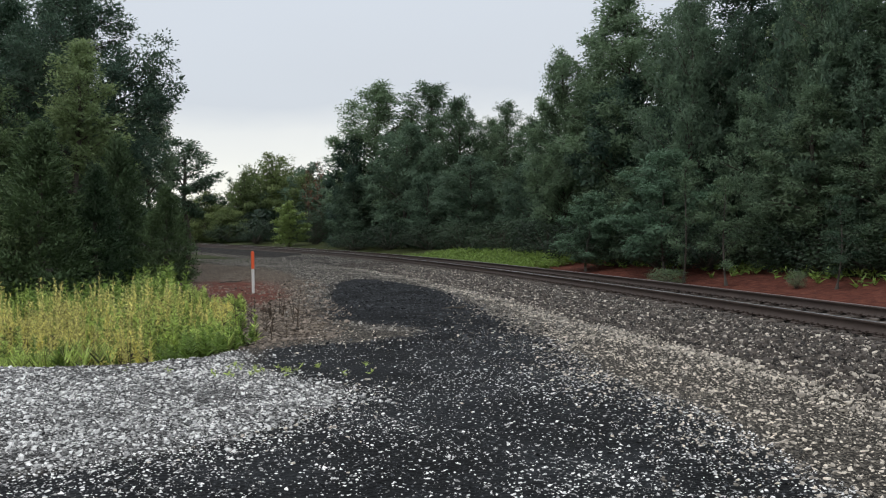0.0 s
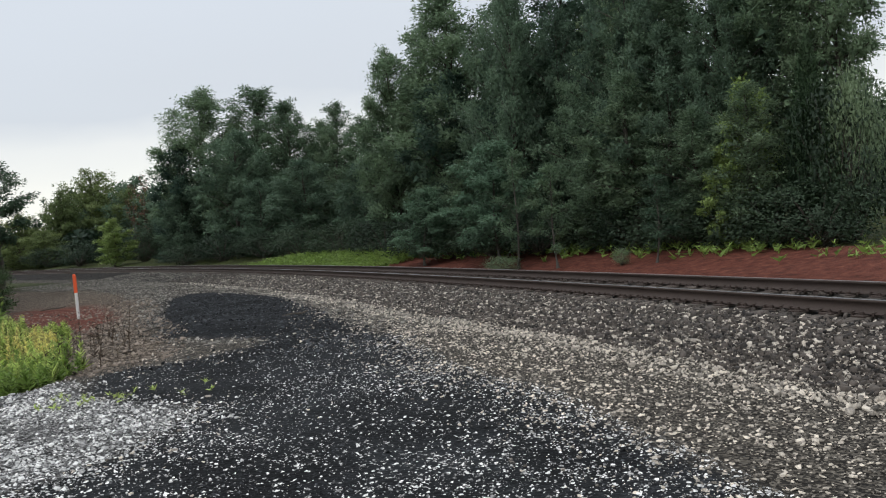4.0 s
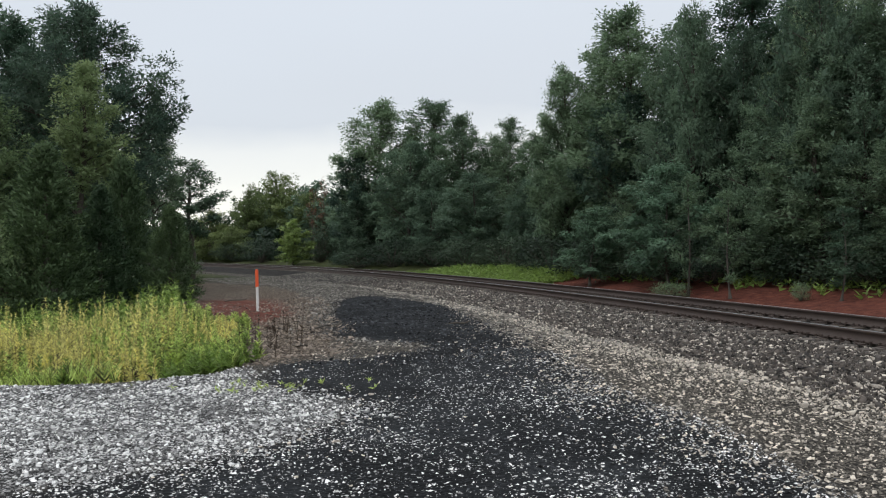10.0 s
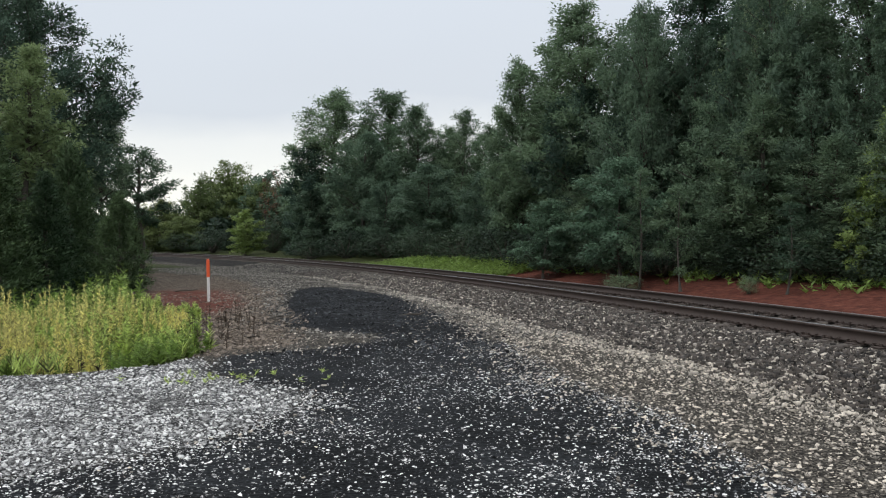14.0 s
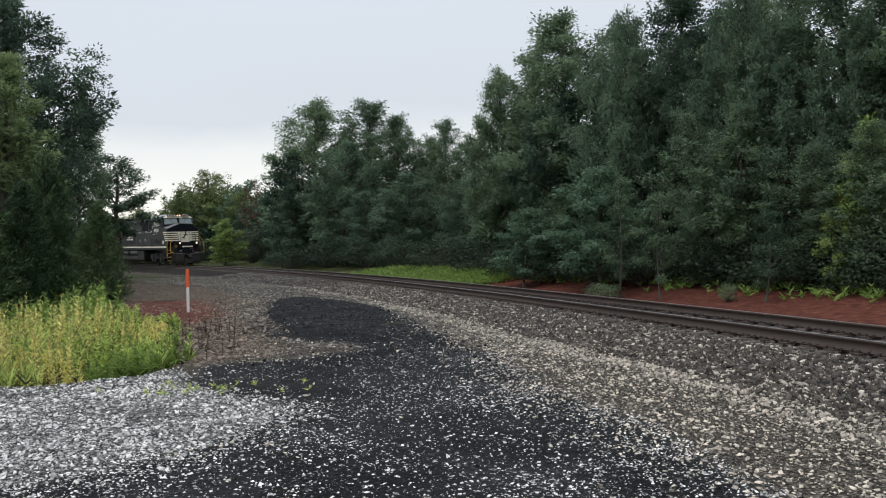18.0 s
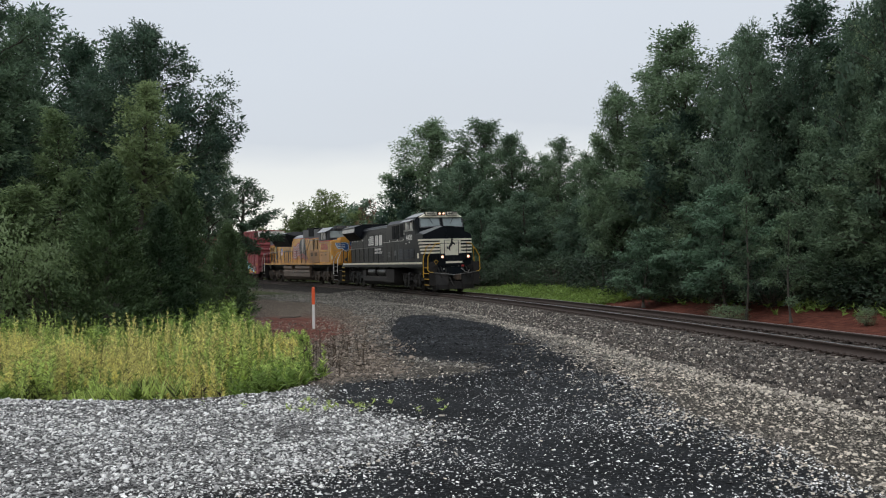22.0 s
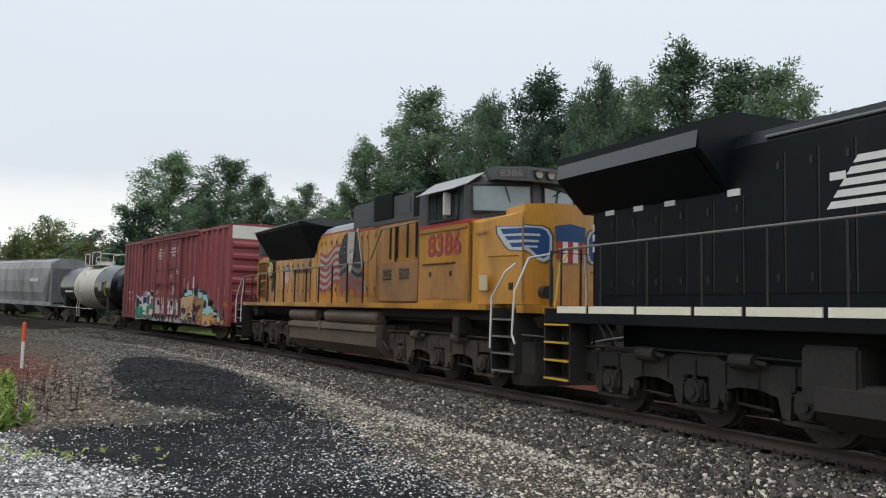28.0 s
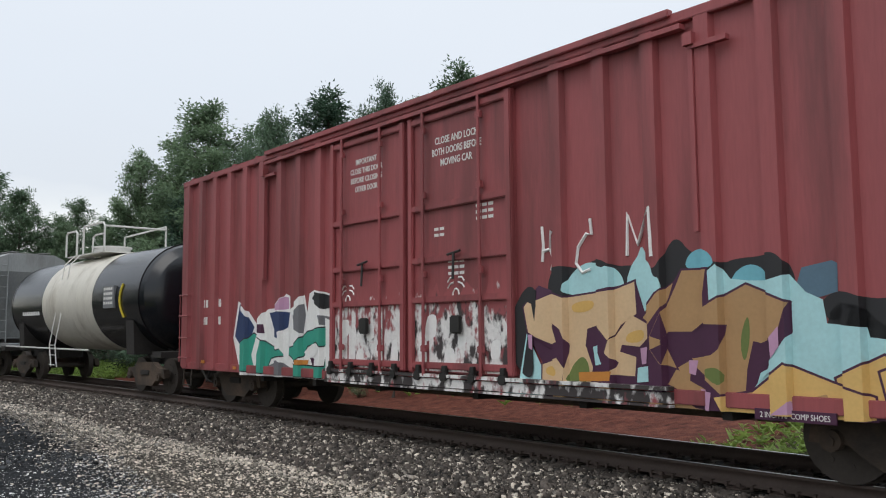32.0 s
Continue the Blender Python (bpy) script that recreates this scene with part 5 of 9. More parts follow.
# ---- leading locomotive, black ----
def black_locomotive():
    root = tagged(new("locomotive"), "black diesel freight locomotive with cream striped nose, headlights lit", "locomotive")
    body = NS_BLACK
    adds("underframe", body, root, B(-10.95, 8.62, -1.55, 1.55, 1.46, 1.62, 0.01), B(-10.6, 8.6, -1.53, 1.53, 1.62, 1.76, 0.01), B(-10, 9.6, -0.5, 0.5, 0.95, 1.46))
    x = -10.55
    k = 0
    while x < 8.45:
        e = min(x + (1.22 if k % 3 else 0.9), 8.5)
        add("sill_stripe", NS_WHITE, root, B(x, e, -1.556, -1.528, 1.635, 1.755))
        x, k = e + 0.09, k + 1
    # long hood with rounded shoulders
    hood = [(-0.95, 1.76), (-0.95, 4.05), (-0.80, 4.26), (-0.45, 4.33), (0.45, 4.33), (0.80, 4.26), (0.95, 4.05), (0.95, 1.76)]
    hd = add("long_hood", body, root, PR("x", hood, -10.3, 0.4))
    doors(hd, body, [-6.4 + 0.56 * i for i in range(13)], -0.95, 1.95, 3.85, gap=RAIL_BLACK)
    doors(hd, body, [-10.2 + 0.6 * i for i in range(7)], -0.95, 1.95, 3.35, gap=RAIL_BLACK)
    adds("hood_trim", NS_GREY, hd, TU([(-6.2, -0.93, 4.12), (0.2, -0.93, 4.12)], 0.022))
    # radiator with wings at the rear
    wing = [(-0.95, 3.45), (-1.52, 4.02), (-1.52, 4.42), (-0.9, 4.62), (0.9, 4.62), (1.52, 4.42), (1.52, 4.02), (0.95, 3.45)]
    rad = add("radiator", body, root, PR("x", wing, -10.62, -6.85))
    for sgn in (-1, 1):
        add("radiator_panel", NS_GLOSS, rad, SHEET([(-10.6, sgn * 1.545, 4.04), (-6.9, sgn * 1.545, 4.04), (-6.9, sgn * 1.49, 4.42), (-10.6, sgn * 1.49, 4.42)], 0.012))
        add("end_railing", RAIL_BLACK, root, TU([(-11.0, sgn * 1.40, 1.75), (-11.0, sgn * 1.40, 2.78), (-11.0, sgn * 0.75, 2.84), (-11.0, sgn * 0.75, 1.75)], 0.026, 8))
        add("handrail", RAIL_WHITE, root, TU([(-11.06, sgn * 0.62, 2.75), (-11.10, sgn * 0.55, 2.3), (-11.10, sgn * 0.55, 1.75)], 0.022, 8))
    for x in (-9.9, -9.1, -8.3, -6.9, -5.1):
        add("warning_label", LETTER_WHITE, hd, B(x, x + 0.24, -0.975, -0.95, 3.36, 3.46))
    for z in (2.74, 2.94, 3.12):
        add("warning_label", LETTER_WHITE, hd, B(-10.31, -10.26, -0.96, -0.86, z, z + 0.12))
    add("radiator_screen", SCREEN, rad, SHEET([(-10.55, -1.53, 4.0), (-7.0, -1.53, 4.0), (-7.0, -0.97, 3.44), (-10.55, -0.97, 3.44)], 0.008))
    add("exhaust_stack", GRIME_DARK, root, B(-1.0, 0.0, -0.4, 0.4, 4.30, 4.46, 0.02))
    # equipment cab behind the driver's cab: wide below, narrower above
    ec = add("equipment_cab", body, root, B(0.4, 4.95, -1.50, 1.50, 1.76, 3.02, 0.03), PR("x", [(-1.18, 3.0), (-1.18, 4.2), (-0.95, 4.42), (0.95, 4.42), (1.18, 4.2), (1.18, 3.0)], 0.4, 4.95))
    for a, b in ((0.5, 1.35), (1.4, 2.3), (2.35, 3.1)):
        add("panel", body, ec, B(a, b, -1.515, -1.49, 1.85, 2.95, 0.006))
    for x0, x1, z in ((0.5, 4.8, 3.06),):
        add("grab_rail", RAIL_WHITE, ec, TU([(x0, -1.53, z), (x1, -1.53, z + 0.02)], 0.012))
    for x0 in (0.42, 3.35, 3.8):
        add("panel_edge", NS_GREY, ec, B(x0, x0 + 0.012, -1.512, -1.50, 1.85, 2.95))
    for a in (1.5, 2.35):
        add("filter_screen", SCREEN, ec, B(a, a + 0.7, -1.20, -1.17, 3.25, 4.1, 0.01))
    add("filter_screen", SCREEN, ec, B(3.3, 4.6, -1.20, -1.17, 3.35, 4.15, 0.01))
    for x0, x1, z0, z1 in ((1.55, 2.05, 2.12, 2.45), (2.95, 3.4, 2.2, 2.52), (3.85, 4.75, 1.95, 2.60)):
        louvres(ec, x0, x1, -1.50, z0, z1, 7, NS_GREY if x1 < 3.6 else body)
    for x0 in (0.9, 2.6, 3.9):
        add("sign_plate", LETTER_WHITE, ec, B(x0, x0 + 0.09, -1.215, -1.185, 3.12, 3.21))
    # driver's cab
    prof = [(-1.5, 1.76), (-1.5, 4.18), (-1.40, 4.38), (-0.75, 4.66), (0.75, 4.66), (1.40, 4.38), (1.5, 4.18), (1.5, 1.76)]
    cab = add("cab", body, root, PR("x", prof, 4.95, 7.15), HULL([(7.15, -1.5, 1.76), (7.15, 1.5, 1.76), (7.62, -1.45, 3.3), (7.62, 1.45, 3.3), (7.62, -1.42, 3.75), (7.62, 1.42, 3.75), (7.42, -1.36, 4.36), (7.42, 1.36, 4.36), (7.15, -1.5, 4.18), (7.15, 1.5, 4.18), (7.15, -0.75, 4.66), (7.15, 0.75, 4.66), (7.4, -0.78, 4.62), (7.4, 0.78, 4.62)]))
    for sgn in (-1, 1):
        w = add("side_window", GLASS, cab, B(5.28, 6.85, *sorted((sgn * 1.497, sgn * 1.512)), 3.66, 4.22))
        for a in (5.28, 5.62, 6.16, 6.82):
            add("window_frame", RAIL_WHITE if a > 6.5 or a in (6.16,) else RAIL_BLACK, w, B(a - 0.02, a + 0.03, *sorted((sgn * 1.51, sgn * 1.535)), 3.63, 4.25))
        add("window_sill", RAIL_WHITE, w, B(5.25, 6.88, *sorted((sgn * 1.51, sgn * 1.54)), 3.62, 3.655))
        add("awning", UP_ROOF, cab, SHEET([(5.0, sgn * 1.50, 4.30), (7.05, sgn * 1.50, 4.30), (7.0, sgn * 1.78, 4.17), (5.05, sgn * 1.78, 4.17)], 0.02))
        add("mirror", RAIL_WHITE, cab, B(6.28, 6.42, *sorted((sgn * 1.62, sgn * 1.75)), 3.70, 4.15, 0.02))
        add("grab_iron", RAIL_WHITE, cab, B(5.05, 5.13, *sorted((sgn * 1.50, sgn * 1.53)), 3.42, 3.70))
    add("roof_band", NS_WHITE, cab, HULL([(7.44, -1.38, 4.37), (7.44, 1.38, 4.37), (7.60, -1.30, 4.35), (7.60, 1.30, 4.35), (7.56, -0.85, 4.64), (7.56, 0.85, 4.64), (7.40, -0.85, 4.66), (7.40, 0.85, 4.66)]))
    add("cab_roof", UP_ROOF, cab, SHEET([(5.0, -1.40, 4.40), (7.3, -1.40, 4.40), (7.3, -0.75, 4.68), (5.0, -0.75, 4.68)], 0.012))
    for y0, y1 in ((-1.30, -0.10), (0.10, 1.30)):
        s = 1 if y0 > 0 else -1
        outer, inner = s * 1.30, s * 0.12
        q = add("windscreen", GLASS_FRONT, cab, HULL([(7.635, outer, 3.80), (7.635, inner, 3.86), (7.48, outer * 0.97, 4.32), (7.48, inner, 4.32), (7.60, outer, 3.80), (7.60, inner, 3.86)]))
        add("wiper", RAIL_BLACK, q, TU([(7.55, s * 0.75, 4.34), (7.60, s * 0.62, 4.10), (7.62, s * 0.55, 3.98)], 0.014))
        add("windscreen_frame", NS_GREY, q, TU([(7.64, outer * 1.03, 3.77), (7.47, outer, 4.35), (7.47, inner * 0.8, 4.35), (7.645, inner * 0.8, 3.82), (7.64, outer * 1.03, 3.77)], 0.025))
    for y0, y1 in ((-1.02, -0.32), (0.32, 0.98)):
        nb = add("number_board", RAIL_BLACK, cab, HULL([(7.66, y0, 4.45), (7.66, y1, 4.45), (7.64, y0, 4.68), (7.64, y1, 4.68), (7.4, y0, 4.45), (7.4, y1, 4.45), (7.4, y0, 4.68), (7.4, y1, 4.68)]))
        add("board_face", BOARD, nb, HULL([(7.665, y0 + 0.04, 4.475), (7.665, y1 - 0.04, 4.475), (7.65, y0 + 0.04, 4.655), (7.65, y1 - 0.04, 4.655), (7.6, y0 + 0.04, 4.5), (7.6, y1 - 0.04, 4.6)]))
        writing("4400", 0.2, RAIL_BLACK, nb, on_front(7.672, (y0 + y1) / 2, 4.565), width=0.52, bold=0.006)
    hl = add("headlight", RAIL_BLACK, cab, B(7.4, 7.66, -0.26, 0.26, 4.46, 4.66, 0.03))
    for y in (-0.12, 0.12):
        lp = add("lamp", LAMP, hl, CY((7.66, y, 4.56), (7.675, y, 4.56), 0.075, 16))
        add("bulb", BULB, lp, CY((7.675, y, 4.56), (7.68, y, 4.56), 0.035, 12))
    writing("4400", 0.46, LETTER_WHITE, cab, on_side(6.0, -1.504, 3.22), width=1.15, bold=0.010)
    adds("maker_plate", LETTER_WHITE, cab, B(5.2, 5.55, -1.506, -1.495, 2.86, 2.89), B(5.95, 6.1, -1.506, -1.495, 2.92, 2.99))
    for x0 in (5.05, 6.05):
        louvres(cab, x0, x0 + 0.85, -1.50, 1.98, 2.55, 10, body)
    add("sign_plate", NS_WHITE, cab, B(7.45, 7.75, -1.506, -1.49, 1.98, 2.28))
    # nose: flat-fronted, with bevelled corners and a gabled top
    plan = [(7.15, -1.5), (8.5, -1.5), (8.56, -1.42), (8.56, 1.42), (8.5, 1.5), (7.15, 1.5)]
    nose = add("nose", body, root, HULL([(x, y, z) for x, y in plan for z in (1.76,)] + [(7.15, -1.5, 3.38), (7.15, 1.5, 3.38), (8.5, -1.5, 3.31), (8.5, 1.5, 3.31), (8.56, -1.42, 3.34), (8.56, 1.42, 3.34), (8.55, -0.25, 3.79), (8.55, 0.35, 3.79), (7.6, -0.4, 3.80), (7.6, 0.4, 3.80), (7.6, -1.42, 3.48), (7.6, 1.42, 3.48)]))
    # grey plates over the black nose top: its sky reflection put into colour
    for sgn in (-1, 1):
        add("nose_top", NS_GREY, nose, HULL([(7.20, sgn * 1.47, 3.40), (7.62, sgn * 1.40, 3.48), (8.51, sgn * 1.44, 3.335), (8.54, sgn * 0.28, 3.79), (7.64, sgn * 0.3, 3.80), (7.62, sgn * 1.40, 3.505), (8.51, sgn * 1.44, 3.350), (8.54, sgn * 0.28, 3.805), (7.64, sgn * 0.3, 3.83)]))
    for i in range(5):
        z1 = 3.07 - 0.185 * i
        xs = 7.62 + 0.12 * i
        for sgn in (-1, 1):
            pl = [(xs, sgn * 1.505), (8.502, sgn * 1.505), (8.566, sgn * 1.424), (8.566, sgn * (0.30 if sgn < 0 else 0.72))]
            add("nose_stripe", NS_WHITE, nose, ring_strip(pl if sgn < 0 else pl[::-1], z1 - 0.105, z1, 0))
    add("nose_panel", NS_WHITE, nose, B(8.54, 8.564, -0.50, 0.80, 2.21, 3.07))
    dr = add("nose_door", NS_WHITE, nose, B(8.56, 8.585, -0.20, 0.62, 2.0, 2.95, 0.006))
    add("door_frame", RAIL_BLACK, dr, TU([(8.59, -0.22, 1.8), (8.59, -0.22, 2.97), (8.59, 0.64, 2.97), (8.59, 0.64, 1.8)], 0.022))
    add("emblem", RAIL_BLACK, dr, PR("x", [(0.23, 3.10), (0.27, 3.08), (0.35, 3.00), (0.31, 2.97), (0.27, 2.95), (0.31, 2.87), (0.41, 2.80), (0.44, 2.73), (0.42, 2.67), (0.38, 2.71), (0.35, 2.76), (0.27, 2.73), (0.23, 2.67), (0.18, 2.61), (0.13, 2.55), (0.12, 2.47), (0.15, 2.40), (0.13, 2.34), (0.08, 2.40), (0.05, 2.47), (0.01, 2.44), (-0.06, 2.50), (-0.09, 2.59), (-0.05, 2.63), (-0.01, 2.55), (0.02, 2.52), (0.03, 2.61), (0.09, 2.69), (0.14, 2.77), (0.18, 2.87), (0.20, 2.99)], 8.586, 8.592), label="black leaping emblem")
    add("nose_light_housing", body, nose, B(8.44, 8.61, -0.10, 0.42, 3.10, 3.70, 0.02))
    for z in (2.62, 2.9):
        for y in (0.85, 1.1):
            add("grab_iron", RAIL_BLACK, nose, TU([(8.56, y, z), (8.63, y, z), (8.63, y + 0.12, z), (8.56, y + 0.12, z)], 0.012))
    add("grab_iron", RAIL_BLACK, nose, TU([(7.95, -1.51, 2.80), (7.95, -1.57, 2.80), (8.44, -1.57, 2.80), (8.44, -1.51, 2.80)], 0.014))
    # front platform, pilot, ditch lights
    add("front_platform", body, root, B(8.5, 9.50, -1.05, 1.05, 1.52, 1.75, 0.02))
    ac = add("anticlimber", body, root, B(8.62, 9.50, -1.0, 1.0, 1.75, 2.11, 0.02))
    adds("seam", RAIL_BLACK, ac, *[B(9.498, 9.506, y - 0.008, y + 0.008, 1.79, 2.08) for y in (-0.42, 0.0, 0.42)])
    add("platform_stripe", NS_WHITE, root, B(9.50, 9.512, -0.50, 0.50, 1.655, 1.765))
    for y in (-0.78, 0.78):
        d = add("ditch_light", body, root, CY((9.42, y, 2.0), (9.72, y, 2.02), 0.12, 18), B(9.40, 9.60, y - 0.13, y + 0.13, 1.86, 2.13, 0.02))
        lp = add("lamp", LAMP, d, CY((9.72, y, 2.02), (9.73, y, 2.02), 0.085, 18))
        add("bulb", BULB, lp, CY((9.73, y, 2.02), (9.736, y, 2.02), 0.045, 14))
    add("end_plate", body, root, B(9.0, 9.34, -1.30, 1.30, 0.98, 1.53, 0.02))
    # pilot: a curved plate on each side of the coupler, joined below it
    blade = [(9.05, 1.30), (9.32, 1.32), (9.46, 1.16), (9.56, 0.75), (9.60, 0.36)]
    for sgn in (-1, 1):
        add("pilot", PLOW, root, HULL([(x, sgn * y, 1.16) for x, y in blade] + [(9.05, sgn * 0.36, 1.16)] + [(x + 0.05 * (x > 9.1), sgn * y * 0.99, 0.45) for x, y in blade] + [(9.05, sgn * 0.36, 0.45)] + [(x + 0.02, sgn * y * 0.95, 0.19) for x, y in blade] + [(9.05, sgn * 0.36, 0.19)]))
        add("pilot_rib", GRIME_DARK, root, B(9.60, 9.645, *sorted((sgn * 0.36, sgn * 0.42)), 0.22, 1.14), B(9.48, 9.60, *sorted((sgn * 1.02, sgn * 1.06)), 0.24, 0.52))
    add("pilot_lip", PLOW, root, HULL([(x, y, z) for x in (9.05, 9.63) for y in (-0.38, 0.38) for z in (0.20, 0.62)]))
    for y0, z0 in ((-0.62, 1.30), (-0.12, 1.40)):
        add("sign_plate", LETTER_WHITE, root, B(9.35, 9.36, y0, y0 + 0.17, z0, z0 + 0.07))
    for y in (-1.12, 0.98):
        add("receptacle", GRIME_DARK, root, CY((9.30, y, 1.48), (9.50, y, 1.44), 0.13, 16), CY((9.50, y, 1.44), (9.53, y, 1.43), 0.15, 16))
    adds("hose", RAIL_BLACK, root, *[TU([(9.42, y, 1.50), (9.60, y + 0.04, 1.22), (9.62, y + 0.10, 0.98), (9.56, y + 0.22, 0.86), (9.54, y + 0.30, 0.98)], 0.026) for y in (-0.98, -0.80, -0.58, 0.52, 0.72)])
    add("brake_hose", STEEL, root, TU([(9.46, 0.28, 1.50), (9.62, 0.40, 1.34), (9.66, 0.58, 1.16), (9.62, 0.78, 1.12), (9.56, 0.88, 1.26)], 0.022))
    add("hose_cap", UP_RED, root, CY((9.40, 0.52, 1.50), (9.52, 0.52, 1.48), 0.075, 14))
    add("end_cable", RAIL_YELLOW, root, TU([(9.52, -1.10, 1.62), (9.56, -1.22, 1.76), (9.55, -1.10, 1.86), (9.52, -0.96, 1.78), (9.52, -1.06, 1.66)], 0.016, 8))
    add("uncoupling_lever", STEEL, root, TU([(9.56, -1.46, 1.16), (9.66, -0.5, 1.06), (9.74, -0.1, 1.0), (9.66, 0.5, 1.06), (9.56, 1.46, 1.16)], 0.016))
    for sgn in (-1, 1):
        steps(root, 8.65, 9.48, sgn, (0.45, 0.78, 1.10, 1.42), RAIL_YELLOW)
        steps(root, -11.0, -10.2, sgn, (0.45, 0.78, 1.10, 1.42), RAIL_YELLOW)
        add("handrail", RAIL_YELLOW, root, TU([(9.05, sgn * 1.25, 2.75), (8.92, sgn * 1.42, 2.62), (8.66, sgn * 1.56, 1.95), (8.66, sgn * 1.57, 0.85)], 0.024, 8))
        add("handrail", RAIL_YELLOW, root, TU([(9.46, sgn * 0.80, 2.78), (9.48, sgn * 1.08, 2.77), (9.48, sgn * 1.40, 2.32), (9.48, sgn * 1.56, 2.0), (9.48, sgn * 1.58, 1.28), (9.54, sgn * 1.48, 1.18), (9.58, sgn * 1.30, 1.15)], 0.024, 8))
        add("handrail", RAIL_GREY, root, TU([(-10.6, sgn * 1.50, 2.78), (0.3, sgn * 1.50, 2.82)], 0.02, 8))
        for x in np.arange(-10.5, 0.5, 1.22):
            add("handrail_post", RAIL_BLACK, root, TU([(x, sgn * 1.50, 1.74), (x, sgn * 1.50, 2.8)], 0.02))
    add("front_railing", RAIL_BLACK, root, TU([(9.46, -0.80, 2.10), (9.46, -0.80, 2.78), (9.46, 0.80, 2.78), (9.46, 0.80, 2.10)], 0.022))
    # lettering that is a mark of its owner: plain bars
    for i in range(5):
        add("side_mark", LETTER_WHITE, hd, SHEET([(-5.15 + 0.10 * i, -0.972, 3.0 + 0.135 * i), (-3.75, -0.972, 3.0 + 0.135 * i), (-3.65, -0.972, 3.09 + 0.135 * i), (-5.08 + 0.10 * i, -0.972, 3.09 + 0.135 * i)], 0.003))
    for x0, w_ in ((-3.30, 0.20), (-3.02, 0.42), (-2.36, 0.78)):
        add("side_mark", LETTER_WHITE, hd, PR("y", [(x0, 2.95), (x0 + w_ - 0.06, 2.95), (x0 + w_, 3.08), (x0 + w_ + 0.04, 3.66), (x0 + 0.10, 3.66), (x0 + 0.04, 3.56)], -0.976, -0.972))
    for z, n in ((2.60, 7), (2.38, 8)):
        for i in range(n):
            add("letter_bar", LETTER_WHITE, hd, B(-3.45 + 0.235 * i, -3.45 + 0.235 * i + 0.15, -0.976, -0.971, z, z + 0.15))
    # below the frame
    ft = add("fuel_tank", GRIME_DARK, root, PR("x", [(-1.30, 0.86), (-1.44, 0.80), (-1.47, 0.52), (-1.2, 0.28), (1.2, 0.28), (1.47, 0.52), (1.44, 0.80), (1.30, 0.86)], -4.95, 2.5), B(0.80, 2.6, -1.46, 1.46, 0.45, 1.36, 0.04), B(-5.2, -4.35, -1.42, 1.42, 0.55, 1.30, 0.04))
    for sgn in (-1, 1):
        for a, b in ((-3.70, -2.0), (-1.32, 0.62)):
            rs = add("air_reservoir", RESERVOIR, root, CY((a, sgn * 1.15, 1.14), (b, sgn * 1.15, 1.14), 0.30, 24), CY((a - 0.09, sgn * 1.15, 1.14), (a, sgn * 1.15, 1.14), 0.20, 24, 0.30), CY((b, sgn * 1.15, 1.14), (b + 0.09, sgn * 1.15, 1.14), 0.30, 24, 0.20))
            adds("strap", GRIME_DARK, rs, CY((a + 0.25, sgn * 1.15, 1.14), (a + 0.31, sgn * 1.15, 1.14), 0.307, 24), CY((b - 0.31, sgn * 1.15, 1.14), (b - 0.25, sgn * 1.15, 1.14), 0.307, 24))
    w = loco_truck(root, 6.35, 2.06, TRUCK_DARK) + loco_truck(root, -7.35, 2.06, TRUCK_DARK)
    coupler(root, 10.2, 1)
    coupler(root, -11.3, -1)
    TRAIN.append((root, 0.0, 7.1, w))


# ---- second locomotive, yellow ----
def wavy(x0, x1, z0, z1, amp, phase, y, n=22, lift=0.0):
    """A waving painted band on a side."""
    def make(bm):
        lo, hi = [], []
        for i in range(n + 1):
            f = i / n
            x = x0 + (x1 - x0) * f
            dz = amp * math.sin(2.2 * math.pi * f + phase) + lift * f
            lo.append(bm.verts.new((x, y, z0 + dz)))
            hi.append(bm.verts.new((x, y, z1 + dz)))
        for i in range(n):
            bm.faces.new((lo[i], lo[i + 1], hi[i + 1], hi[i]))
    return make


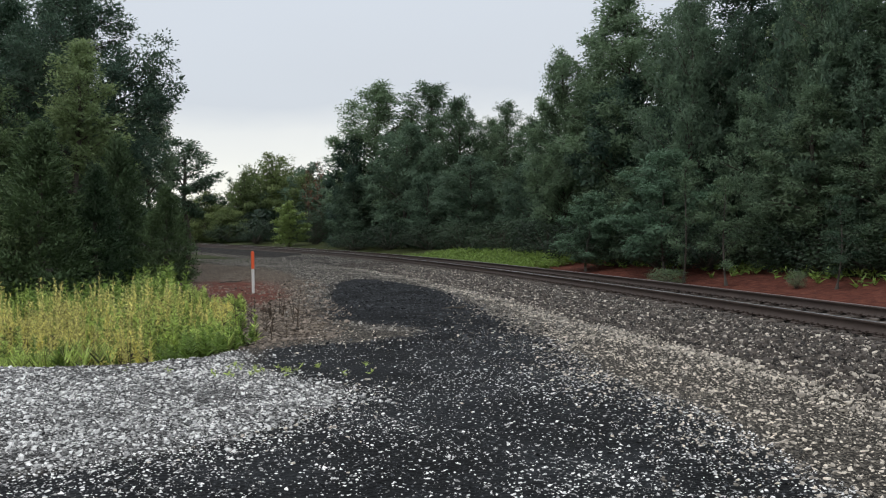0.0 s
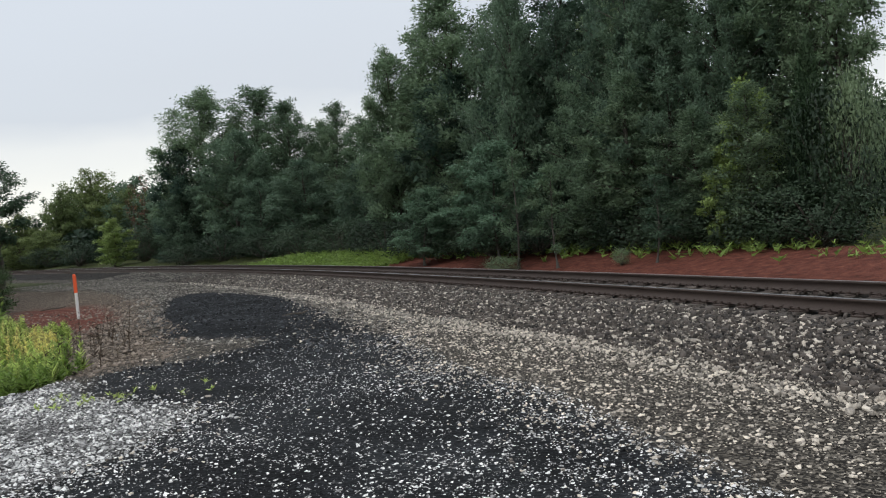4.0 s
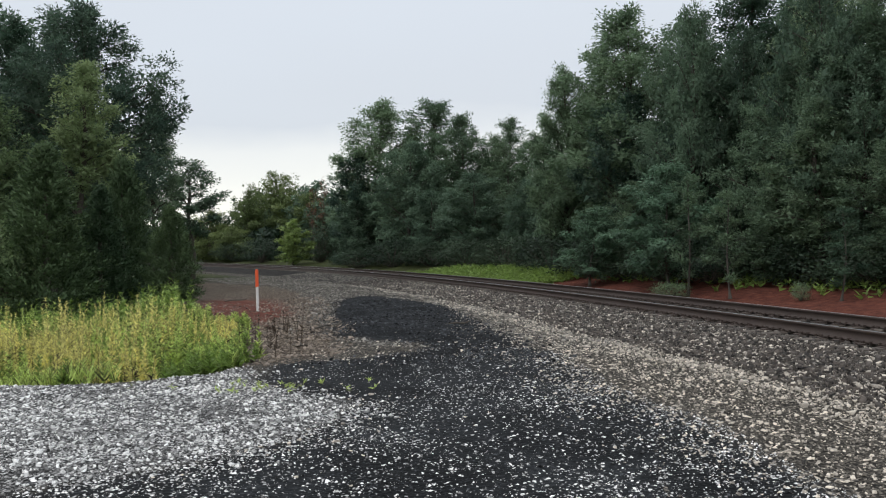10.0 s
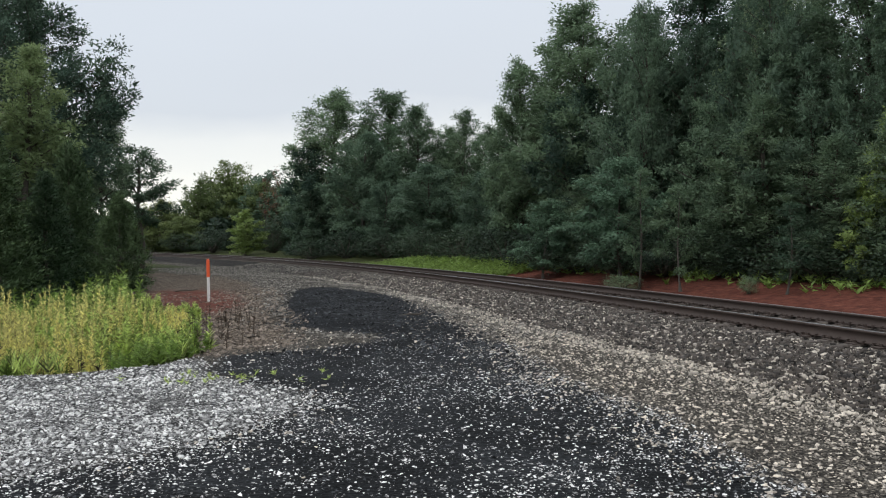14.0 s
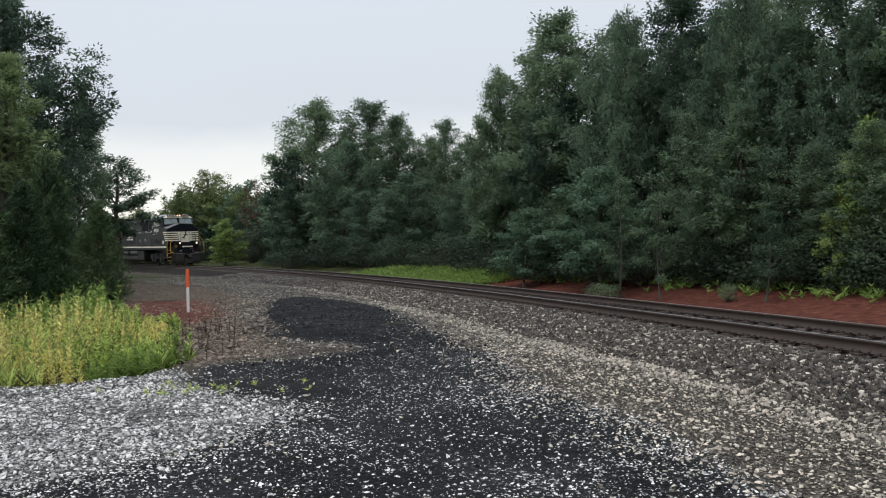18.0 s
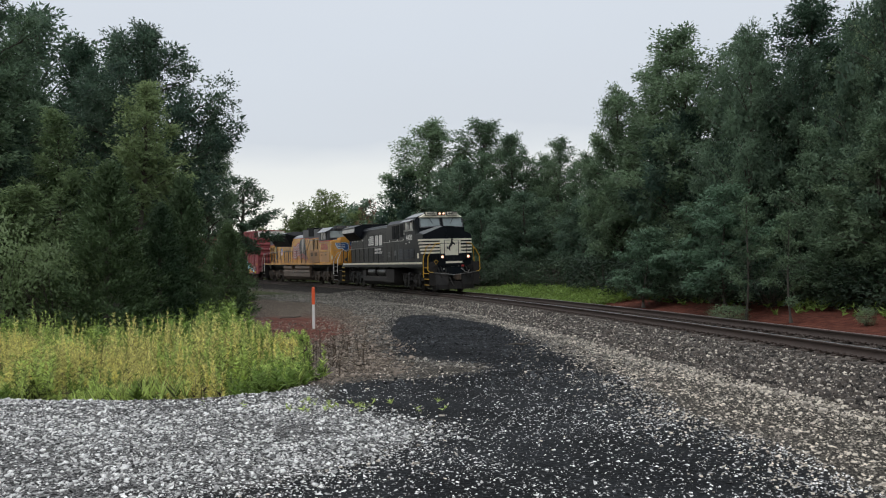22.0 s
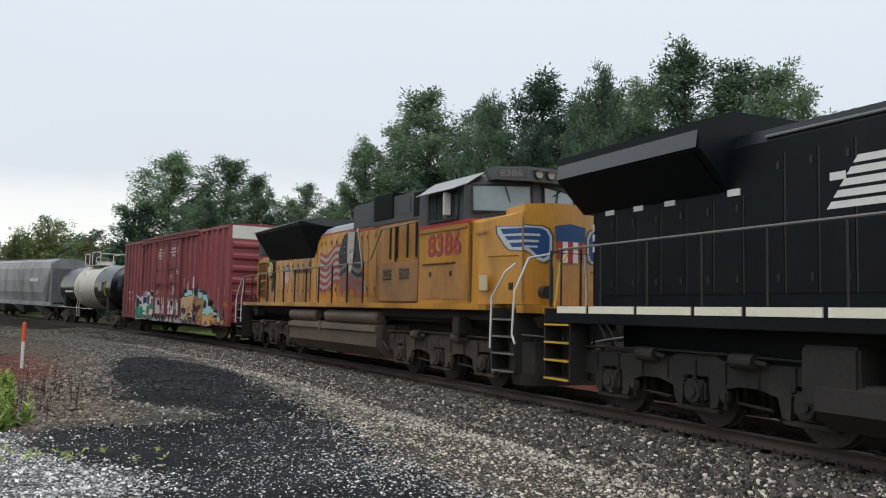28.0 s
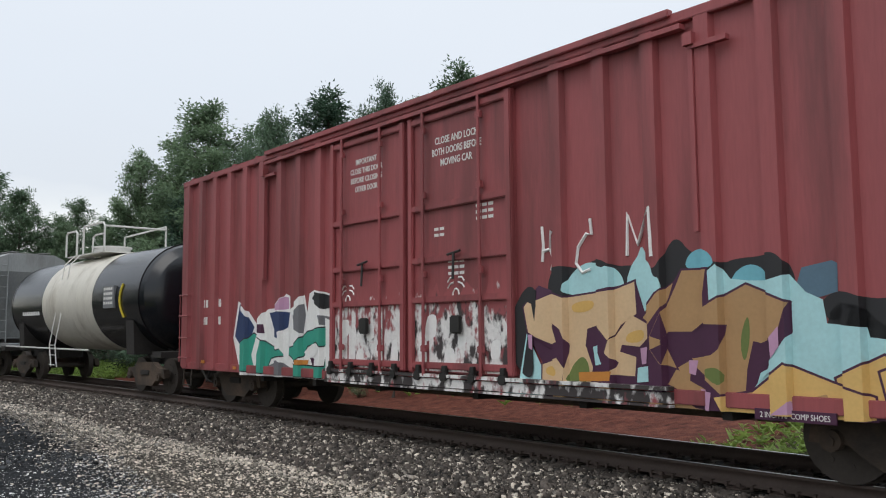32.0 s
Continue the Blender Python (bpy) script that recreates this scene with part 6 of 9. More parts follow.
def yellow_locomotive():
    root = tagged(new("locomotive"), "yellow and grey diesel freight locomotive with a flag mural, soiled", "locomotive")
    Y, G = UP_YELLOW, UP_GREY
    adds("underframe", GRIME_DARK, root, B(-10.6, 10.3, -1.0, 1.0, 1.35, 1.72), B(-9.6, 9.3, -1.22, 1.22, 1.45, 1.66), B(-9.8, 9.8, -0.5, 0.5, 0.9, 1.4))
    add("sill", UP_YELLOW, root, B(-9.6, 9.35, -1.545, 1.545, 1.665, 1.80, 0.008))
    adds("end_sill", UP_YELLOW, root, B(9.35, 10.75, -1.05, 1.05, 1.66, 1.79, 0.008), B(10.3, 10.72, -1.5, 1.5, 1.62, 1.78, 0.01))
    hood = [(-0.95, 1.80), (-0.95, 4.02), (-0.84, 4.22), (-0.55, 4.34), (0.55, 4.34), (0.84, 4.22), (0.95, 4.02), (0.95, 1.80)]
    hd = add("long_hood", Y, root, PR("x", hood[:2] + [(-0.95, 4.02), (0.95, 4.02)][1:] + hood[7:], -9.6, 6.07))
    add("hood_roof", UP_ROOF, hd, PR("x", [(-0.95, 4.02), (-0.84, 4.22), (-0.55, 4.34), (0.55, 4.34), (0.84, 4.22), (0.95, 4.02)], -9.6, 0.5))
    adds("hood_trim", UP_RED, hd, B(-2.6, 0.6, -0.958, -0.945, 4.02, 4.05), B(0.6, 6.07, -0.958, -0.945, 3.93, 3.99))
    doors(hd, Y, [-7.95, -7.2, -6.75, -6.25, -5.65, -5.1, -4.5, -3.95, -3.3], -0.95, 2.0, 3.28)
    doors(hd, Y, [-2.62, -2.1, -1.72, -1.2, -0.75, -0.2, 0.25, 0.8, 1.3, 1.75, 2.35, 2.95], -0.95, 2.0, 3.9)
    for x in (-8.15, -3.28, -2.65, 2.97):
        add("panel_gap", SEAM, hd, B(x - 0.02, x + 0.02, -0.962, -0.94, 1.85, 3.95))
    add("hood_end", Y, hd, B(-9.7, -9.60, -0.93, 0.93, 1.82, 3.6, 0.01))
    add("hood_end_top", G, hd, B(-9.66, -8.0, -0.965, 0.965, 3.62, 4.3, 0.01))
    louvres(hd, -9.5, -8.65, -0.965, 3.72, 4.2, 7, G)
    add("end_trim", UP_RED, hd, B(-9.66, -7.9, -0.972, -0.95, 3.56, 3.62))
    # rear grille and brake wheel
    gr = add("grille", SCREEN, hd, B(-9.52, -8.32, -0.975, -0.94, 2.02, 3.34))
    for i in range(10):
        add("grille_bar", UP_LOW, gr, B(-9.48 + 0.124 * i, -9.455 + 0.124 * i, -0.99, -0.97, 2.04, 3.32))
    for z in (2.30, 2.95):
        add("grille_bar", UP_LOW, gr, B(-9.50, -8.34, -0.995, -0.975, z, z + 0.035))
    add("grille_frame", Y, gr, TU([(-9.54, -0.99, 2.0), (-9.54, -0.99, 3.36), (-8.30, -0.99, 3.36), (-8.30, -0.99, 2.0), (-9.54, -0.99, 2.0)], 0.03, 4), B(-9.52, -8.32, -1.0, -0.975, 2.62, 2.68))
    bh = add("brake_housing", RAIL_BLACK, hd, PR("y", [(-7.98, 2.72), (-7.98, 3.30), (-7.86, 3.44), (-7.64, 3.50), (-7.42, 3.44), (-7.30, 3.30), (-7.30, 2.72)], -0.985, -0.955), HULL([(-7.78, -0.99, 2.22), (-7.44, -0.99, 2.22), (-7.34, -0.99, 2.70), (-7.56, -0.99, 2.70), (-7.78, -0.95, 2.22), (-7.44, -0.95, 2.22), (-7.34, -0.95, 2.70), (-7.56, -0.95, 2.70)]))
    bw = add("brake_wheel", WHEEL_CREAM, hd, TU([(-7.64 + 0.26 * math.cos(q), -1.05, 3.06 + 0.26 * math.sin(q)) for q in np.linspace(0, 2 * math.pi, 25)], 0.026))
    add("wheel_hub", WHEEL_CREAM, bw, CY((-7.64, -1.07, 3.06), (-7.64, -0.98, 3.06), 0.10, 20))
    adds("spoke", WHEEL_CREAM, bw, *[HULL([(-7.64 + r_ * math.cos(q + e), y_, 3.06 + r_ * math.sin(q + e)) for r_, e in ((0.05, 0.5), (0.05, -0.5), (0.26, 0.14), (0.26, -0.14)) for y_ in (-1.062, -1.045)]) for q in np.arange(0.3, 6.28, 0.785)])
    adds("ratchet_plate", STEEL, bh, *[B(-7.70, -7.52, -0.997, -0.988, 2.28 + 0.07 * k, 2.32 + 0.07 * k) for k in range(5)])
    # radiator: flared, with slanting dark screens
    top = [(-8.40, -1.48, 4.52), (-8.40, 1.48, 4.52), (-3.05, -1.48, 4.56), (-3.05, 1.48, 4.56), (-8.4, -0.7, 4.70), (-8.4, 0.7, 4.70), (-3.2, -0.7, 4.72), (-3.2, 0.7, 4.72), (-8.40, -1.48, 4.40), (-8.40, 1.48, 4.40), (-3.05, -1.48, 4.42), (-3.05, 1.48, 4.42), (-7.9, -0.96, 3.40), (-7.9, 0.96, 3.40), (-2.95, -0.96, 3.32), (-2.95, 0.96, 3.32), (-1.95, -0.90, 4.32), (-1.95, 0.90, 4.32), (-9.40, -0.9, 4.35), (-9.40, 0.9, 4.35)]
    rad = add("radiator", SCREEN, root, HULL(top))
    add("radiator_edge", UP_ROOF, rad, HULL([(x, y_, z) for x, z in ((-8.40, 4.52), (-3.12, 4.56)) for y_, dz in ((-1.50, -0.02), (-1.48, 0), (-1.46, 0.03), (-1.2, 0.075)) for z in (z + dz,)]))
    # boxes on the hood
    add("brake_grid_box", G, root, B(0.55, 2.02, -0.98, 0.98, 4.02, 4.73, 0.02))
    add("intake_box", G, root, B(2.05, 6.07, -1.0, 1.0, 3.98, 4.72, 0.02))
    add("intake_screen", SCREEN, root, B(2.2, 3.5, -1.03, -0.98, 4.12, 4.80, 0.02), B(2.2, 3.5, -1.0, 1.0, 4.70, 4.84, 0.02))
    add("hatch", G, root, B(4.0, 4.55, -1.015, -0.99, 4.18, 4.62, 0.008))
    add("hatch", SCREEN, root, B(4.75, 5.45, -1.012, -0.99, 4.05, 4.68, 0.008))
    hn = add("horn", RAIL_BLACK, root, B(-0.42, 0.10, -0.36, -0.16, 4.56, 4.70, 0.03), TU([(-0.2, -0.25, 4.3), (-0.2, -0.25, 4.6)], 0.07))
    for dx, dy, z, d, ln in ((-0.25, -0.40, 4.68, -1, 0.40), (-0.15, -0.18, 4.64, -1, 0.26), (-0.25, -0.28, 4.82, 1, 0.28), (-0.15, -0.42, 4.70, 1, 0.48), (-0.15, -0.10, 4.72, 1, 0.36)):
        add("trumpet", RAIL_BLACK, hn, CY((dx, dy, z), (dx + d * ln * 0.7, dy, z), 0.04, 12, 0.055), CY((dx + d * ln * 0.7, dy, z), (dx + d * ln, dy, z), 0.055, 14, 0.15))
    # equipment between hood and cab
    inv = add("inverter_cabinet", Y, root, B(3.0, 6.07, -1.16, 1.16, 1.80, 3.93, 0.02))
    for x in (3.72, 4.15, 4.78, 5.3):
        add("hinge_bar", RAIL_BLACK, inv, B(x - 0.035, x + 0.035, -1.20, -1.15, 2.98, 3.85, 0.01))
    low = add("blower_cabinet", UP_SOILED, root, B(3.45, 6.05, -1.46, 1.46, 1.82, 2.86, 0.04), HULL([(2.95, -1.15, 1.82), (3.47, -1.46, 1.82), (3.47, -1.46, 2.5), (2.95, -1.15, 2.5), (3.47, -1.15, 1.82), (3.47, -1.15, 2.86), (3.47, -1.42, 2.84)]))
    low.matrix_basis = pose(0.18, 0, 0)
    for x0, x1 in ((3.75, 4.25), (4.75, 5.3)):
        louvres(low, x0, x0 + 0.24, -1.462, 2.42, 2.72, 3, SEAM)
        louvres(low, x1 - 0.24, x1, -1.462, 2.42, 2.72, 3, SEAM)
    for z in (2.08, 2.42):
        add("slot", SEAM, low, HULL([(3.05, -1.24, z), (3.35, -1.40, z), (3.05, -1.24, z + 0.07), (3.35, -1.40, z + 0.07), (3.05, -1.2, z), (3.35, -1.36, z + 0.07)]))
    # cab
    prof = [(-1.5, 1.80), (-1.5, 3.62), (1.5, 3.62), (1.5, 1.80)]
    cab = add("cab", Y, root, PR("x", prof, 5.72, 8.35))
    up = add("cab_top", G, cab, PR("x", [(-1.5, 3.66), (-1.5, 4.42), (-1.1, 4.70), (1.1, 4.70), (1.5, 4.42), (1.5, 3.66)], 5.72, 7.92), HULL([(7.92, s * y, z) for s in (-1, 1) for y, z in ((1.5, 3.66), (1.5, 4.42), (1.1, 4.70))] + [(8.66, -0.1, 3.66), (8.66, 0.1, 3.66), (8.54, -0.1, 4.5), (8.54, 0.1, 4.5), (8.35, -0.5, 4.70), (8.35, 0.5, 4.70)]))
    adds("cab_roof", UP_ROOF, cab, *[SHEET([(5.74, s * 1.5, 4.43), (8.0, s * 1.5, 4.43), (8.15, s * 1.1, 4.715), (5.74, s * 1.1, 4.715)], 0.012) for s in (-1, 1)])
    add("cab_trim", UP_RED, cab, B(5.73, 8.3, -1.508, 1.508, 3.58, 3.66))
    for sgn in (-1, 1):
        w = add("side_window", GLASS, up, B(6.25, 7.72, *sorted((sgn * 1.497, sgn * 1.512)), 3.74, 4.34))
        for a, m_ in ((6.25, RAIL_BLACK), (6.62, RAIL_BLACK), (7.02, STEEL), (7.12, STEEL), (7.45, RAIL_BLACK), (7.70, RAIL_BLACK)):
            add("window_frame", m_, w, B(a - 0.02, a + 0.02, *sorted((sgn * 1.51, sgn * 1.53)), 3.72, 4.36))
        add("window_sill", RAIL_BLACK, w, B(6.2, 7.7, *sorted((sgn * 1.51, sgn * 1.55)), 3.68, 3.735))
        add("awning", UP_ROOF, up, SHEET([(6.0, sgn * 1.48, 4.47), (7.95, sgn * 1.48, 4.47), (7.9, sgn * 1.80, 4.33), (6.1, sgn * 1.80, 4.33)], 0.02))
        add("wind_deflector", RAIL_WHITE, up, B(7.36, 7.44, *sorted((sgn * 1.56, sgn * 1.74)), 3.78, 4.30, 0.015))
        s = sgn
        a, b = (8.10, s * 1.36), (8.60, s * 0.20)
        q = add("windscreen", GLASS_FRONT, up, HULL([(x + dx, y, z) for (x, y), z, dx in ((a, 3.86, 0), (b, 3.86, 0.03), (a, 4.40, -0.03), (b, 4.42, -0.02), (a, 3.86, -0.1), (b, 4.42, -0.12))]))
        add("windscreen_frame", RAIL_BLACK, q, TU([(a[0] + 0.01, a[1] * 1.02, 3.83), (a[0] - 0.02, a[1] * 1.02, 4.43), (b[0] - 0.01, b[1] * 0.8, 4.45), (b[0] + 0.04, b[1] * 0.8, 3.83), (a[0] + 0.01, a[1] * 1.02, 3.83)], 0.025))
        add("wiper", RAIL_BLACK, q, TU([(8.36, s * 0.72, 4.46), (8.42, s * 0.66, 4.2), (8.44, s * 0.62, 4.05)], 0.014))
    nb = add("number_box", G, up, HULL([(8.05, -1.02, 4.55), (8.05, 1.02, 4.55), (8.05, -1.0, 4.83), (8.05, 1.0, 4.83), (8.42, -1.0, 4.54), (8.42, 1.0, 4.54), (8.40, -0.98, 4.83), (8.40, 0.98, 4.83), (8.86, -0.42, 4.50), (8.86, 0.42, 4.50), (8.82, -0.40, 4.82), (8.82, 0.40, 4.82)]))
    for s in (-1, 1):
        face = Matrix.Translation((8.626, s * 0.715, 4.67)) @ Euler((radians(88), 0, radians(90 + s * 37.5))).to_matrix().to_4x4()
        bd = add("number_board", UP_GREY, nb, B(-0.33, 0.33, -0.105, 0.105, -0.01, 0.012, 0.008))
        bd.matrix_basis = face
        writing("8386", 0.2, MURAL_PALE, nb, face @ pose(0, 0, 0.016), width=0.50, bold=0.004)
        lp = add("lamp_housing", RAIL_BLACK, nb, CY((8.80, s * 0.16, 4.66), (8.90, s * 0.16, 4.66), 0.115, 16))
        add("lamp", LAMP_OFF, lp, CY((8.90, s * 0.16, 4.66), (8.91, s * 0.16, 4.66), 0.09, 14))
        add("lamp_hood", UP_ROOF, lp, SHEET([(8.84, s * 0.16 - 0.13, 4.77), (8.84, s * 0.16 + 0.13, 4.77), (8.99, s * 0.16 + 0.11, 4.74), (8.99, s * 0.16 - 0.11, 4.74)], 0.01))
    add("antenna_loop", RAIL_BLACK, up, TU([(8.72, 0.36, 4.62), (8.92, 0.42, 4.72), (9.0, 0.42, 4.55), (8.96, 0.40, 4.34), (8.70, 0.34, 4.22)], 0.014))
    writing("8386", 0.70, UP_GREY, cab, on_side(7.03, -1.503, 3.12), width=1.64, bold=0.022)
    writing("8386", 0.70, UP_RED, cab, on_side(7.03, -1.509, 3.12), width=1.58, bold=0.006)
    add("cab_panel", UP_LOW, cab, B(5.85, 8.1, -1.512, -1.49, 1.90, 2.68, 0.008))
    add("cab_rail", UP_SOILED, cab, B(5.80, 8.1, -1.53, -1.49, 3.46, 3.52))
    adds("panel_hinge", SEAM, cab, *[B(x, x + 0.08, -1.53, -1.51, 2.42, 2.53) for x in (6.35, 7.35)], B(6.0, 7.6, -1.535, -1.51, 2.70, 2.73))
    adds("cab_gap", SEAM, cab, B(5.70, 5.735, -1.506, -1.495, 1.82, 3.6), B(8.28, 8.30, -1.506, -1.495, 1.82, 3.3))
    add("sign_plate", MURAL_PALE_CREAM, cab, B(8.65, 8.98, -1.512, -1.49, 2.08, 2.40))
    add("grab_iron", UP_SOILED, cab, B(8.52, 8.92, -1.53, -1.50, 3.28, 3.33))
    # nose
    plan = [(8.3, -1.5), (8.75, -1.5), (9.80, -1.06), (9.96, -0.42), (9.96, 0.42), (9.80, 1.06), (8.75, 1.5), (8.3, 1.5)]
    nose = add("nose", Y, root, HULL([(x, y, 1.80) for x, y in plan] + [(8.3, s * 1.5, 3.60) for s in (-1, 1)] + [(8.75, s * 1.5, 3.52) for s in (-1, 1)] + [(9.78, s * 1.06, 3.70) for s in (-1, 1)] + [(9.94, s * 0.42, 3.76) for s in (-1, 1)] + [(8.95, s * 1.0, 3.66) for s in (-1, 1)]))
    add("nose_top", Y, nose, HULL([(9.30, s * y, z) for s in (-1, 1) for y, z in ((1.18, 3.6), (1.15, 3.80))] + [(9.765, s * y, z) for s in (-1, 1) for y, z in ((1.04, 3.6), (1.0, 3.88))] + [(9.925, s * 0.41, z) for s in (-1, 1) for z in (3.6, 3.92)]))
    add("whip_antenna", RAIL_BLACK, nose, CY((9.86, 0.95, 3.6), (9.86, 0.95, 4.0), 0.018, 8))
    add("nose_deck", UP_ROOF, nose, SHEET([(8.45, -1.25, 3.66), (9.25, -1.0, 3.672), (9.25, 1.0, 3.672), (8.45, 1.25, 3.66)], 0.01))
    add("sand_filler", RAIL_BLACK, nose, CY((8.95, -0.95, 3.62), (8.95, -0.95, 3.80), 0.10, 14))
    add("grab_iron", RAIL_BLACK, nose, TU([(8.8, -1.36, 3.56), (8.8, -1.36, 3.68), (9.25, -1.20, 3.70), (9.25, -1.20, 3.58)], 0.014))

    cab.matrix_basis, nose.matrix_basis = pose(0.37, 0, 0), pose(0.22, 0, 0)

    # winged mark of the owner on the nose, as plain shapes: dark rim, pale wing, blue feathers
    def on_nose(mat, name, pts, off, sgn):
        """A thin flat patch on the nose: f runs along the tapering side (0 to 1), then over the corner panel (1 to 1.6)."""
        side = max(f for f, _ in pts) <= 1
        nx, ny = (0.386, 0.922) if side else (0.970, 0.243)

        def at(f, z):
            x, y = (8.75 + 1.05 * f, 1.5 - 0.44 * f) if side else (9.80 + 0.16 * (f - 1) / 0.6, 1.06 - 0.64 * (f - 1) / 0.6)
            return (x + nx * off, sgn * (y + ny * off), z)
        bm = bmesh.new()
        bm.faces.new([bm.verts.new(at(f, z)) for f, z in (pts if sgn < 0 else pts[::-1])])
        part(name, bm, mat, nose)

    wing_a = [(0.42, 3.42), (0.43, 3.27), (0.52, 3.15), (0.60, 3.02), (0.70, 2.93), (1.0, 2.90), (1.0, 3.40)]
    wing_b = [(1.0, 3.42), (1.0, 2.93), (1.08, 2.90), (1.18, 2.82), (1.28, 2.72), (1.42, 2.68), (1.54, 2.76), (1.57, 2.9), (1.57, 3.22), (1.50, 3.36), (1.36, 3.42)]
    blue_b = [(1.0, 3.38), (1.0, 3.00), (1.10, 2.97), (1.20, 2.89), (1.30, 2.79), (1.41, 2.75), (1.49, 2.82), (1.52, 2.95), (1.52, 3.20), (1.46, 3.32), (1.34, 3.38)]
    for sgn in (-1, 1):
        for mat, name, grow, off in ((UP_GREY, "wing_rim", 1.07, 0.004), (MURAL_PALE_BLUE, "wing", 1.0, 0.007)):
            for pts in (wing_a, wing_b):
                cf, cz = (1.0, 3.16) if pts is wing_a else (1.0, 3.06)
                on_nose(mat, name, [(cf + (f - cf) * grow if f != 1.0 else f, cz + (z - cz) * grow) for f, z in pts], off, sgn)
        for f0, z0, z1 in ((0.50, 3.26, 3.37), (0.60, 3.13, 3.21), (0.70, 2.98, 3.07)):
            on_nose(UP_BLUE, "feather", [(f0, z1), (f0 + 0.06, z0), (1.0, z0), (1.0, z1)], 0.010, sgn)
        on_nose(UP_BLUE, "wing_body", blue_b, 0.010, sgn)
        for f1, z0, z1 in ((1.33, 3.21, 3.26), (1.30, 3.08, 3.13), (1.28, 2.97, 3.01)):
            on_nose(MURAL_PALE_BLUE, "feather", [(1.0, z1), (1.0, z0), (f1, z0), (f1, z1)], 0.013, sgn)
    add("nose_shield", UP_BLUE, nose, PR("x", [(-0.36, 3.12), (-0.38, 3.44), (0, 3.50), (0.38, 3.44), (0.36, 3.12)], 9.97, 9.985))
    for k in range(5):
        add("nose_shield_stripe", (UP_RED, LETTER_WHITE)[k % 2], nose, B(9.97, 9.985, -0.33 + 0.132 * k, -0.33 + 0.132 * (k + 1), 2.68 + (0.08 if k in (0, 4) else 0), 3.12))
    for sgn in (-1, 1):
        add("nose_hinge", UP_SOILED, nose, CY((9.81, sgn * 1.065, 1.86), (9.79, sgn * 1.065, 3.60), 0.022, 8))
    adds("nose_gap", SEAM, nose, B(9.955, 9.968, -0.44, -0.42, 1.85, 2.6), B(9.955, 9.968, 0.42, 0.44, 1.85, 2.6))
    add("nose_badge", UP_RED, nose, HULL([(9.895, -0.60, 3.70), (9.925, -0.44, 3.70), (9.895, -0.60, 3.57), (9.925, -0.44, 3.57), (9.84, -0.60, 3.70), (9.84, -0.44, 3.57)]))
    add("grab_iron", UP_SOILED, nose, TU([(9.05, -1.37, 2.80), (9.08, -1.46, 2.80), (9.70, -1.18, 2.80), (9.68, -1.10, 2.80)], 0.016))
    add("nose_hatch", SEAM, nose, HULL([(9.50, -1.215, 2.10), (9.58, -1.18, 2.10), (9.50, -1.215, 2.24), (9.58, -1.18, 2.24), (9.5, -1.17, 2.1), (9.58, -1.13, 2.24)]))
    for z in (3.2, 3.0, 2.75, 2.5):
        add("grab_iron", RAIL_BLACK, nose, TU([(9.97, 0.55, z), (10.04, 0.55, z), (10.02, 0.95, z), (9.9, 0.95, z)], 0.014))
    adds("ditch_light", RAIL_BLACK, root, CY((10.3, -0.75, 2.05), (10.47, -0.75, 2.05), 0.13, 16), CY((10.3, 0.75, 2.05), (10.47, 0.75, 2.05), 0.13, 16))
    adds("pilot", PLOW, root, HULL([(x, y * k, z) for z, k in ((1.05, 1.0), (0.45, 0.99), (0.2, 0.93)) for x, y in [(10.10, -1.40), (10.42, -1.42), (10.62, -1.14), (10.74, -0.6), (10.78, 0), (10.74, 0.6), (10.62, 1.14), (10.42, 1.42), (10.10, 1.4)]]), HULL([(-10.65, -1.45, 1.5), (-10.65, 1.45, 1.5), (-10.95, -1.3, 0.9), (-10.95, 1.3, 0.9), (-10.8, -1.3, 0.3), (-10.8, 1.3, 0.3), (-10.5, -1.3, 0.3), (-10.5, 1.3, 0.3)]))
    for sgn in (-1, 1):
        steps(root, 9.62, 10.44, sgn, (0.45, 0.80, 1.14, 1.48), STEEL)
        steps(root, -10.55, -9.72, sgn, (0.42, 0.80, 1.14, 1.48), STEEL)
        add("handrail", RAIL_WHITE, root, TU([(10.12, sgn * 1.30, 2.62), (9.97, sgn * 1.45, 2.45), (9.63, sgn * 1.56, 1.92), (9.61, sgn * 1.57, 0.9)], 0.024, 8))
        add("handrail", RAIL_WHITE, root, TU([(10.55, sgn * 0.75, 2.82), (10.52, sgn * 1.25, 2.72), (10.43, sgn * 1.52, 2.05), (10.43, sgn * 1.57, 1.2), (10.54, sgn * 1.57, 1.02)], 0.024, 8))
        add("handrail", RAIL_WHITE, root, TU([(-10.0, sgn * 1.5, 2.78), (-10.4, sgn * 1.55, 2.3), (-10.62, sgn * 1.57, 1.9), (-10.62, sgn * 1.57, 0.95)], 0.024, 8))
        add("handrail", RAIL_WHITE, root, TU([(-9.72, sgn * 1.5, 2.82), (-9.72, sgn * 1.55, 2.2), (-9.80, sgn * 1.57, 1.95), (-9.80, sgn * 1.57, 1.0)], 0.024, 8))
        add("handrail", RAIL_GREY, root, TU([(-10.0, sgn * 1.5, 2.80), (-4.5, sgn * 1.5, 2.90), (2.85, sgn * 1.5, 2.92), (3.15, sgn * 1.5, 2.98), (3.85, sgn * 1.5, 3.74), (6.0, sgn * 1.5, 3.80)], 0.020, 8))
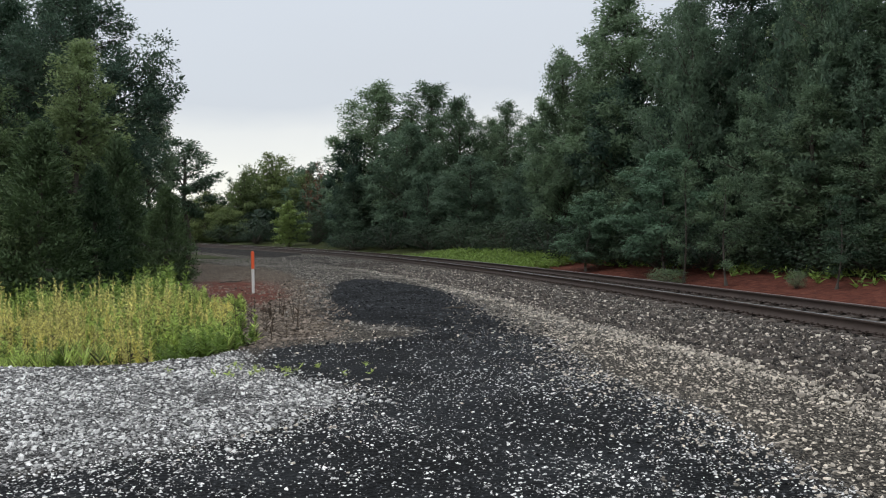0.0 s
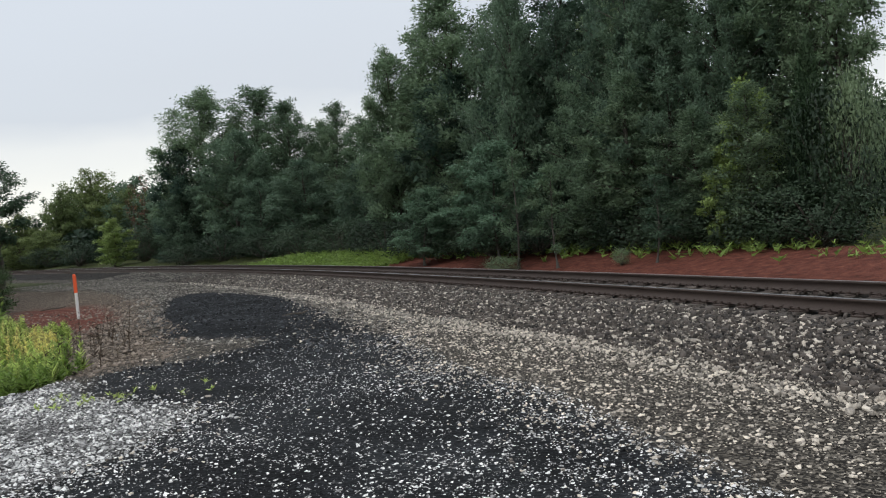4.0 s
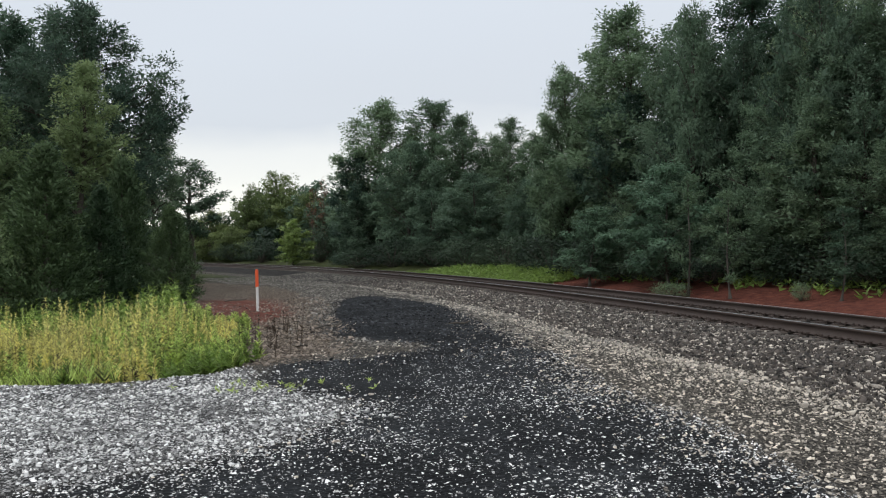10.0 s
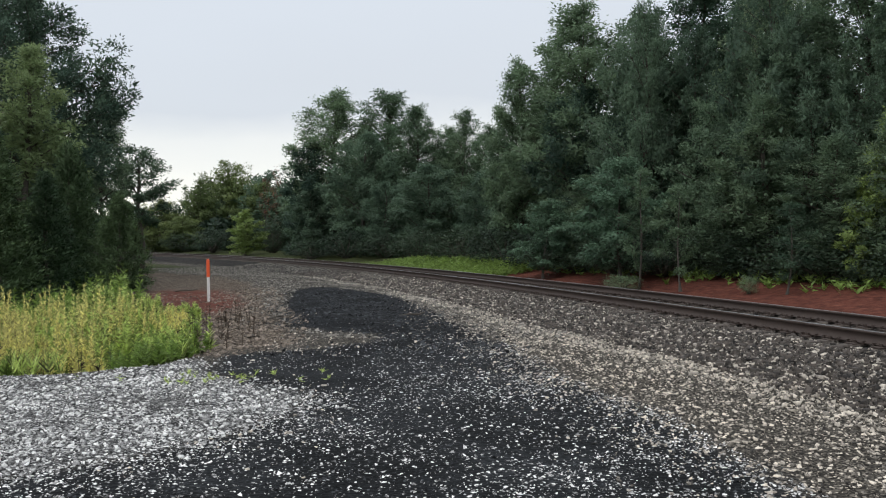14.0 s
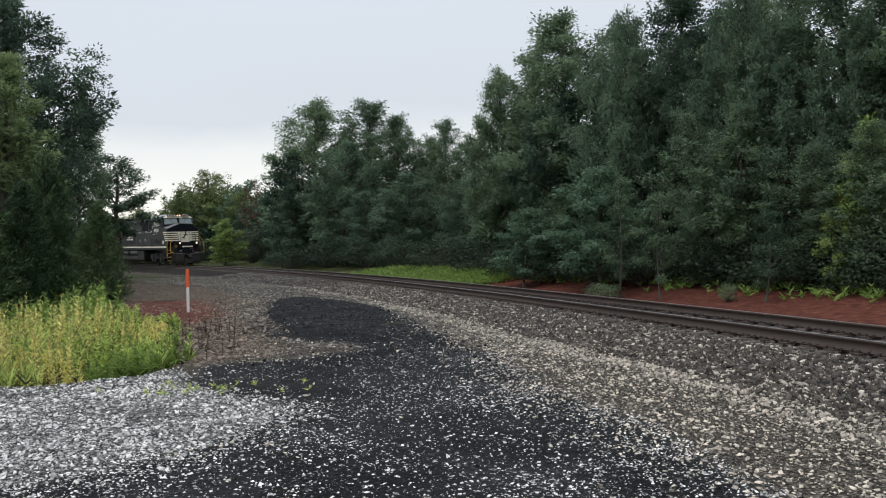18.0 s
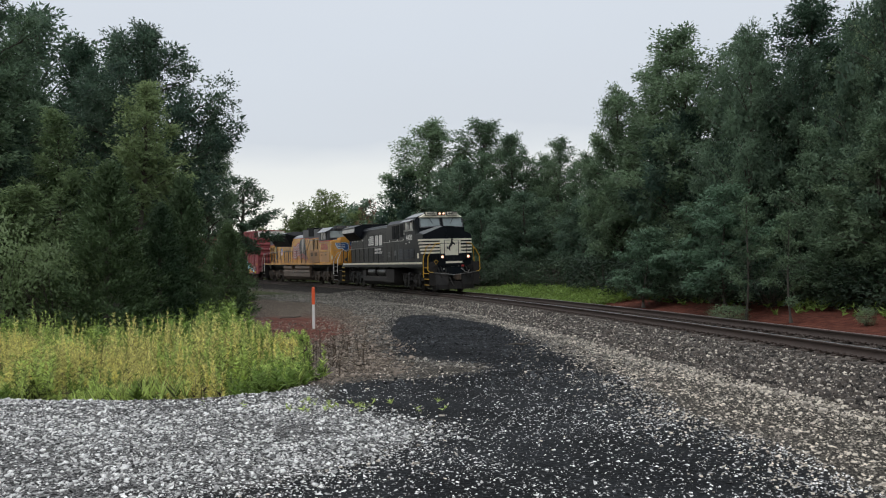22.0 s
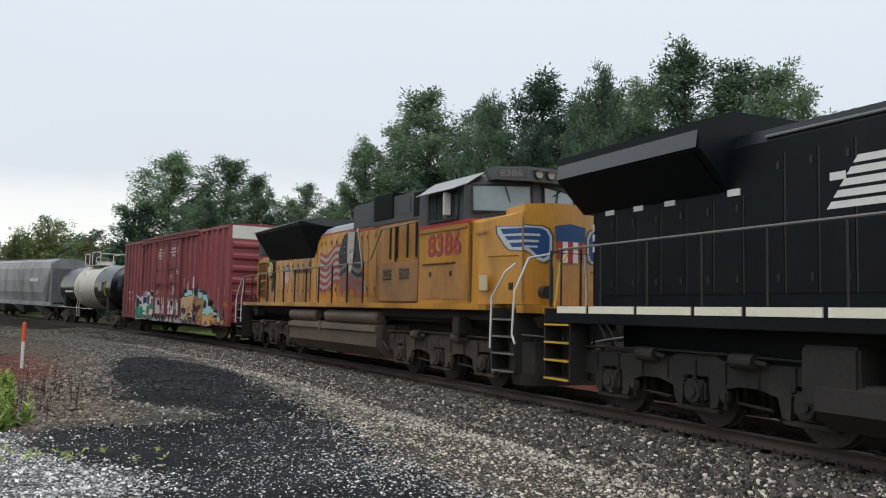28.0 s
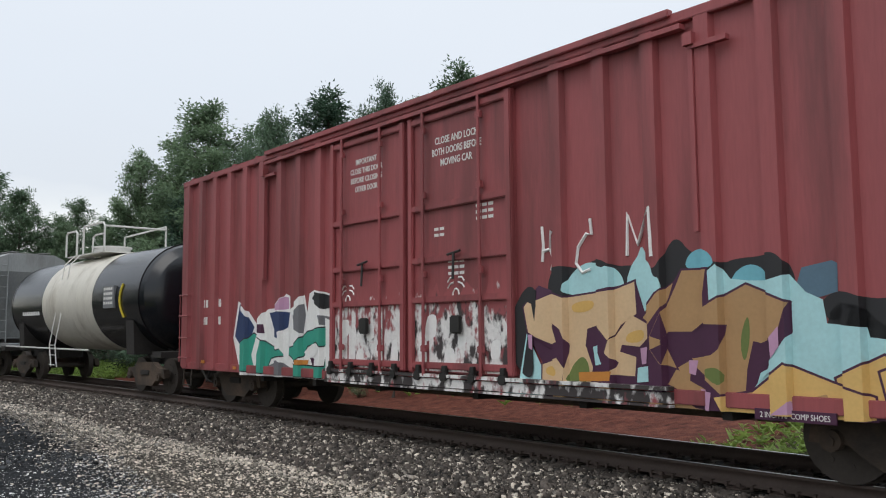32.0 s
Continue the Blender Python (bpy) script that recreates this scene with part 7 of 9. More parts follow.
        for x in (-9.7, -8.55, -7.5, -6.5, -5.55, -4.51, -3.3, -2.13, -0.94, 0.24, 1.46, 2.64):
            add("handrail_post", RAIL_BLACK, root, B(x - 0.025, x + 0.025, *sorted((sgn * 1.475, sgn * 1.52)), 1.78, np.interp(x, [-10, -4.5, 2.85], [2.80, 2.90, 2.97]), 0.006))
        add("handrail_post", RAIL_BLACK, root, B(4.72, 4.77, *sorted((sgn * 1.47, sgn * 1.52)), 2.86, 3.78))
        for a, b in ((-3.91, -1.48), (-0.48, 3.39)):
            add("air_reservoir", TANK_BROWN, root, CY((a, sgn * 1.28, 1.40), (b, sgn * 1.28, 1.40), 0.19, 20), CY((a - 0.06, sgn * 1.28, 1.40), (a, sgn * 1.28, 1.40), 0.12, 20, 0.19), CY((b, sgn * 1.28, 1.40), (b + 0.06, sgn * 1.28, 1.40), 0.19, 20, 0.12))
    add("end_plate", GRIME_DARK, root, B(10.24, 10.48, -1.12, 1.12, 1.0, 1.62, 0.03))
    for y in (-0.98, 0.98):
        add("receptacle", GRIME, root, CY((10.44, y, 1.50), (10.62, y, 1.46), 0.12, 16), CY((10.62, y, 1.46), (10.65, y, 1.45), 0.14, 16))
    adds("hose", RAIL_BLACK, root, *[TU([(10.48, y, 1.52), (10.70, y + 0.04, 1.22), (10.74, y + 0.10, 0.98), (10.68, y + 0.22, 0.84), (10.64, y + 0.30, 0.96)], 0.026) for y in (-0.80, -0.62, -0.40, 0.45, 0.65)])
    add("uncoupling_lever", STEEL, root, TU([(10.62, -1.46, 1.20), (10.80, -0.5, 1.12), (10.90, -0.1, 1.04), (10.80, 0.5, 1.12), (10.62, 1.46, 1.20)], 0.016))
    add("end_handrail", RAIL_YELLOW, root, TU([(10.86, -0.85, 0.95), (10.86, -0.85, 1.75), (10.80, -0.70, 2.6), (10.78, -0.5, 2.82)], 0.024, 8))
    add("end_cable", RAIL_YELLOW, root, TU([(10.88, -0.8, 1.42), (10.86, -1.0, 1.62), (10.84, -1.12, 1.70), (10.84, -1.08, 1.60), (10.88, -0.75, 1.30)], 0.014, 8))
    add("front_railing", RAIL_BLACK, root, TU([(10.55, -0.75, 1.78), (10.55, -0.75, 2.85), (10.55, 0.75, 2.85), (10.55, 0.75, 1.78)], 0.022))
    adds("flexible_hose", RAIL_BLACK, root, TU([(3.55, -1.2, 1.45), (3.75, -1.3, 1.2), (3.7, -1.32, 0.8), (3.95, -1.25, 0.55)], 0.03), TU([(4.0, -1.2, 1.45), (3.75, -1.3, 1.25), (3.6, -1.3, 0.95)], 0.02))
    ft = add("fuel_tank", TANK_BROWN, root, PR("x", [(-1.30, 1.22), (-1.50, 1.16), (-1.52, 1.02), (-1.46, 0.98), (-1.46, 0.62), (-1.15, 0.32), (1.15, 0.32), (1.46, 0.62), (1.46, 0.98), (1.52, 1.02), (1.50, 1.16), (1.30, 1.22)], -3.81, 3.58))
    add("fuel_filler", RAIL_GREY, ft, B(-0.75, -0.62, -1.56, -1.48, 0.95, 1.25, 0.02))
    adds("equipment_box", GRIME_DARK, root, B(7.75, 8.08, -1.45, -1.1, 1.10, 1.50, 0.02), B(-8.25, -7.85, -1.45, -1.1, 1.28, 1.62, 0.02))
    # the mural: a waving flag in two folds, with a pale figure shape between
    y = -0.976
    for i in range(11):
        z = 2.16 + 0.112 * i
        add("flag_stripe", MURAL_RED if i % 2 == 0 else MURAL_WHITE, hd, wavy(-2.46 + (0.06 if i % 2 else 0.0) + 0.02 * i, -0.42, z, z + 0.115, 0.11, 2.3, y, 26, lift=0.20))
    add("flag_field", MURAL_DARK, hd, PR("y", [(-0.5, 2.95), (0.1, 2.70), (0.85, 2.55), (1.25, 2.7), (1.18, 3.3), (1.0, 3.92), (0.3, 3.98), (-0.1, 3.90), (-0.45, 3.55), (-0.55, 3.3)], y - 0.006, y + 0.004))
    for i in range(6):
        add("flag_stripe", (MURAL_RED, MURAL_PALE, MURAL_RED, MURAL_PALE, MURAL_DARK, MURAL_PALE)[i], hd, wavy(-0.42, 1.62 - 0.06 * i, 2.18 + 0.13 * i, 2.312 + 0.13 * i, 0.10, 5.2, y - 0.009, lift=-0.06))
    add("mural_figure", MURAL_WHITE, hd, PR("y", [(0.22, 3.0), (0.34, 2.78), (0.52, 2.7), (0.62, 3.0), (0.74, 3.5), (0.78, 3.94), (0.22, 3.96), (0.20, 3.5)], y - 0.022, y - 0.012))
    for x0, z0, w_, h_ in ((0.42, 3.30, 0.06, 0.10), (0.58, 3.36, 0.05, 0.08), (0.50, 3.02, 0.04, 0.12)):
        add("mural_shade", MURAL_GREY, hd, PR("y", [(x0, z0), (x0 + w_, z0 + 0.03), (x0 + w_ * 0.8, z0 + h_), (x0 - 0.03, z0 + h_ * 0.7)], y - 0.026, y - 0.020))
    add("flag_pole", MURAL_WHITE, hd, TU([(0.98, y - 0.012, 4.0), (1.68, y - 0.012, 2.10)], 0.018, 4), CY((0.97, y - 0.02, 3.98), (0.97, y, 3.98), 0.06, 10))
    for i in range(14):
        sx, sz = -0.32 + 0.26 * (i % 5), 3.74 - 0.2 * (i // 5)
        add("flag_star", MURAL_WHITE, hd, CY((sx, y - 0.010, sz), (sx, y - 0.005, sz), 0.028, 5))
    for ob in hd.children:
        if ob.name.startswith(("flag_", "mural_")):
            ob.matrix_basis = pose(-0.05, 0, 0)
    # shield of the owner, as plain shapes, and the words beside it
    add("shield_mark", UP_BLUE, hd, PR("y", [(-6.07, 2.91), (-6.09, 3.09), (-6.02, 3.15), (-5.92, 3.12), (-5.81, 3.19), (-5.70, 3.12), (-5.60, 3.15), (-5.53, 3.09), (-5.55, 2.91)], -0.978, -0.970))
    for i in range(13):
        low = 2.50 + 0.14 * (abs(i - 6) / 6) ** 2.2
        add("shield_stripe", (UP_RED, LETTER_WHITE)[i % 2], hd, B(-6.06 + 0.0385 * i, -6.06 + 0.0385 * (i + 1), -0.977, -0.970, low, 2.91))
    for z, x0, x1 in ((3.04, -5.97, -5.66), (2.95, -6.01, -5.61)):
        add("shield_bar", LETTER_WHITE, hd, B(x0, x1, -0.982, -0.976, z, z + 0.05))
    writing("BUILDING AMERICA", 0.24, SEAM, hd, on_side(-4.12, -0.974, 2.90), width=1.95, bold=0.004)
    add("warning_label", UP_RED, hd, B(-5.55, -5.35, -0.978, -0.97, 3.30, 3.40))
    w = loco_truck(root, 6.63, 2.08, GRIME) + loco_truck(root, -6.63, 2.08, GRIME)
    coupler(root, 11.25, 1)
    coupler(root, -11.25, -1)
    TRAIN.append((root, 22.736, 6.63, w))


black_locomotive()
yellow_locomotive()


# ---- boxcar ----
RIBS = [s * (2.92 + 0.735 * i) for i in range(9) for s in (-1, 1)]


def box_side(x):
    """How far the boxcar's side stands out at x: hat-shaped ribs between flat sheets."""
    y = 1.455
    for r in RIBS:
        d = abs(x - r)
        if d < 0.12:
            y = max(y, 1.455 + 0.085 * min(1.0, (0.12 - d) / 0.03))
    return y


def box_breaks(x0, x1):
    b = {x0, x1}
    for r in RIBS:
        b |= {r + d for d in (-0.12, -0.09, 0.09, 0.12) if x0 < r + d < x1}
    return sorted(b)


def boxcar():
    root = tagged(new("boxcar"), "tall dark red ribbed boxcar covered with graffiti along its side", "boxcar")
    L_, Z0, Z1 = 9.06, 0.78, 5.02
    body = add("body", BOX_RED, root, B(-L_ + 0.02, L_ - 0.02, -1.44, 1.44, 1.0, 5.0), B(-L_ + 0.02, L_ - 0.02, -1.40, 1.40, 0.9, 1.1))
    for sgn in (-1, 1):
        for x0, x1 in ((-L_, -2.55), (2.55, L_)):
            bs = box_breaks(x0, x1)
            bm = bmesh.new()
            lo, hi = [bm.verts.new((x, sgn * box_side(x), Z0)) for x in bs], [bm.verts.new((x, sgn * box_side(x), Z1)) for x in bs]
            for i in range(len(bs) - 1):
                bm.faces.new((lo[i], lo[i + 1], hi[i + 1], hi[i]))
            part("side_wall", bm, BOX_RED, root)
        adds("corner_post", BOX_RED, root, B(L_ - 0.16, L_, *sorted((sgn * 1.40, sgn * 1.53)), Z0, Z1, 0.01), B(-L_, -L_ + 0.16, *sorted((sgn * 1.40, sgn * 1.53)), Z0, Z1, 0.01))
        add("top_chord", BOX_RED, root, B(-L_, L_, *sorted((sgn * 1.42, sgn * 1.545)), 4.98, 5.10, 0.01))
        add("roof_edge", BOX_RED, root, B(-4.9, 4.75, *sorted((sgn * 1.50, sgn * 1.60)), 5.06, 5.15, 0.01))
        adds("side_sill", BOX_RED, root, B(-L_, L_, *sorted((sgn * 1.36, sgn * 1.50)), 0.74, 0.90, 0.01))
        for x in (-4.95, 5.0):
            add("door_stop", BOX_RED, root, B(x - 0.02, x + 0.45, *sorted((sgn * 1.50, sgn * 1.58)), 4.62, 4.68), B(x - 0.06, x + 0.06, *sorted((sgn * 1.50, sgn * 1.62)), 4.66, 4.80), B(x - 0.03, x + 0.03, *sorted((sgn * 1.50, sgn * 1.57)), 2.6, 4.65))
    # two plug doors with frames, bars and locking rods
    for x0, x1 in ((-2.48, -0.30), (-0.20, 2.12)):
        d = add("door", BOX_RED, root, B(x0, x1, -1.50, -1.40, 0.95, 4.86, 0.012))
        for z in (1.05, 2.02, 2.62, 3.42, 4.78):
            add("door_rail", BOX_RED, d, B(x0 + 0.02, x1 - 0.02, -1.555, -1.495, z - 0.05, z + 0.05, 0.015))
        for x in (x0 + 0.06, x1 - 0.06):
            add("door_stile", BOX_RED, d, B(x - 0.06, x + 0.06, -1.56, -1.495, 0.95, 4.86, 0.015))
        for x in (x0 + 0.42, x1 - 0.62):
            add("lock_rod", BOX_RED, d, TU([(x, -1.585, 0.9), (x, -1.585, 4.9)], 0.026, 8))
            for z in (1.3, 2.4, 3.6, 4.6):
                add("rod_guide", BOX_RED, d, B(x - 0.06, x + 0.06, -1.60, -1.54, z - 0.05, z + 0.05, 0.01))
        xm = (x0 + x1) / 2
        add("door_handle", RAIL_BLACK, d, TU([(xm - 0.14, -1.60, 2.66), (xm + 0.14, -1.60, 2.70)], 0.02), TU([(xm, -1.60, 2.68), (xm, -1.62, 2.30)], 0.02))
        add("gear_box", RAIL_BLACK, d, B(xm - 0.12, xm + 0.12, -1.60, -1.54, 1.52, 1.78, 0.02))
    adds("door_track", TRACK_PAINT, root, B(-2.6, 4.6, -1.60, -1.50, 0.885, 0.93), B(-2.6, 4.6, -1.57, -1.50, 0.745, 0.865), B(-2.6, 4.6, -1.585, -1.50, 0.70, 0.73))
    for x in np.arange(-2.4, 2.2, 0.62):
        add("track_roller", RAIL_BLACK, root, CY((x, -1.62, 0.90), (x, -1.54, 0.90), 0.07, 12), B(x - 0.05, x + 0.05, -1.60, -1.53, 0.90, 1.06, 0.01))
    add("door_track_top", BOX_RED, root, B(-4.9, 4.9, -1.60, -1.50, 4.88, 4.94))
    # roof of pressed sheets
    add("roof", BOX_RED, root, PR("x", [(-1.5, 5.08), (-1.5, 5.11), (0, 5.18), (1.5, 5.11), (1.5, 5.08)], -L_, L_))
    for i in range(17):
        x = -8.6 + 1.075 * i
        add("roof_rib", BOX_RED, root, PR("x", [(-1.52, 5.09), (-1.52, 5.14), (0, 5.215), (1.52, 5.14), (1.52, 5.09)], x - 0.05, x + 0.05))
    # ends: pressed horizontal ribs, white top panel
    for s in (-1, 1):
        add("end_wall", BOX_RED, root, B(*sorted((s * (L_ - 0.03), s * (L_ + 0.005))), -1.5, 1.5, 0.9, 5.08))
        add("end_panel", BOX_WHITE, root, B(*sorted((s * L_, s * (L_ + 0.014))), -1.46, 1.46, 4.50, 5.06))
        for z in (4.22, 3.72, 3.20, 2.68, 2.15, 1.6, 1.15):
            add("end_rib", BOX_RED, root, PR("y", [(s * L_, z - 0.17), (s * (L_ + 0.085), z - 0.06), (s * (L_ + 0.085), z + 0.06), (s * L_, z + 0.17)], -1.42, 1.42))
        x = s * (L_ + 0.10)
        for sgn in (-1, 1):
            ld = add("ladder", BOX_RED, root, TU([(x, sgn * 1.42, 0.85), (x, sgn * 1.42, 2.5)], 0.02), TU([(x, sgn * 0.95, 0.85), (x, sgn * 0.95, 2.5)], 0.02))
            for z in (1.05, 1.5, 1.98, 2.45):
                add("rung", BOX_RED, ld, TU([(x, sgn * 1.42, z), (x, sgn * 0.95, z)], 0.016))
    for x0, x1 in ((8.46, 8.97), (-8.97, -8.46)):
        ld = add("side_ladder", BOX_RED, root, TU([(x0, -1.60, 0.9), (x0, -1.60, 2.45)], 0.012))
        for z in (1.0, 1.45, 1.95, 2.42):
            add("rung", BOX_RED, ld, TU([(x0, -1.54, z), (x0, -1.62, z), (x1, -1.62, z), (x1, -1.54, z)], 0.016))
        add("stirrup", GRIME, root, TU([(x0 + 0.05, -1.48, 0.8), (x0 + 0.05, -1.50, 0.38), (x1 - 0.05, -1.50, 0.38), (x1 - 0.05, -1.48, 0.8)], 0.02))
    add("brake_wheel", BOX_RED, root, *[TU([(9.34, -0.5 + 0.28 * math.cos(a + b), 2.0 + 0.28 * math.sin(a + b)) for b in (0, 0.4, 0.8)], 0.016) for a in np.arange(0, 6.28, 0.785)], TU([(9.34, -0.78, 2.0), (9.34, -0.22, 2.0)], 0.014), TU([(9.34, -0.5, 1.72), (9.34, -0.5, 2.28)], 0.014), CY((9.07, -0.5, 2.0), (9.36, -0.5, 2.0), 0.05))
    add("crossover_platform", GRIME_DARK, root, B(9.06, 9.57, -1.2, 1.2, 1.08, 1.12), TU([(9.52, -1.3, 1.2), (9.52, 1.3, 1.2)], 0.018))
    # underframe
    adds("centre_sill", GRIME, root, B(-9.7, 9.7, -0.33, 0.33, 0.55, 0.95), B(-5.2, 5.2, -0.38, 0.38, 0.50, 0.78, 0.02))
    adds("cross_bearer", GRIME_DARK, root, *[B(x - 0.06, x + 0.06, -1.42, 1.42, 0.6, 0.92) for x in (-5.2, -3.2, -1.2, 1.2, 3.2, 5.2)], B(-8.0, -6.0, -1.3, 1.3, 0.82, 0.95), B(6.0, 8.0, -1.3, 1.3, 0.82, 0.95))
    # stencils
    W = LETTER_WHITE
    writing("EXCESS HEIGHT CAR", 0.14, NS_GREY, root, on_front(L_ + 0.016, 0.0, 4.76), width=1.15)
    ys = -1.461
    for i, (a, b) in enumerate((("EXH", "17-0"), ("EXW", "10-8"), ("EW", "10-1"), ("IL", "60-9"), ("IW", "9-6"), ("IH", "13-1"), ("FLR", "W 3-6"), ("EMPTY", "CG 5-3"), ("CU FT", "7541"))):
        z = 2.37 - 0.105 * i
        writing(a, 0.085, W, root, on_side(7.02 + 0.10, ys - 0.002, z), width=0.055 * len(a) + 0.02)
        writing(b, 0.085, W, root, on_side(7.02 + 0.50, ys - 0.002, z), width=0.045 * len(b) + 0.02)
    for i, (a, b) in enumerate((("EXH W", "9-7"), ("EXW H", "15-8"), ("EW  H", "16-11"))):
        writing(a, 0.09, W, root, on_side(7.98, ys - 0.002, 2.34 - 0.12 * i), width=0.28)
        writing(b, 0.09, W, root, on_side(8.36, ys - 0.002, 2.34 - 0.12 * i), width=0.16)
    for i, t in enumerate(("CLOSE AND LOCK", "BOTH DOORS BEFORE", "MOVING CAR")):
        writing(t, 0.15, W, root, on_side(0.92, -1.504, 4.40 - 0.17 * i), width=(0.98, 1.12, 0.72)[i], bold=0.002)
    for i, (t, n) in enumerate((("IMPORTANT", 0.62), ("CLOSE THIS DOOR", 0.95), ("BEFORE CLOSING", 0.92), ("OTHER DOOR", 0.66))):
        writing(t, 0.13, W, root, on_side(-1.42, -1.504, 4.42 - 0.155 * i), width=n, bold=0.002)
    writing("2 INCH HF COMP SHOES", 0.08, W, root, on_side(5.99, -1.513, 0.70), width=0.72)
    add("stencil_patch", SPRAY["plum"], root, B(5.57, 6.41, -1.512, -1.49, 0.65, 0.76))
    pl = add("inspection_stencil", SPRAY["black"], root, B(7.88, 8.34, -1.524, -1.45, 1.12, 1.44))
    add("stencil_frame", W, pl, *[B(a, b, -1.529, -1.520, c, d) for a, b, c, d in ((7.86, 8.36, 1.43, 1.45), (7.86, 8.36, 1.11, 1.13), (7.86, 7.88, 1.11, 1.45), (8.34, 8.36, 1.11, 1.45), (8.10, 8.12, 1.22, 1.45), (7.88, 8.34, 1.21, 1.225))], *[B(x, x + 0.09, -1.529, -1.520, z, z + 0.03) for x in (7.94, 8.17) for z in (1.30, 1.36)])
    add("reflector", LABEL_YELLOW, root, B(8.02, 8.40, -1.524, -1.45, 0.82, 0.98))
    for x0, x1, z in ((8.52, 8.90, 1.60), (-6.35, -6.2, 0.86), (-8.05, -7.8, 0.95), (1.1, 1.5, 0.86)):
        add("reflector", SPRAY["orange"], root, B(x0, x1, -1.545, -1.50, z, z + 0.17) if x0 > 8 else B(x0, x1, -1.51, -1.49, z - 0.06, z))
    writing("LIFT AND HOOK", 0.075, W, root, on_side(7.42, -1.513, 0.80), width=0.52)
    add("stencil_patch", SPRAY["plum"], root, B(7.02, 7.80, -1.512, -1.49, 0.75, 0.85))
    for z, w_ in ((1.78, 0.34), (1.71, 0.46), (1.64, 0.38)):
        add("letter_bar", SPRAY["dust"], root, B(8.10 - w_ / 2, 8.10 + w_ / 2, -1.463, -1.456, z, z + 0.035))
    # owner's mark and number, as bars
    for z, xs in ((2.12, (-8.02, -7.85, -7.36, -7.19)), (1.74, (-8.02, -7.87, -7.36, -7.19))):
        for x in xs:
            add("letter_bar", W, root, B(x, x + 0.11, -1.463, -1.458, z, z + 0.17))
    for i in range(8):
        add("letter_bar", W, root, PR("x", [(0.45 + 0.115 * i, 4.18), (0.53 + 0.115 * i, 4.18), (0.53 + 0.115 * i, 4.30), (0.45 + 0.115 * i, 4.30)], L_ + 0.10, L_ + 0.104))
    for z, y0, n in ((3.86, -0.15, 3), (3.78, -0.15, 3), (3.70, -0.15, 3), (3.34, -0.25, 6), (3.26, -0.3, 6), (3.18, -0.25, 5), (2.82, -0.4, 7), (2.74, -0.3, 6)):
        add("letter_bar", W, root, *[B(L_ + 0.10, L_ + 0.104, y0 + 0.1 * k, y0 + 0.1 * k + 0.075, z, z + 0.045) for k in range(n)])
    for x0, z0, n, m in ((1.35, 3.30, 3, 3), (0.40, 3.05, 2, 2), (0.72, 2.55, 3, 3)):
        add("letter_bar", W, root, *[B(x0 + 0.13 * k, x0 + 0.13 * k + 0.10, -1.504, -1.500, z0 - 0.09 * r, z0 - 0.09 * r + 0.045) for k in range(n) for r in range(m)])

    def squeeze(x):
        """The lettering's own spacing along the side."""
        return x if x < 2.0 else float(np.interp(x, [2.0, 2.45, 3.33, 4.23, 5.0, 6.11, 6.8, 7.3, 7.7], [2.0, 2.28, 3.02, 3.99, 4.66, 5.75, 6.48, 7.18, 7.7])) + max(0.0, x - 7.7)

    # sprayed paint follows the ribs
    def spray(color, pts, lift, curve=0, line=""):
        """A sprayed shape; curve: rounds its corners that often; line: the colour of a thin outline."""
        pts = [(squeeze(x), z) for x, z in pts] if lift == int(lift) else pts
        for _ in range(curve):
            pts = [(a[0] * k + b[0] * (1 - k), a[1] * k + b[1] * (1 - k)) for a, b in zip(pts, pts[1:] + pts[:1]) for k in (0.75, 0.25)]
        if line:
            turn = sum(a[0] * b[1] - b[0] * a[1] for a, b in zip(pts, pts[1:] + pts[:1]))
            wide = []
            for a, b, c in zip(pts[-1:] + pts[:-1], pts, pts[1:] + pts[:1]):
                n1, n2 = Vector((b[1] - a[1], a[0] - b[0])).normalized(), Vector((c[1] - b[1], b[0] - c[0])).normalized()
                d = (n1 + n2) * (0.024 / max(0.45, 1 + n1.dot(n2))) * (1 if turn > 0 else -1)
                wide.append((b[0] + d.x, b[1] + d.y))
            spray(line, wide, lift - 0.5)
        bm = bmesh.new()
        f = bm.faces.new([bm.verts.new((x, 0, z)) for x, z in pts])
        xs = [p[0] for p in pts]
        for x in box_breaks(min(xs), max(xs))[1:-1]:
            bmesh.ops.bisect_plane(bm, geom=bm.verts[:] + bm.edges[:] + bm.faces[:], plane_co=(x, 0, 0), plane_no=(1, 0, 0))
        bmesh.ops.triangulate(bm, faces=bm.faces[:])
        for v in bm.verts:
            v.co.y = -(box_side(v.co.x) + 0.003 + 0.0022 * lift)
            if abs(v.co.x) < 2.5:
                v.co.y = -(1.502 + 0.0022 * lift)
            v.co.z = max(v.co.z, 0.70)
        for q in bm.faces:
            q.normal_update()
            if q.normal.y > 0:
                q.normal_flip()
        part("graffiti", bm, SPRAY[color], root)

    spray("black", [(2.74, 2.09), (2.52, 2.15), (2.13, 1.84), (1.97, 1.57), (2.13, 1.14), (2.5, 0.92), (2.65, 1.0), (2.62, 1.31), (2.7, 1.83)], 1, curve=2)
    spray("black", [(2.92, 2.14), (3.03, 2.34), (3.27, 2.37), (3.53, 2.31), (3.82, 2.44), (4.07, 2.3), (4.28, 2.31), (4.53, 2.25), (4.75, 2.24), (4.87, 2.5), (5.03, 2.58), (5.18, 2.39), (5.57, 2.24), (5.76, 2.29), (6.03, 2.29), (6.21, 2.34), (6.37, 2.15), (6.4, 1.91), (5.46, 1.86), (3.81, 1.86), (2.95, 1.95)], 1, curve=2)
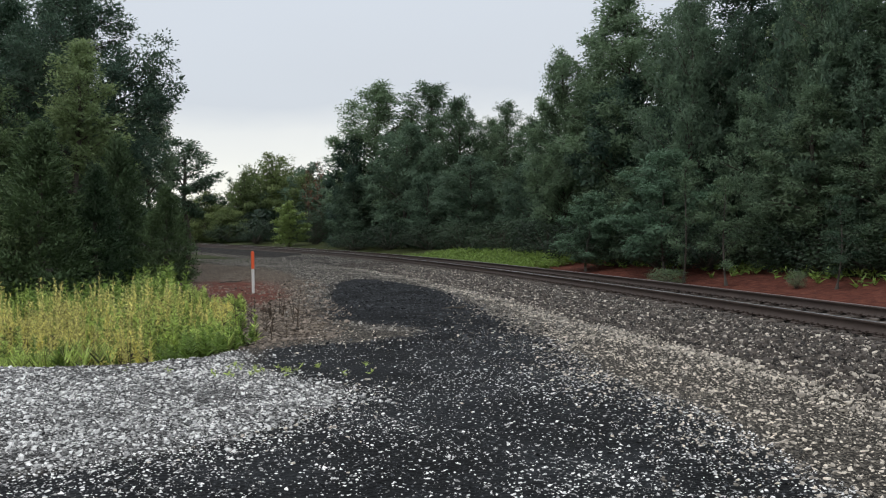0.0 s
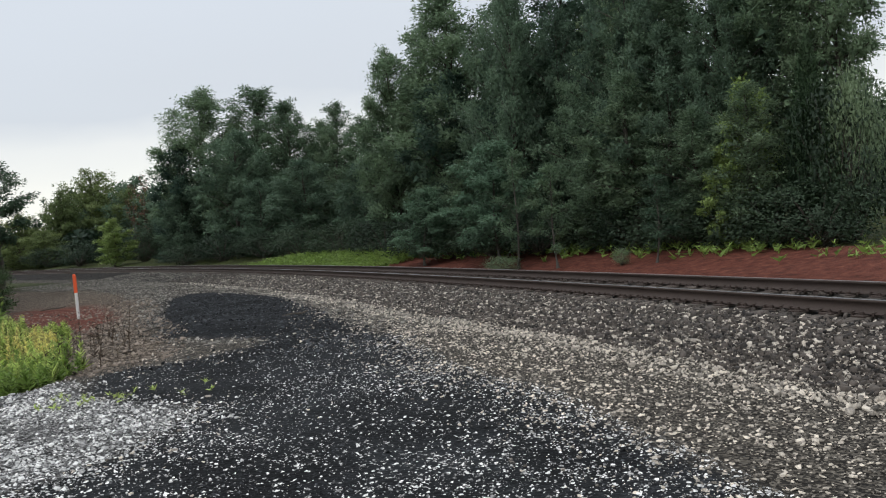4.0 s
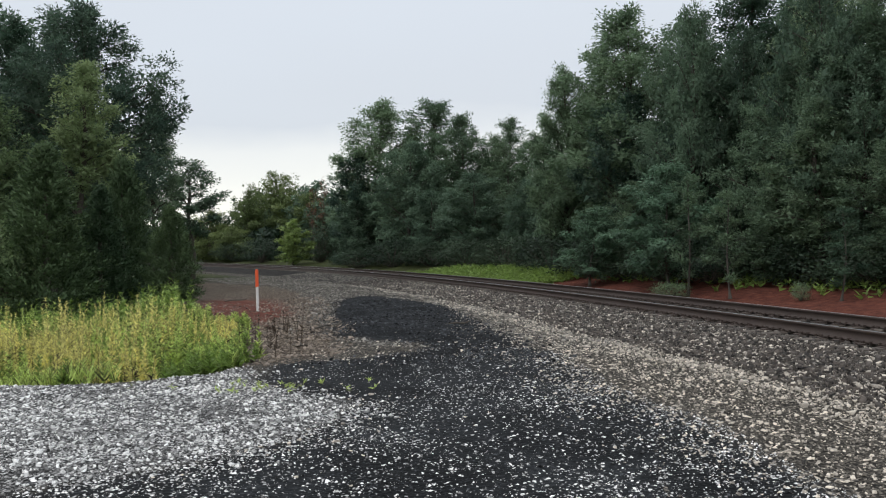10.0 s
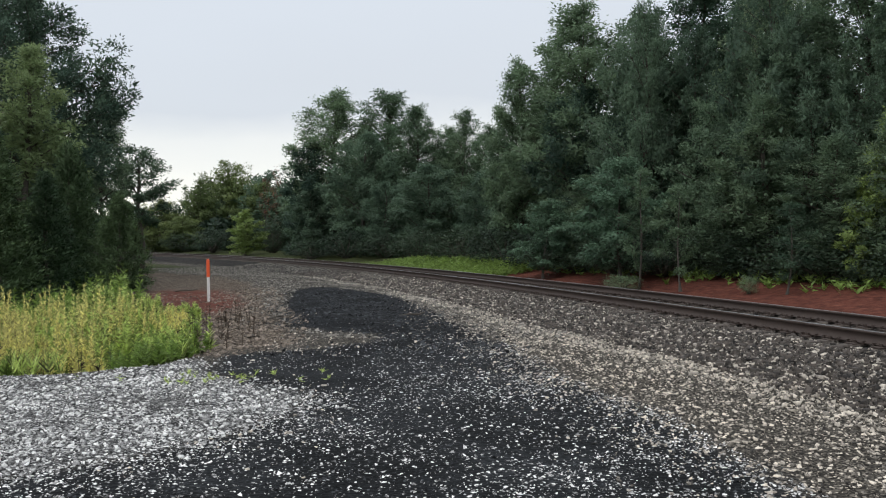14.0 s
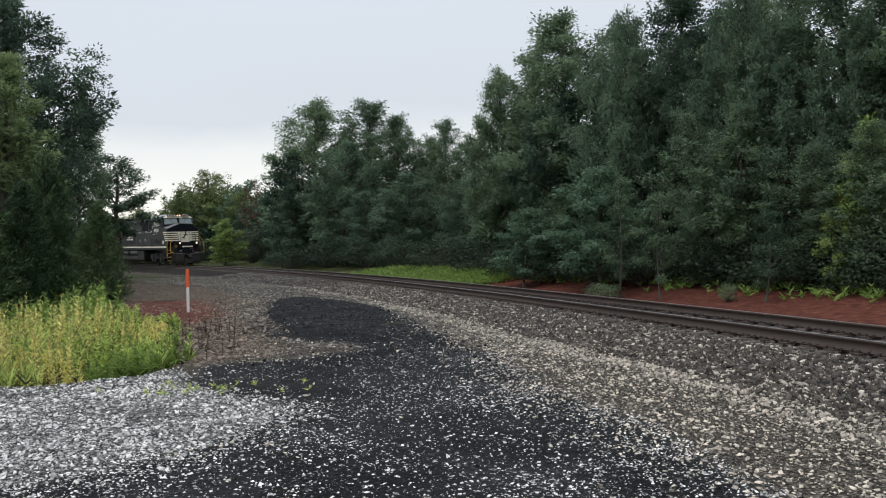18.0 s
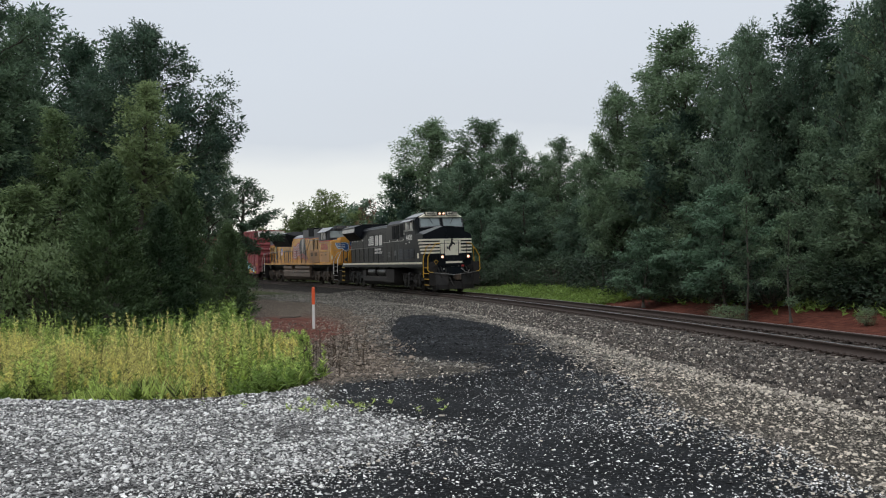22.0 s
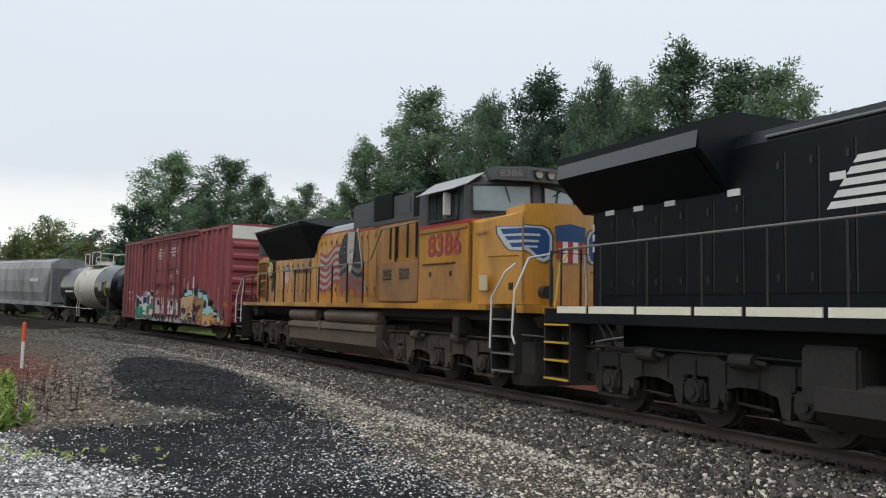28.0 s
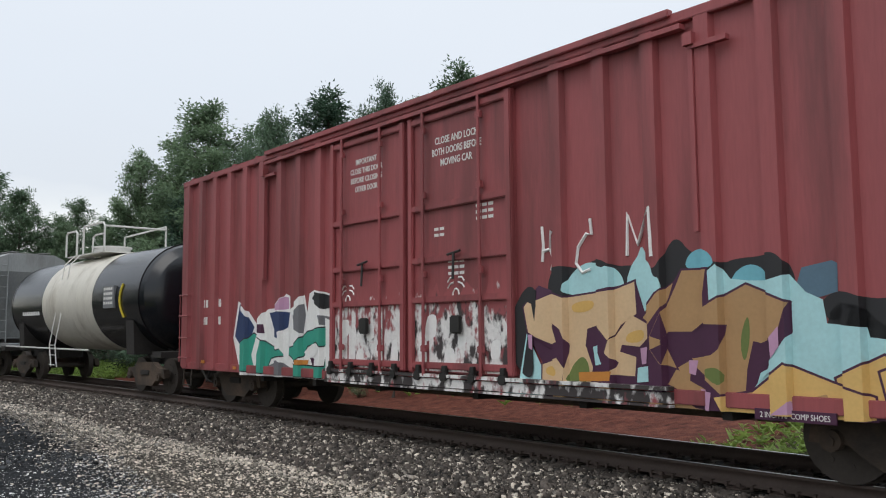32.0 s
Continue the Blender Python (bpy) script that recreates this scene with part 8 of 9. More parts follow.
    spray("black", [(6.6, 1.75), (6.68, 1.88), (6.84, 1.91), (6.99, 1.82), (7.17, 1.83), (7.29, 1.77), (7.27, 1.38), (7.04, 1.41), (6.75, 1.56)], 1, curve=2)
    spray("sky", [(3.26, 1.97), (3.33, 2.19), (3.54, 2.36), (3.73, 2.39), (3.9, 2.29), (3.98, 2.33), (4.15, 2.2), (4.18, 1.97)], 2, curve=2)
    spray("sky", [(4.18, 2.08), (4.28, 2.31), (4.39, 2.4), (4.46, 2.54), (4.54, 2.39), (4.66, 2.29), (4.69, 2.15), (4.8, 2.13), (4.8, 1.92), (4.35, 1.68)], 2, curve=2)
    spray("slate", [(6.36, 1.89), (6.45, 2.15), (6.74, 2.2), (6.79, 2.17), (6.78, 1.9), (6.6, 1.85)], 2)
    spray("aqua", [(5.1, 2.2), (5.15, 2.37), (5.32, 2.44), (5.5, 2.36), (5.54, 2.2)], 2, curve=2)
    spray("aqua", [(5.66, 2.0), (5.73, 2.15), (5.9, 2.23), (6.07, 2.17), (6.13, 2.0)], 2, curve=2)
    spray("sky", [(5.25, 1.61), (5.37, 2.12), (5.55, 2.24), (5.68, 2.08), (5.89, 2.05), (6.13, 2.04), (6.33, 2.09), (6.48, 1.91), (6.64, 1.83), (6.67, 1.6), (6.97, 1.56), (7.0, 1.39), (7.27, 1.43), (7.25, 1.09), (6.98, 0.92), (6.64, 1.03), (6.29, 1.17), (5.89, 0.87), (5.62, 1.02)], 3)
    spray("sky", [(2.32, 0.99), (2.51, 1.52), (2.76, 1.11), (2.79, 0.73), (1.93, 0.68), (1.85, 0.87), (2.28, 0.83)], 2)
    spray("plum", [(2.5, 1.57), (2.8, 1.14), (2.75, 0.68), (3.47, 0.62), (4.81, 0.6), (5.41, 0.61), (5.84, 0.87), (6.34, 1.52), (6.34, 1.82), (5.89, 2.01), (5.46, 1.86), (5.45, 2.18), (5.04, 2.2), (4.54, 1.61), (4.35, 2.11), (3.33, 1.96), (2.75, 2.11)], 4)
    spray("cream", [(2.46, 1.86), (2.75, 2.11), (3.31, 1.96), (4.0, 2.02), (4.33, 2.11), (4.35, 1.74), (4.11, 1.61), (3.98, 1.43), (3.81, 1.62), (3.63, 1.57), (3.6, 1.37), (3.7, 1.11), (3.66, 0.89), (3.29, 0.88), (3.36, 1.37), (3.25, 1.57), (3.07, 1.66), (3.18, 1.41), (2.98, 1.34), (2.55, 1.53)], 6, line="plum")
    spray("cream", [(2.8, 1.12), (3.18, 1.21), (3.33, 1.08), (3.27, 0.88), (2.79, 0.92)], 6, line="plum")
    spray("cream", [(3.98, 1.42), (4.26, 1.73), (4.54, 1.61), (4.51, 1.45), (4.39, 1.36), (4.12, 1.38), (4.09, 1.3), (4.33, 1.24), (4.3, 1.02), (3.97, 1.03), (4.07, 1.17), (3.93, 1.28)], 6, line="plum")
    spray("tan", [(4.45, 1.69), (4.72, 1.95), (4.94, 2.07), (4.84, 1.85), (4.58, 1.6)], 5, line="plum")
    spray("tan", [(4.62, 1.48), (4.82, 1.79), (4.99, 2.05), (5.07, 2.2), (5.43, 2.19), (5.33, 1.63), (5.18, 1.53), (4.84, 1.53), (4.78, 1.41), (4.96, 1.13), (4.77, 1.17), (4.62, 1.33)], 6, line="plum")
    spray("tan", [(5.36, 1.78), (5.56, 1.88), (5.86, 2.01), (6.32, 1.81), (6.22, 1.5), (6.01, 1.41), (5.92, 1.43), (5.84, 1.15), (5.81, 0.9), (5.58, 0.86), (5.24, 1.13), (5.17, 1.24), (5.46, 1.28), (5.56, 1.35), (5.62, 1.6), (5.35, 1.61)], 6, line="plum")
    spray("tan", [(4.96, 1.13), (5.17, 1.23), (5.13, 1.0), (5.47, 0.85), (5.23, 0.79), (4.82, 0.95)], 5, line="plum")
    spray("amber", [(3.39, 1.89), (3.75, 1.93), (3.72, 1.79), (3.42, 1.76)], 7, curve=2)
    spray("amber", [(4.2, 1.52), (4.48, 1.57), (4.45, 1.41), (4.16, 1.4)], 7, curve=2)
    spray("amber", [(2.87, 1.09), (3.14, 1.12), (3.18, 0.97), (2.87, 0.99)], 7, curve=2)
    spray("tan", [(3.0, 0.75), (3.24, 0.88), (3.97, 0.93), (4.38, 0.86), (4.95, 0.84), (5.2, 0.71), (5.29, 0.61), (4.81, 0.62), (3.53, 0.65), (3.14, 0.68)], 7, line="plum")
    spray("gold", [(5.48, 0.84), (5.89, 0.91), (6.27, 1.2), (6.72, 1.03), (7.0, 0.92), (7.0, 0.72), (6.7, 0.65), (5.6, 0.62)], 8, line="plum")
    spray("tan", [(6.31, 0.84), (6.64, 0.93), (6.71, 0.73), (6.47, 0.73)], 9)
    spray("gold", [(7.04, 1.15), (7.26, 1.28), (7.24, 0.87), (7.08, 0.89)], 8, line="plum")
    spray("green", [(5.76, 1.44), (5.88, 1.75), (5.89, 1.44), (5.81, 1.17)], 7, curve=2)
    spray("green", [(5.29, 1.12), (5.59, 1.17), (5.58, 0.92)], 7, curve=2)
    spray("green", [(3.36, 1.08), (3.56, 1.27), (3.67, 1.09), (3.6, 0.89), (3.31, 0.88)], 7, curve=2)
    spray("orange", [(3.49, 1.04), (4.01, 1.07), (4.0, 0.96), (3.5, 0.93)], 8)
    spray("pink", [(5.27, 0.92), (5.45, 0.89), (5.42, 0.61), (5.32, 0.61)], 9)
    spray("pink", [(6.12, 0.7), (6.31, 0.85), (6.48, 0.74)], 9)
    spray("pink", [(6.14, 1.47), (6.24, 1.58), (6.24, 1.38), (6.15, 1.26)], 7)
    spray("pink", [(2.55, 1.5), (2.64, 1.5), (2.64, 1.3), (2.56, 1.33)], 7)
    spray("pink", [(4.4, 1.34), (4.51, 1.36), (4.49, 1.17), (4.42, 1.16)], 7)
    spray("pink", [(5.13, 1.22), (5.25, 1.22), (5.21, 1.06), (5.13, 1.08)], 7)
    spray("sky", [(3.71, 1.35), (3.8, 1.38), (3.89, 1.15), (3.74, 1.13)], 7)
    spray("sky", [(4.35, 1.12), (4.59, 1.15), (4.55, 0.97), (4.33, 0.95)], 7)
    spray("sky", [(5.99, 1.11), (6.16, 1.2), (5.95, 1.0)], 7)
    spray("black", [(6.68, 1.79), (6.94, 1.79), (7.06, 1.56), (7.37, 1.46), (7.55, 1.4), (7.68, 1.19), (7.61, 1.0), (7.11, 1.18), (6.66, 1.27)], 1, curve=2)
    spray("sky", [(6.66, 1.43), (6.89, 1.48), (7.12, 1.45), (7.34, 1.33), (7.54, 1.3), (7.64, 1.11), (7.87, 1.14), (8.1, 1.11), (8.11, 0.95), (7.97, 0.85), (7.66, 0.87), (7.1, 1.14), (6.65, 1.0)], 2, curve=2)
    spray("gold", [(6.73, 1.08), (7.07, 1.3), (7.32, 1.08), (7.53, 0.88), (7.25, 0.75), (6.79, 0.73)], 4, line="plum")
    spray("orange", [(7.21, 1.01), (7.61, 1.04), (7.64, 0.91), (7.25, 0.88)], 5)
    spray("plum", [(7.18, 1.23), (7.59, 1.18), (7.61, 1.06), (7.27, 1.05)], 3)
    spray("white", [(-6.44, 1.45), (-6.22, 2.21), (-5.87, 2.08), (-5.38, 1.73), (-4.92, 2.01), (-4.57, 2.03), (-4.19, 2.29), (-4.03, 2.24), (-4.02, 1.99), (-3.49, 2.25), (-3.39, 1.92), (-3.32, 2.26), (-3.11, 2.33), (-2.42, 2.2), (-2.4, 1.51), (-2.59, 0.82), (-2.44, 0.73), (-6.08, 0.7)], 2)
    spray("navy", [(-6.35, 1.48), (-6.14, 2.15), (-5.78, 1.9), (-5.47, 1.67), (-5.7, 1.35), (-6.13, 1.32)], 4)
    spray("navy", [(-4.84, 1.94), (-4.37, 1.96), (-4.02, 1.93), (-4.16, 1.38), (-4.57, 1.5)], 4)
    spray("grey", [(-3.93, 1.87), (-3.5, 2.09), (-3.43, 1.87), (-3.52, 1.53), (-3.88, 1.66)], 4)
    spray("black", [(-3.23, 2.16), (-3.09, 2.29), (-2.47, 2.18), (-2.47, 1.99), (-2.8, 1.96), (-3.0, 2.06)], 4)
    spray("grey", [(-2.9, 1.86), (-2.46, 1.81), (-2.56, 1.61), (-2.84, 1.69)], 4)
    spray("pink", [(-4.61, 1.97), (-4.25, 2.24), (-4.07, 2.21), (-4.06, 2.0)], 3)
    spray("teal", [(-6.11, 1.28), (-5.49, 1.54), (-4.98, 1.37), (-4.43, 1.21), (-3.79, 1.3), (-3.38, 1.56), (-2.72, 1.64), (-2.64, 1.35), (-2.83, 1.31), (-2.93, 1.39), (-3.37, 1.31), (-3.49, 1.14), (-3.78, 1.02), (-4.04, 1.14), (-4.76, 1.07), (-4.98, 0.77), (-6.08, 0.79)], 5, line="black")
    spray("teal", [(-3.88, 0.96), (-3.36, 0.94), (-2.78, 0.94), (-2.69, 1.26), (-2.55, 1.22), (-2.59, 0.87), (-2.47, 0.75), (-3.77, 0.75)], 5, line="black")
    spray("grey", [(-4.93, 0.89), (-4.42, 1.03), (-3.77, 0.83), (-4.19, 0.74), (-4.98, 0.74)], 6)
    spray("plum", [(-3.27, 1.1), (-2.97, 1.08), (-3.11, 0.84)], 6)
    spray("orange", [(-3.71, 1.05), (-3.32, 1.05), (-3.36, 0.97), (-3.71, 0.96)], 6)
    spray("white", [(-5.37, 1.51), (-5.07, 1.4), (-5.21, 1.12), (-5.46, 0.84), (-5.59, 1.11)], 6)
    spray("white", [(-3.49, 1.19), (-3.18, 1.35), (-2.88, 1.28), (-2.94, 1.13), (-3.27, 1.1)], 6)
    spray("white", [(-4.39, 1.56), (-4.01, 1.67), (-4.07, 0.98), (-4.22, 0.98)], 6)
    spray("plum", [(-5.38, 1.72), (-5.02, 1.72), (-5.01, 1.54), (-5.31, 1.56)], 3)
    # white and black paint on the doors
    rng = random.Random(8)
    for x0, x1 in ((-2.42, -1.98), (-1.94, -0.95), (-0.90, -0.36), (-0.14, 0.20), (0.26, 1.42), (1.50, 2.06)):
        n = max(4, int((x1 - x0) / 0.09))
        top = [(x1 + (x0 - x1) * k / n, rng.uniform(1.95, 2.3)) for k in range(n + 1)]
        bm = bmesh.new()
        bm.faces.new([bm.verts.new((x, -1.503, z)) for x, z in [(x0, 0.97), (x1, 0.97)] + top])
        part("door_graffiti", bm, DOOR_PAINT, root)
    for x, z, w_, h_ in ((-2.05, 1.62, 0.26, 0.34), (-1.62, 1.12, 0.22, 0.30), (-1.30, 1.55, 0.24, 0.30), (-0.62, 1.20, 0.20, 0.52), (0.30, 1.60, 0.30, 0.40), (0.72, 1.16, 0.26, 0.34), (1.02, 1.52, 0.20, 0.44), (1.72, 1.30, 0.22, 0.30)):
        ring = [(x + w_ * (a - 0.5) * rng.uniform(0.85, 1.1), z + h_ * (b - 0.5) * rng.uniform(0.85, 1.1)) for a, b in ((0, 0), (0.6, 0.05), (1, 0.2), (1, 0.9), (0.7, 1), (0.1, 0.9))]
        spray("white", ring, 1, curve=1)
    for x in (-1.96, 0.90):
        for sx in (-1, 1):
            for k in range(2):
                add("tag_stroke", SPRAY["white"], root, TU([(x + sx * 0.05, -1.505, 2.26 + 0.07 * k), (x + sx * 0.13, -1.505, 2.24 + 0.09 * k), (x + sx * 0.19, -1.505, 2.18 + 0.09 * k)], 0.014, 4))
        add("tag_stroke", SPRAY["white"], root, TU([(x + 0.07 * math.cos(q), -1.505, 2.08 + 0.09 * math.sin(q)) for q in np.arange(0, 6.3, 0.7)], 0.014, 4))
    for pts in ([(2.60, 2.90), (2.62, 2.66), (2.60, 2.44)], [(2.84, 2.82), (2.74, 2.60), (2.62, 2.58)], [(2.74, 2.60), (2.80, 2.46), (2.76, 2.32)], [(3.42, 2.92), (3.44, 2.72), (3.36, 2.74), (3.22, 2.58), (3.18, 2.38), (3.28, 2.26), (3.42, 2.30)], [(3.98, 2.42), (4.00, 2.92), (4.14, 2.54), (4.36, 2.94), (4.38, 2.38)]):
        add("tag_stroke", SPRAY["white"], root, TU([(x, -box_side(x) - 0.004, z) for x, z in pts], 0.024, 5))
    w = car_truck(root, 7.05) + car_truck(root, -7.05)
    coupler(root, 10.15, 1)
    coupler(root, -10.15, -1)
    TRAIN.append((root, 43.586, 7.05, w))


# ---- tank car ----
def tank_car():
    root = tagged(new("tank_car"), "black tank car with a broad white band and white top railing", "tank car")
    r, zc, h = 1.46, 2.50, 5.35
    tank = smooth(add("tank", TANK_BLACK, root, CY((-h, 0, zc), (h, 0, zc), r, 48)))
    for s in (-1, 1):
        shapes = []
        prev = (r, h)
        for k in range(1, 6):
            a = k * math.pi / 10
            cur = (r * math.cos(a), h + 0.72 * math.sin(a))
            shapes.append(CY((s * prev[1], 0, zc), (s * cur[1], 0, zc), prev[0], 48, max(cur[0], 0.01)))
            prev = cur
        smooth(add("tank_head", TANK_BLACK, tank, *shapes))
        add("weld_seam", TANK_BLACK, tank, CY((s * h - 0.03, 0, zc), (s * h + 0.03, 0, zc), r + 0.012, 48))
    smooth(add("white_band", TANK_WHITE, tank, CY((-2.15, 0, zc), (2.15, 0, zc), r + 0.008, 64)))
    add("tank_label", NS_GREY, tank, B(3.1, 3.85, -1.50, -1.38, 2.25, 2.85))
    adds("label_bar", LETTER_WHITE, tank, *[B(3.15 + 0.16 * k, 3.27 + 0.16 * k, -1.506, -1.498, 2.35 + 0.13 * q, 2.42 + 0.13 * q) for k in range(4) for q in range(4)])
    add("stripe", LABEL_YELLOW, tank, TU([(4.30 - 0.10 * math.sin(math.pi * k / 8), -1.472 * math.cos(0.62 * k / 8 - 0.36), zc + 1.472 * math.sin(0.62 * k / 8 - 0.36)) for k in range(9)], 0.035, 6))
    add("letter_bar", LETTER_WHITE, tank, *[B(-4.2 + 0.22 * k, -4.05 + 0.22 * k, -1.44, -1.40, 2.15, 2.35) for k in range(8)])
    dome = add("manway", RAIL_WHITE, root, CY((-0.2, 0, 3.9), (-0.2, 0, 4.22), 0.55, 28), CY((-0.2, 0, 4.22), (-0.2, 0, 4.28), 0.6, 28), B(-1.6, 1.4, -0.9, 0.9, 3.98, 4.02))
    rail = add("platform_railing", RAIL_WHITE, root, TU([(-1.6, -0.95, 4.0), (-1.6, -0.95, 4.70), (-1.5, -0.95, 4.78), (-0.75, -0.95, 4.78), (-0.65, -0.95, 4.70), (-0.65, -0.95, 4.0)], 0.03, 8), TU([(-0.1, -0.95, 4.0), (-0.1, -0.95, 4.75), (0.0, -0.95, 4.86), (1.5, -0.95, 4.86), (1.62, -0.95, 4.75), (1.62, -0.95, 4.0)], 0.03, 8), TU([(1.62, -0.95, 4.75), (1.62, 0.95, 4.75)], 0.03, 8), TU([(-1.6, 0.95, 4.0), (-1.6, 0.95, 4.78), (1.62, 0.95, 4.84), (1.62, 0.95, 4.0)], 0.03, 8))
    add("railing_post", RAIL_WHITE, rail, TU([(0.7, -0.95, 4.0), (0.72, -0.95, 4.46), (0.95, -0.95, 4.52), (1.62, -0.95, 4.52)], 0.025, 8))
    add("side_ladder", RAIL_WHITE, root, TU([(-0.75, -1.58, 0.55), (-0.95, -1.58, 1.2), (-0.95, -1.2, 3.7), (-0.95, -0.9, 4.0)], 0.02), TU([(-0.25, -1.58, 0.55), (-0.45, -1.58, 1.2), (-0.45, -1.2, 3.7), (-0.45, -0.9, 4.0)], 0.02), *[TU([(-0.92, -1.58, z), (-0.42, -1.58, z)], 0.014) for z in (0.6, 0.9, 1.2)])
    add("running_board", RAIL_WHITE, root, TU([(-5.6, -1.52, 1.12), (2.2, -1.52, 1.08)], 0.025))
    adds("sill", GRIME_DARK, root, B(-6.6, -3.6, -0.4, 0.4, 0.72, 1.2), B(3.6, 6.6, -0.4, 0.4, 0.72, 1.2), B(-6.7, -6.2, -1.4, 1.4, 0.95, 1.1), B(6.2, 6.7, -1.4, 1.4, 0.95, 1.1))
    for x in (-4.6, 4.6):
        adds("saddle", GRIME_DARK, root, PR("x", [(-1.3, 1.0), (-1.35, 1.9), (-1.0, 1.45), (0, 1.1), (1.0, 1.45), (1.35, 1.9), (1.3, 1.0)], x - 0.25, x + 0.25))
    w = car_truck(root, 5.1) + car_truck(root, -5.1)
    coupler(root, 7.05, 1)
    coupler(root, -7.05, -1)
    TRAIN.append((root, 60.85, 5.1, w))


# ---- covered hoppers ----
def hopper_car():
    root = tagged(new("hopper_car"), "grey covered hopper car with curved sides", "hopper car", "grey hopper cars")
    prof = [(-1.30, 1.35), (-1.50, 2.1), (-1.54, 3.0), (-1.46, 3.9), (-1.22, 4.42), (-0.8, 4.60), (0.8, 4.60), (1.22, 4.42), (1.46, 3.9), (1.54, 3.0), (1.50, 2.1), (1.30, 1.35)]
    body = add("body", HOPPER_GREY, root, PR("x", prof, -6.9, 6.9))
    for s in (-1, 1):
        add("slope_end", HOPPER_GREY, root, HULL([(s * 6.88, y, z) for y, z in prof] + [(s * 8.1, y, z) for y, z in prof if z > 3.8]))
        adds("end_post", HOPPER_GREY, root, B(*sorted((s * 8.0, s * 8.12)), -1.45, -1.33, 1.1, 4.3), B(*sorted((s * 8.0, s * 8.12)), 1.33, 1.45, 1.1, 4.3), B(*sorted((s * 7.0, s * 8.6)), -1.45, 1.45, 1.05, 1.18))
        ld = add("ladder", HOPPER_GREY, root, TU([(s * 8.15, -1.35, 1.0), (s * 8.15, -1.35, 4.5)], 0.02), TU([(s * 8.15, -0.9, 1.0), (s * 8.15, -0.9, 4.5)], 0.02))
        for z in np.arange(1.2, 4.5, 0.42):
            add("rung", HOPPER_GREY, ld, TU([(s * 8.15, -1.35, z), (s * 8.15, -0.9, z)], 0.015))
    adds("side_sill", HOPPER_GREY, root, B(-8.5, 8.5, -1.52, -1.36, 1.08, 1.38, 0.01), B(-8.5, 8.5, 1.36, 1.52, 1.08, 1.38, 0.01))
    adds("roof_walk", STEEL, root, B(-7.9, 7.9, -0.75, -0.45, 4.66, 4.69), B(-7.9, 7.9, 0.45, 0.75, 4.66, 4.69), *[B(x - 0.03, x + 0.03, -0.7, 0.7, 4.58, 4.67) for x in np.arange(-7.5, 7.6, 1.5)])
    for x in (-4.6, 0.0, 4.6):
        add("outlet", HOPPER_GREY, root, HULL([(x - 1.9, -1.2, 1.4), (x + 1.9, -1.2, 1.4), (x - 1.9, 1.2, 1.4), (x + 1.9, 1.2, 1.4), (x - 0.4, -0.5, 0.45), (x + 0.4, -0.5, 0.45), (x - 0.4, 0.5, 0.45), (x + 0.4, 0.5, 0.45)]))
    add("letter_bar", LETTER_WHITE, root, *[B(4.2 + 0.25 * k, 4.38 + 0.25 * k, -1.56, -1.52, 2.9, 3.15) for k in range(7)])
    w = car_truck(root, 6.9) + car_truck(root, -6.9)
    coupler(root, 9.0, 1)
    coupler(root, -9.0, -1)
    return root, w


boxcar()
tank_car()
for off_ in (77.0, 95.1):
    r_, w_ = hopper_car()
    TRAIN.append((r_, off_, 6.9, w_))


# ---- loose stones: each a small crushed block, too many to count ----
def stones(name, seed, n, pick, size, mat, label, sink=0.25, spread=0.45, tall=1.0):
    """n crushed stones strewn where pick(rng, n) puts them, half sunk in the ground."""
    rng = np.random.RandomState(seed)
    x, y = pick(rng, n)
    n = len(x)
    z = ground_height(x, y)
    if size < 0.015:
        base = np.array([(-1, -1, -1), (1, -1, -1), (1, 1, -1), (-1, 1, -1), (0, 0, 1)], float)
        faces = np.array([(0, 1, 4), (1, 2, 4), (2, 3, 4), (3, 0, 4)])
        shapes = base[None] * rng.uniform(0.6, 1.0, (16, 5, 1)) + rng.normal(size=(16, 5, 3)) * 0.22
    else:
        base = np.array([(a, b, c) for a in (-1, 1) for b in (-1, 1) for c in (-1, 1)], float)
        faces = np.array([(0, 1, 3, 2), (4, 6, 7, 5), (0, 4, 5, 1), (2, 3, 7, 6), (1, 5, 7, 3)])
        shapes = base[None] * rng.uniform(0.45, 1.0, (12, 8, 1)) + rng.normal(size=(12, 8, 3)) * 0.16
    v = shapes[rng.randint(len(shapes), size=n)]
    s = np.exp(np.clip(rng.normal(math.log(size), spread, n), None, math.log(size * 2.6))) * 0.5
    v = v * s[:, None, None] * np.stack([rng.uniform(0.8, 1.5, n), rng.uniform(0.7, 1.1, n), rng.uniform(0.35, 0.7, n) * tall], 1)[:, None]
    a = rng.uniform(0, 2 * np.pi, n)
    ca, sa = np.cos(a)[:, None], np.sin(a)[:, None]
    tx, ty = rng.normal(size=n)[:, None] * 0.3, rng.normal(size=n)[:, None] * 0.3
    vx, vy, vz = v[..., 0] * ca - v[..., 1] * sa, v[..., 0] * sa + v[..., 1] * ca, v[..., 2]
    vz = vz + vx * tx + vy * ty
    out = np.stack([vx + x[:, None], vy + y[:, None], vz + (z + s * sink)[:, None]], -1).reshape(-1, 3)
    f = (faces[None] + len(base) * np.arange(n)[:, None, None]).reshape(-1, faces.shape[1])
    ob = raw(name, out, f, mat)
    return tagged(ob, label, "gravel", kind="stuff")


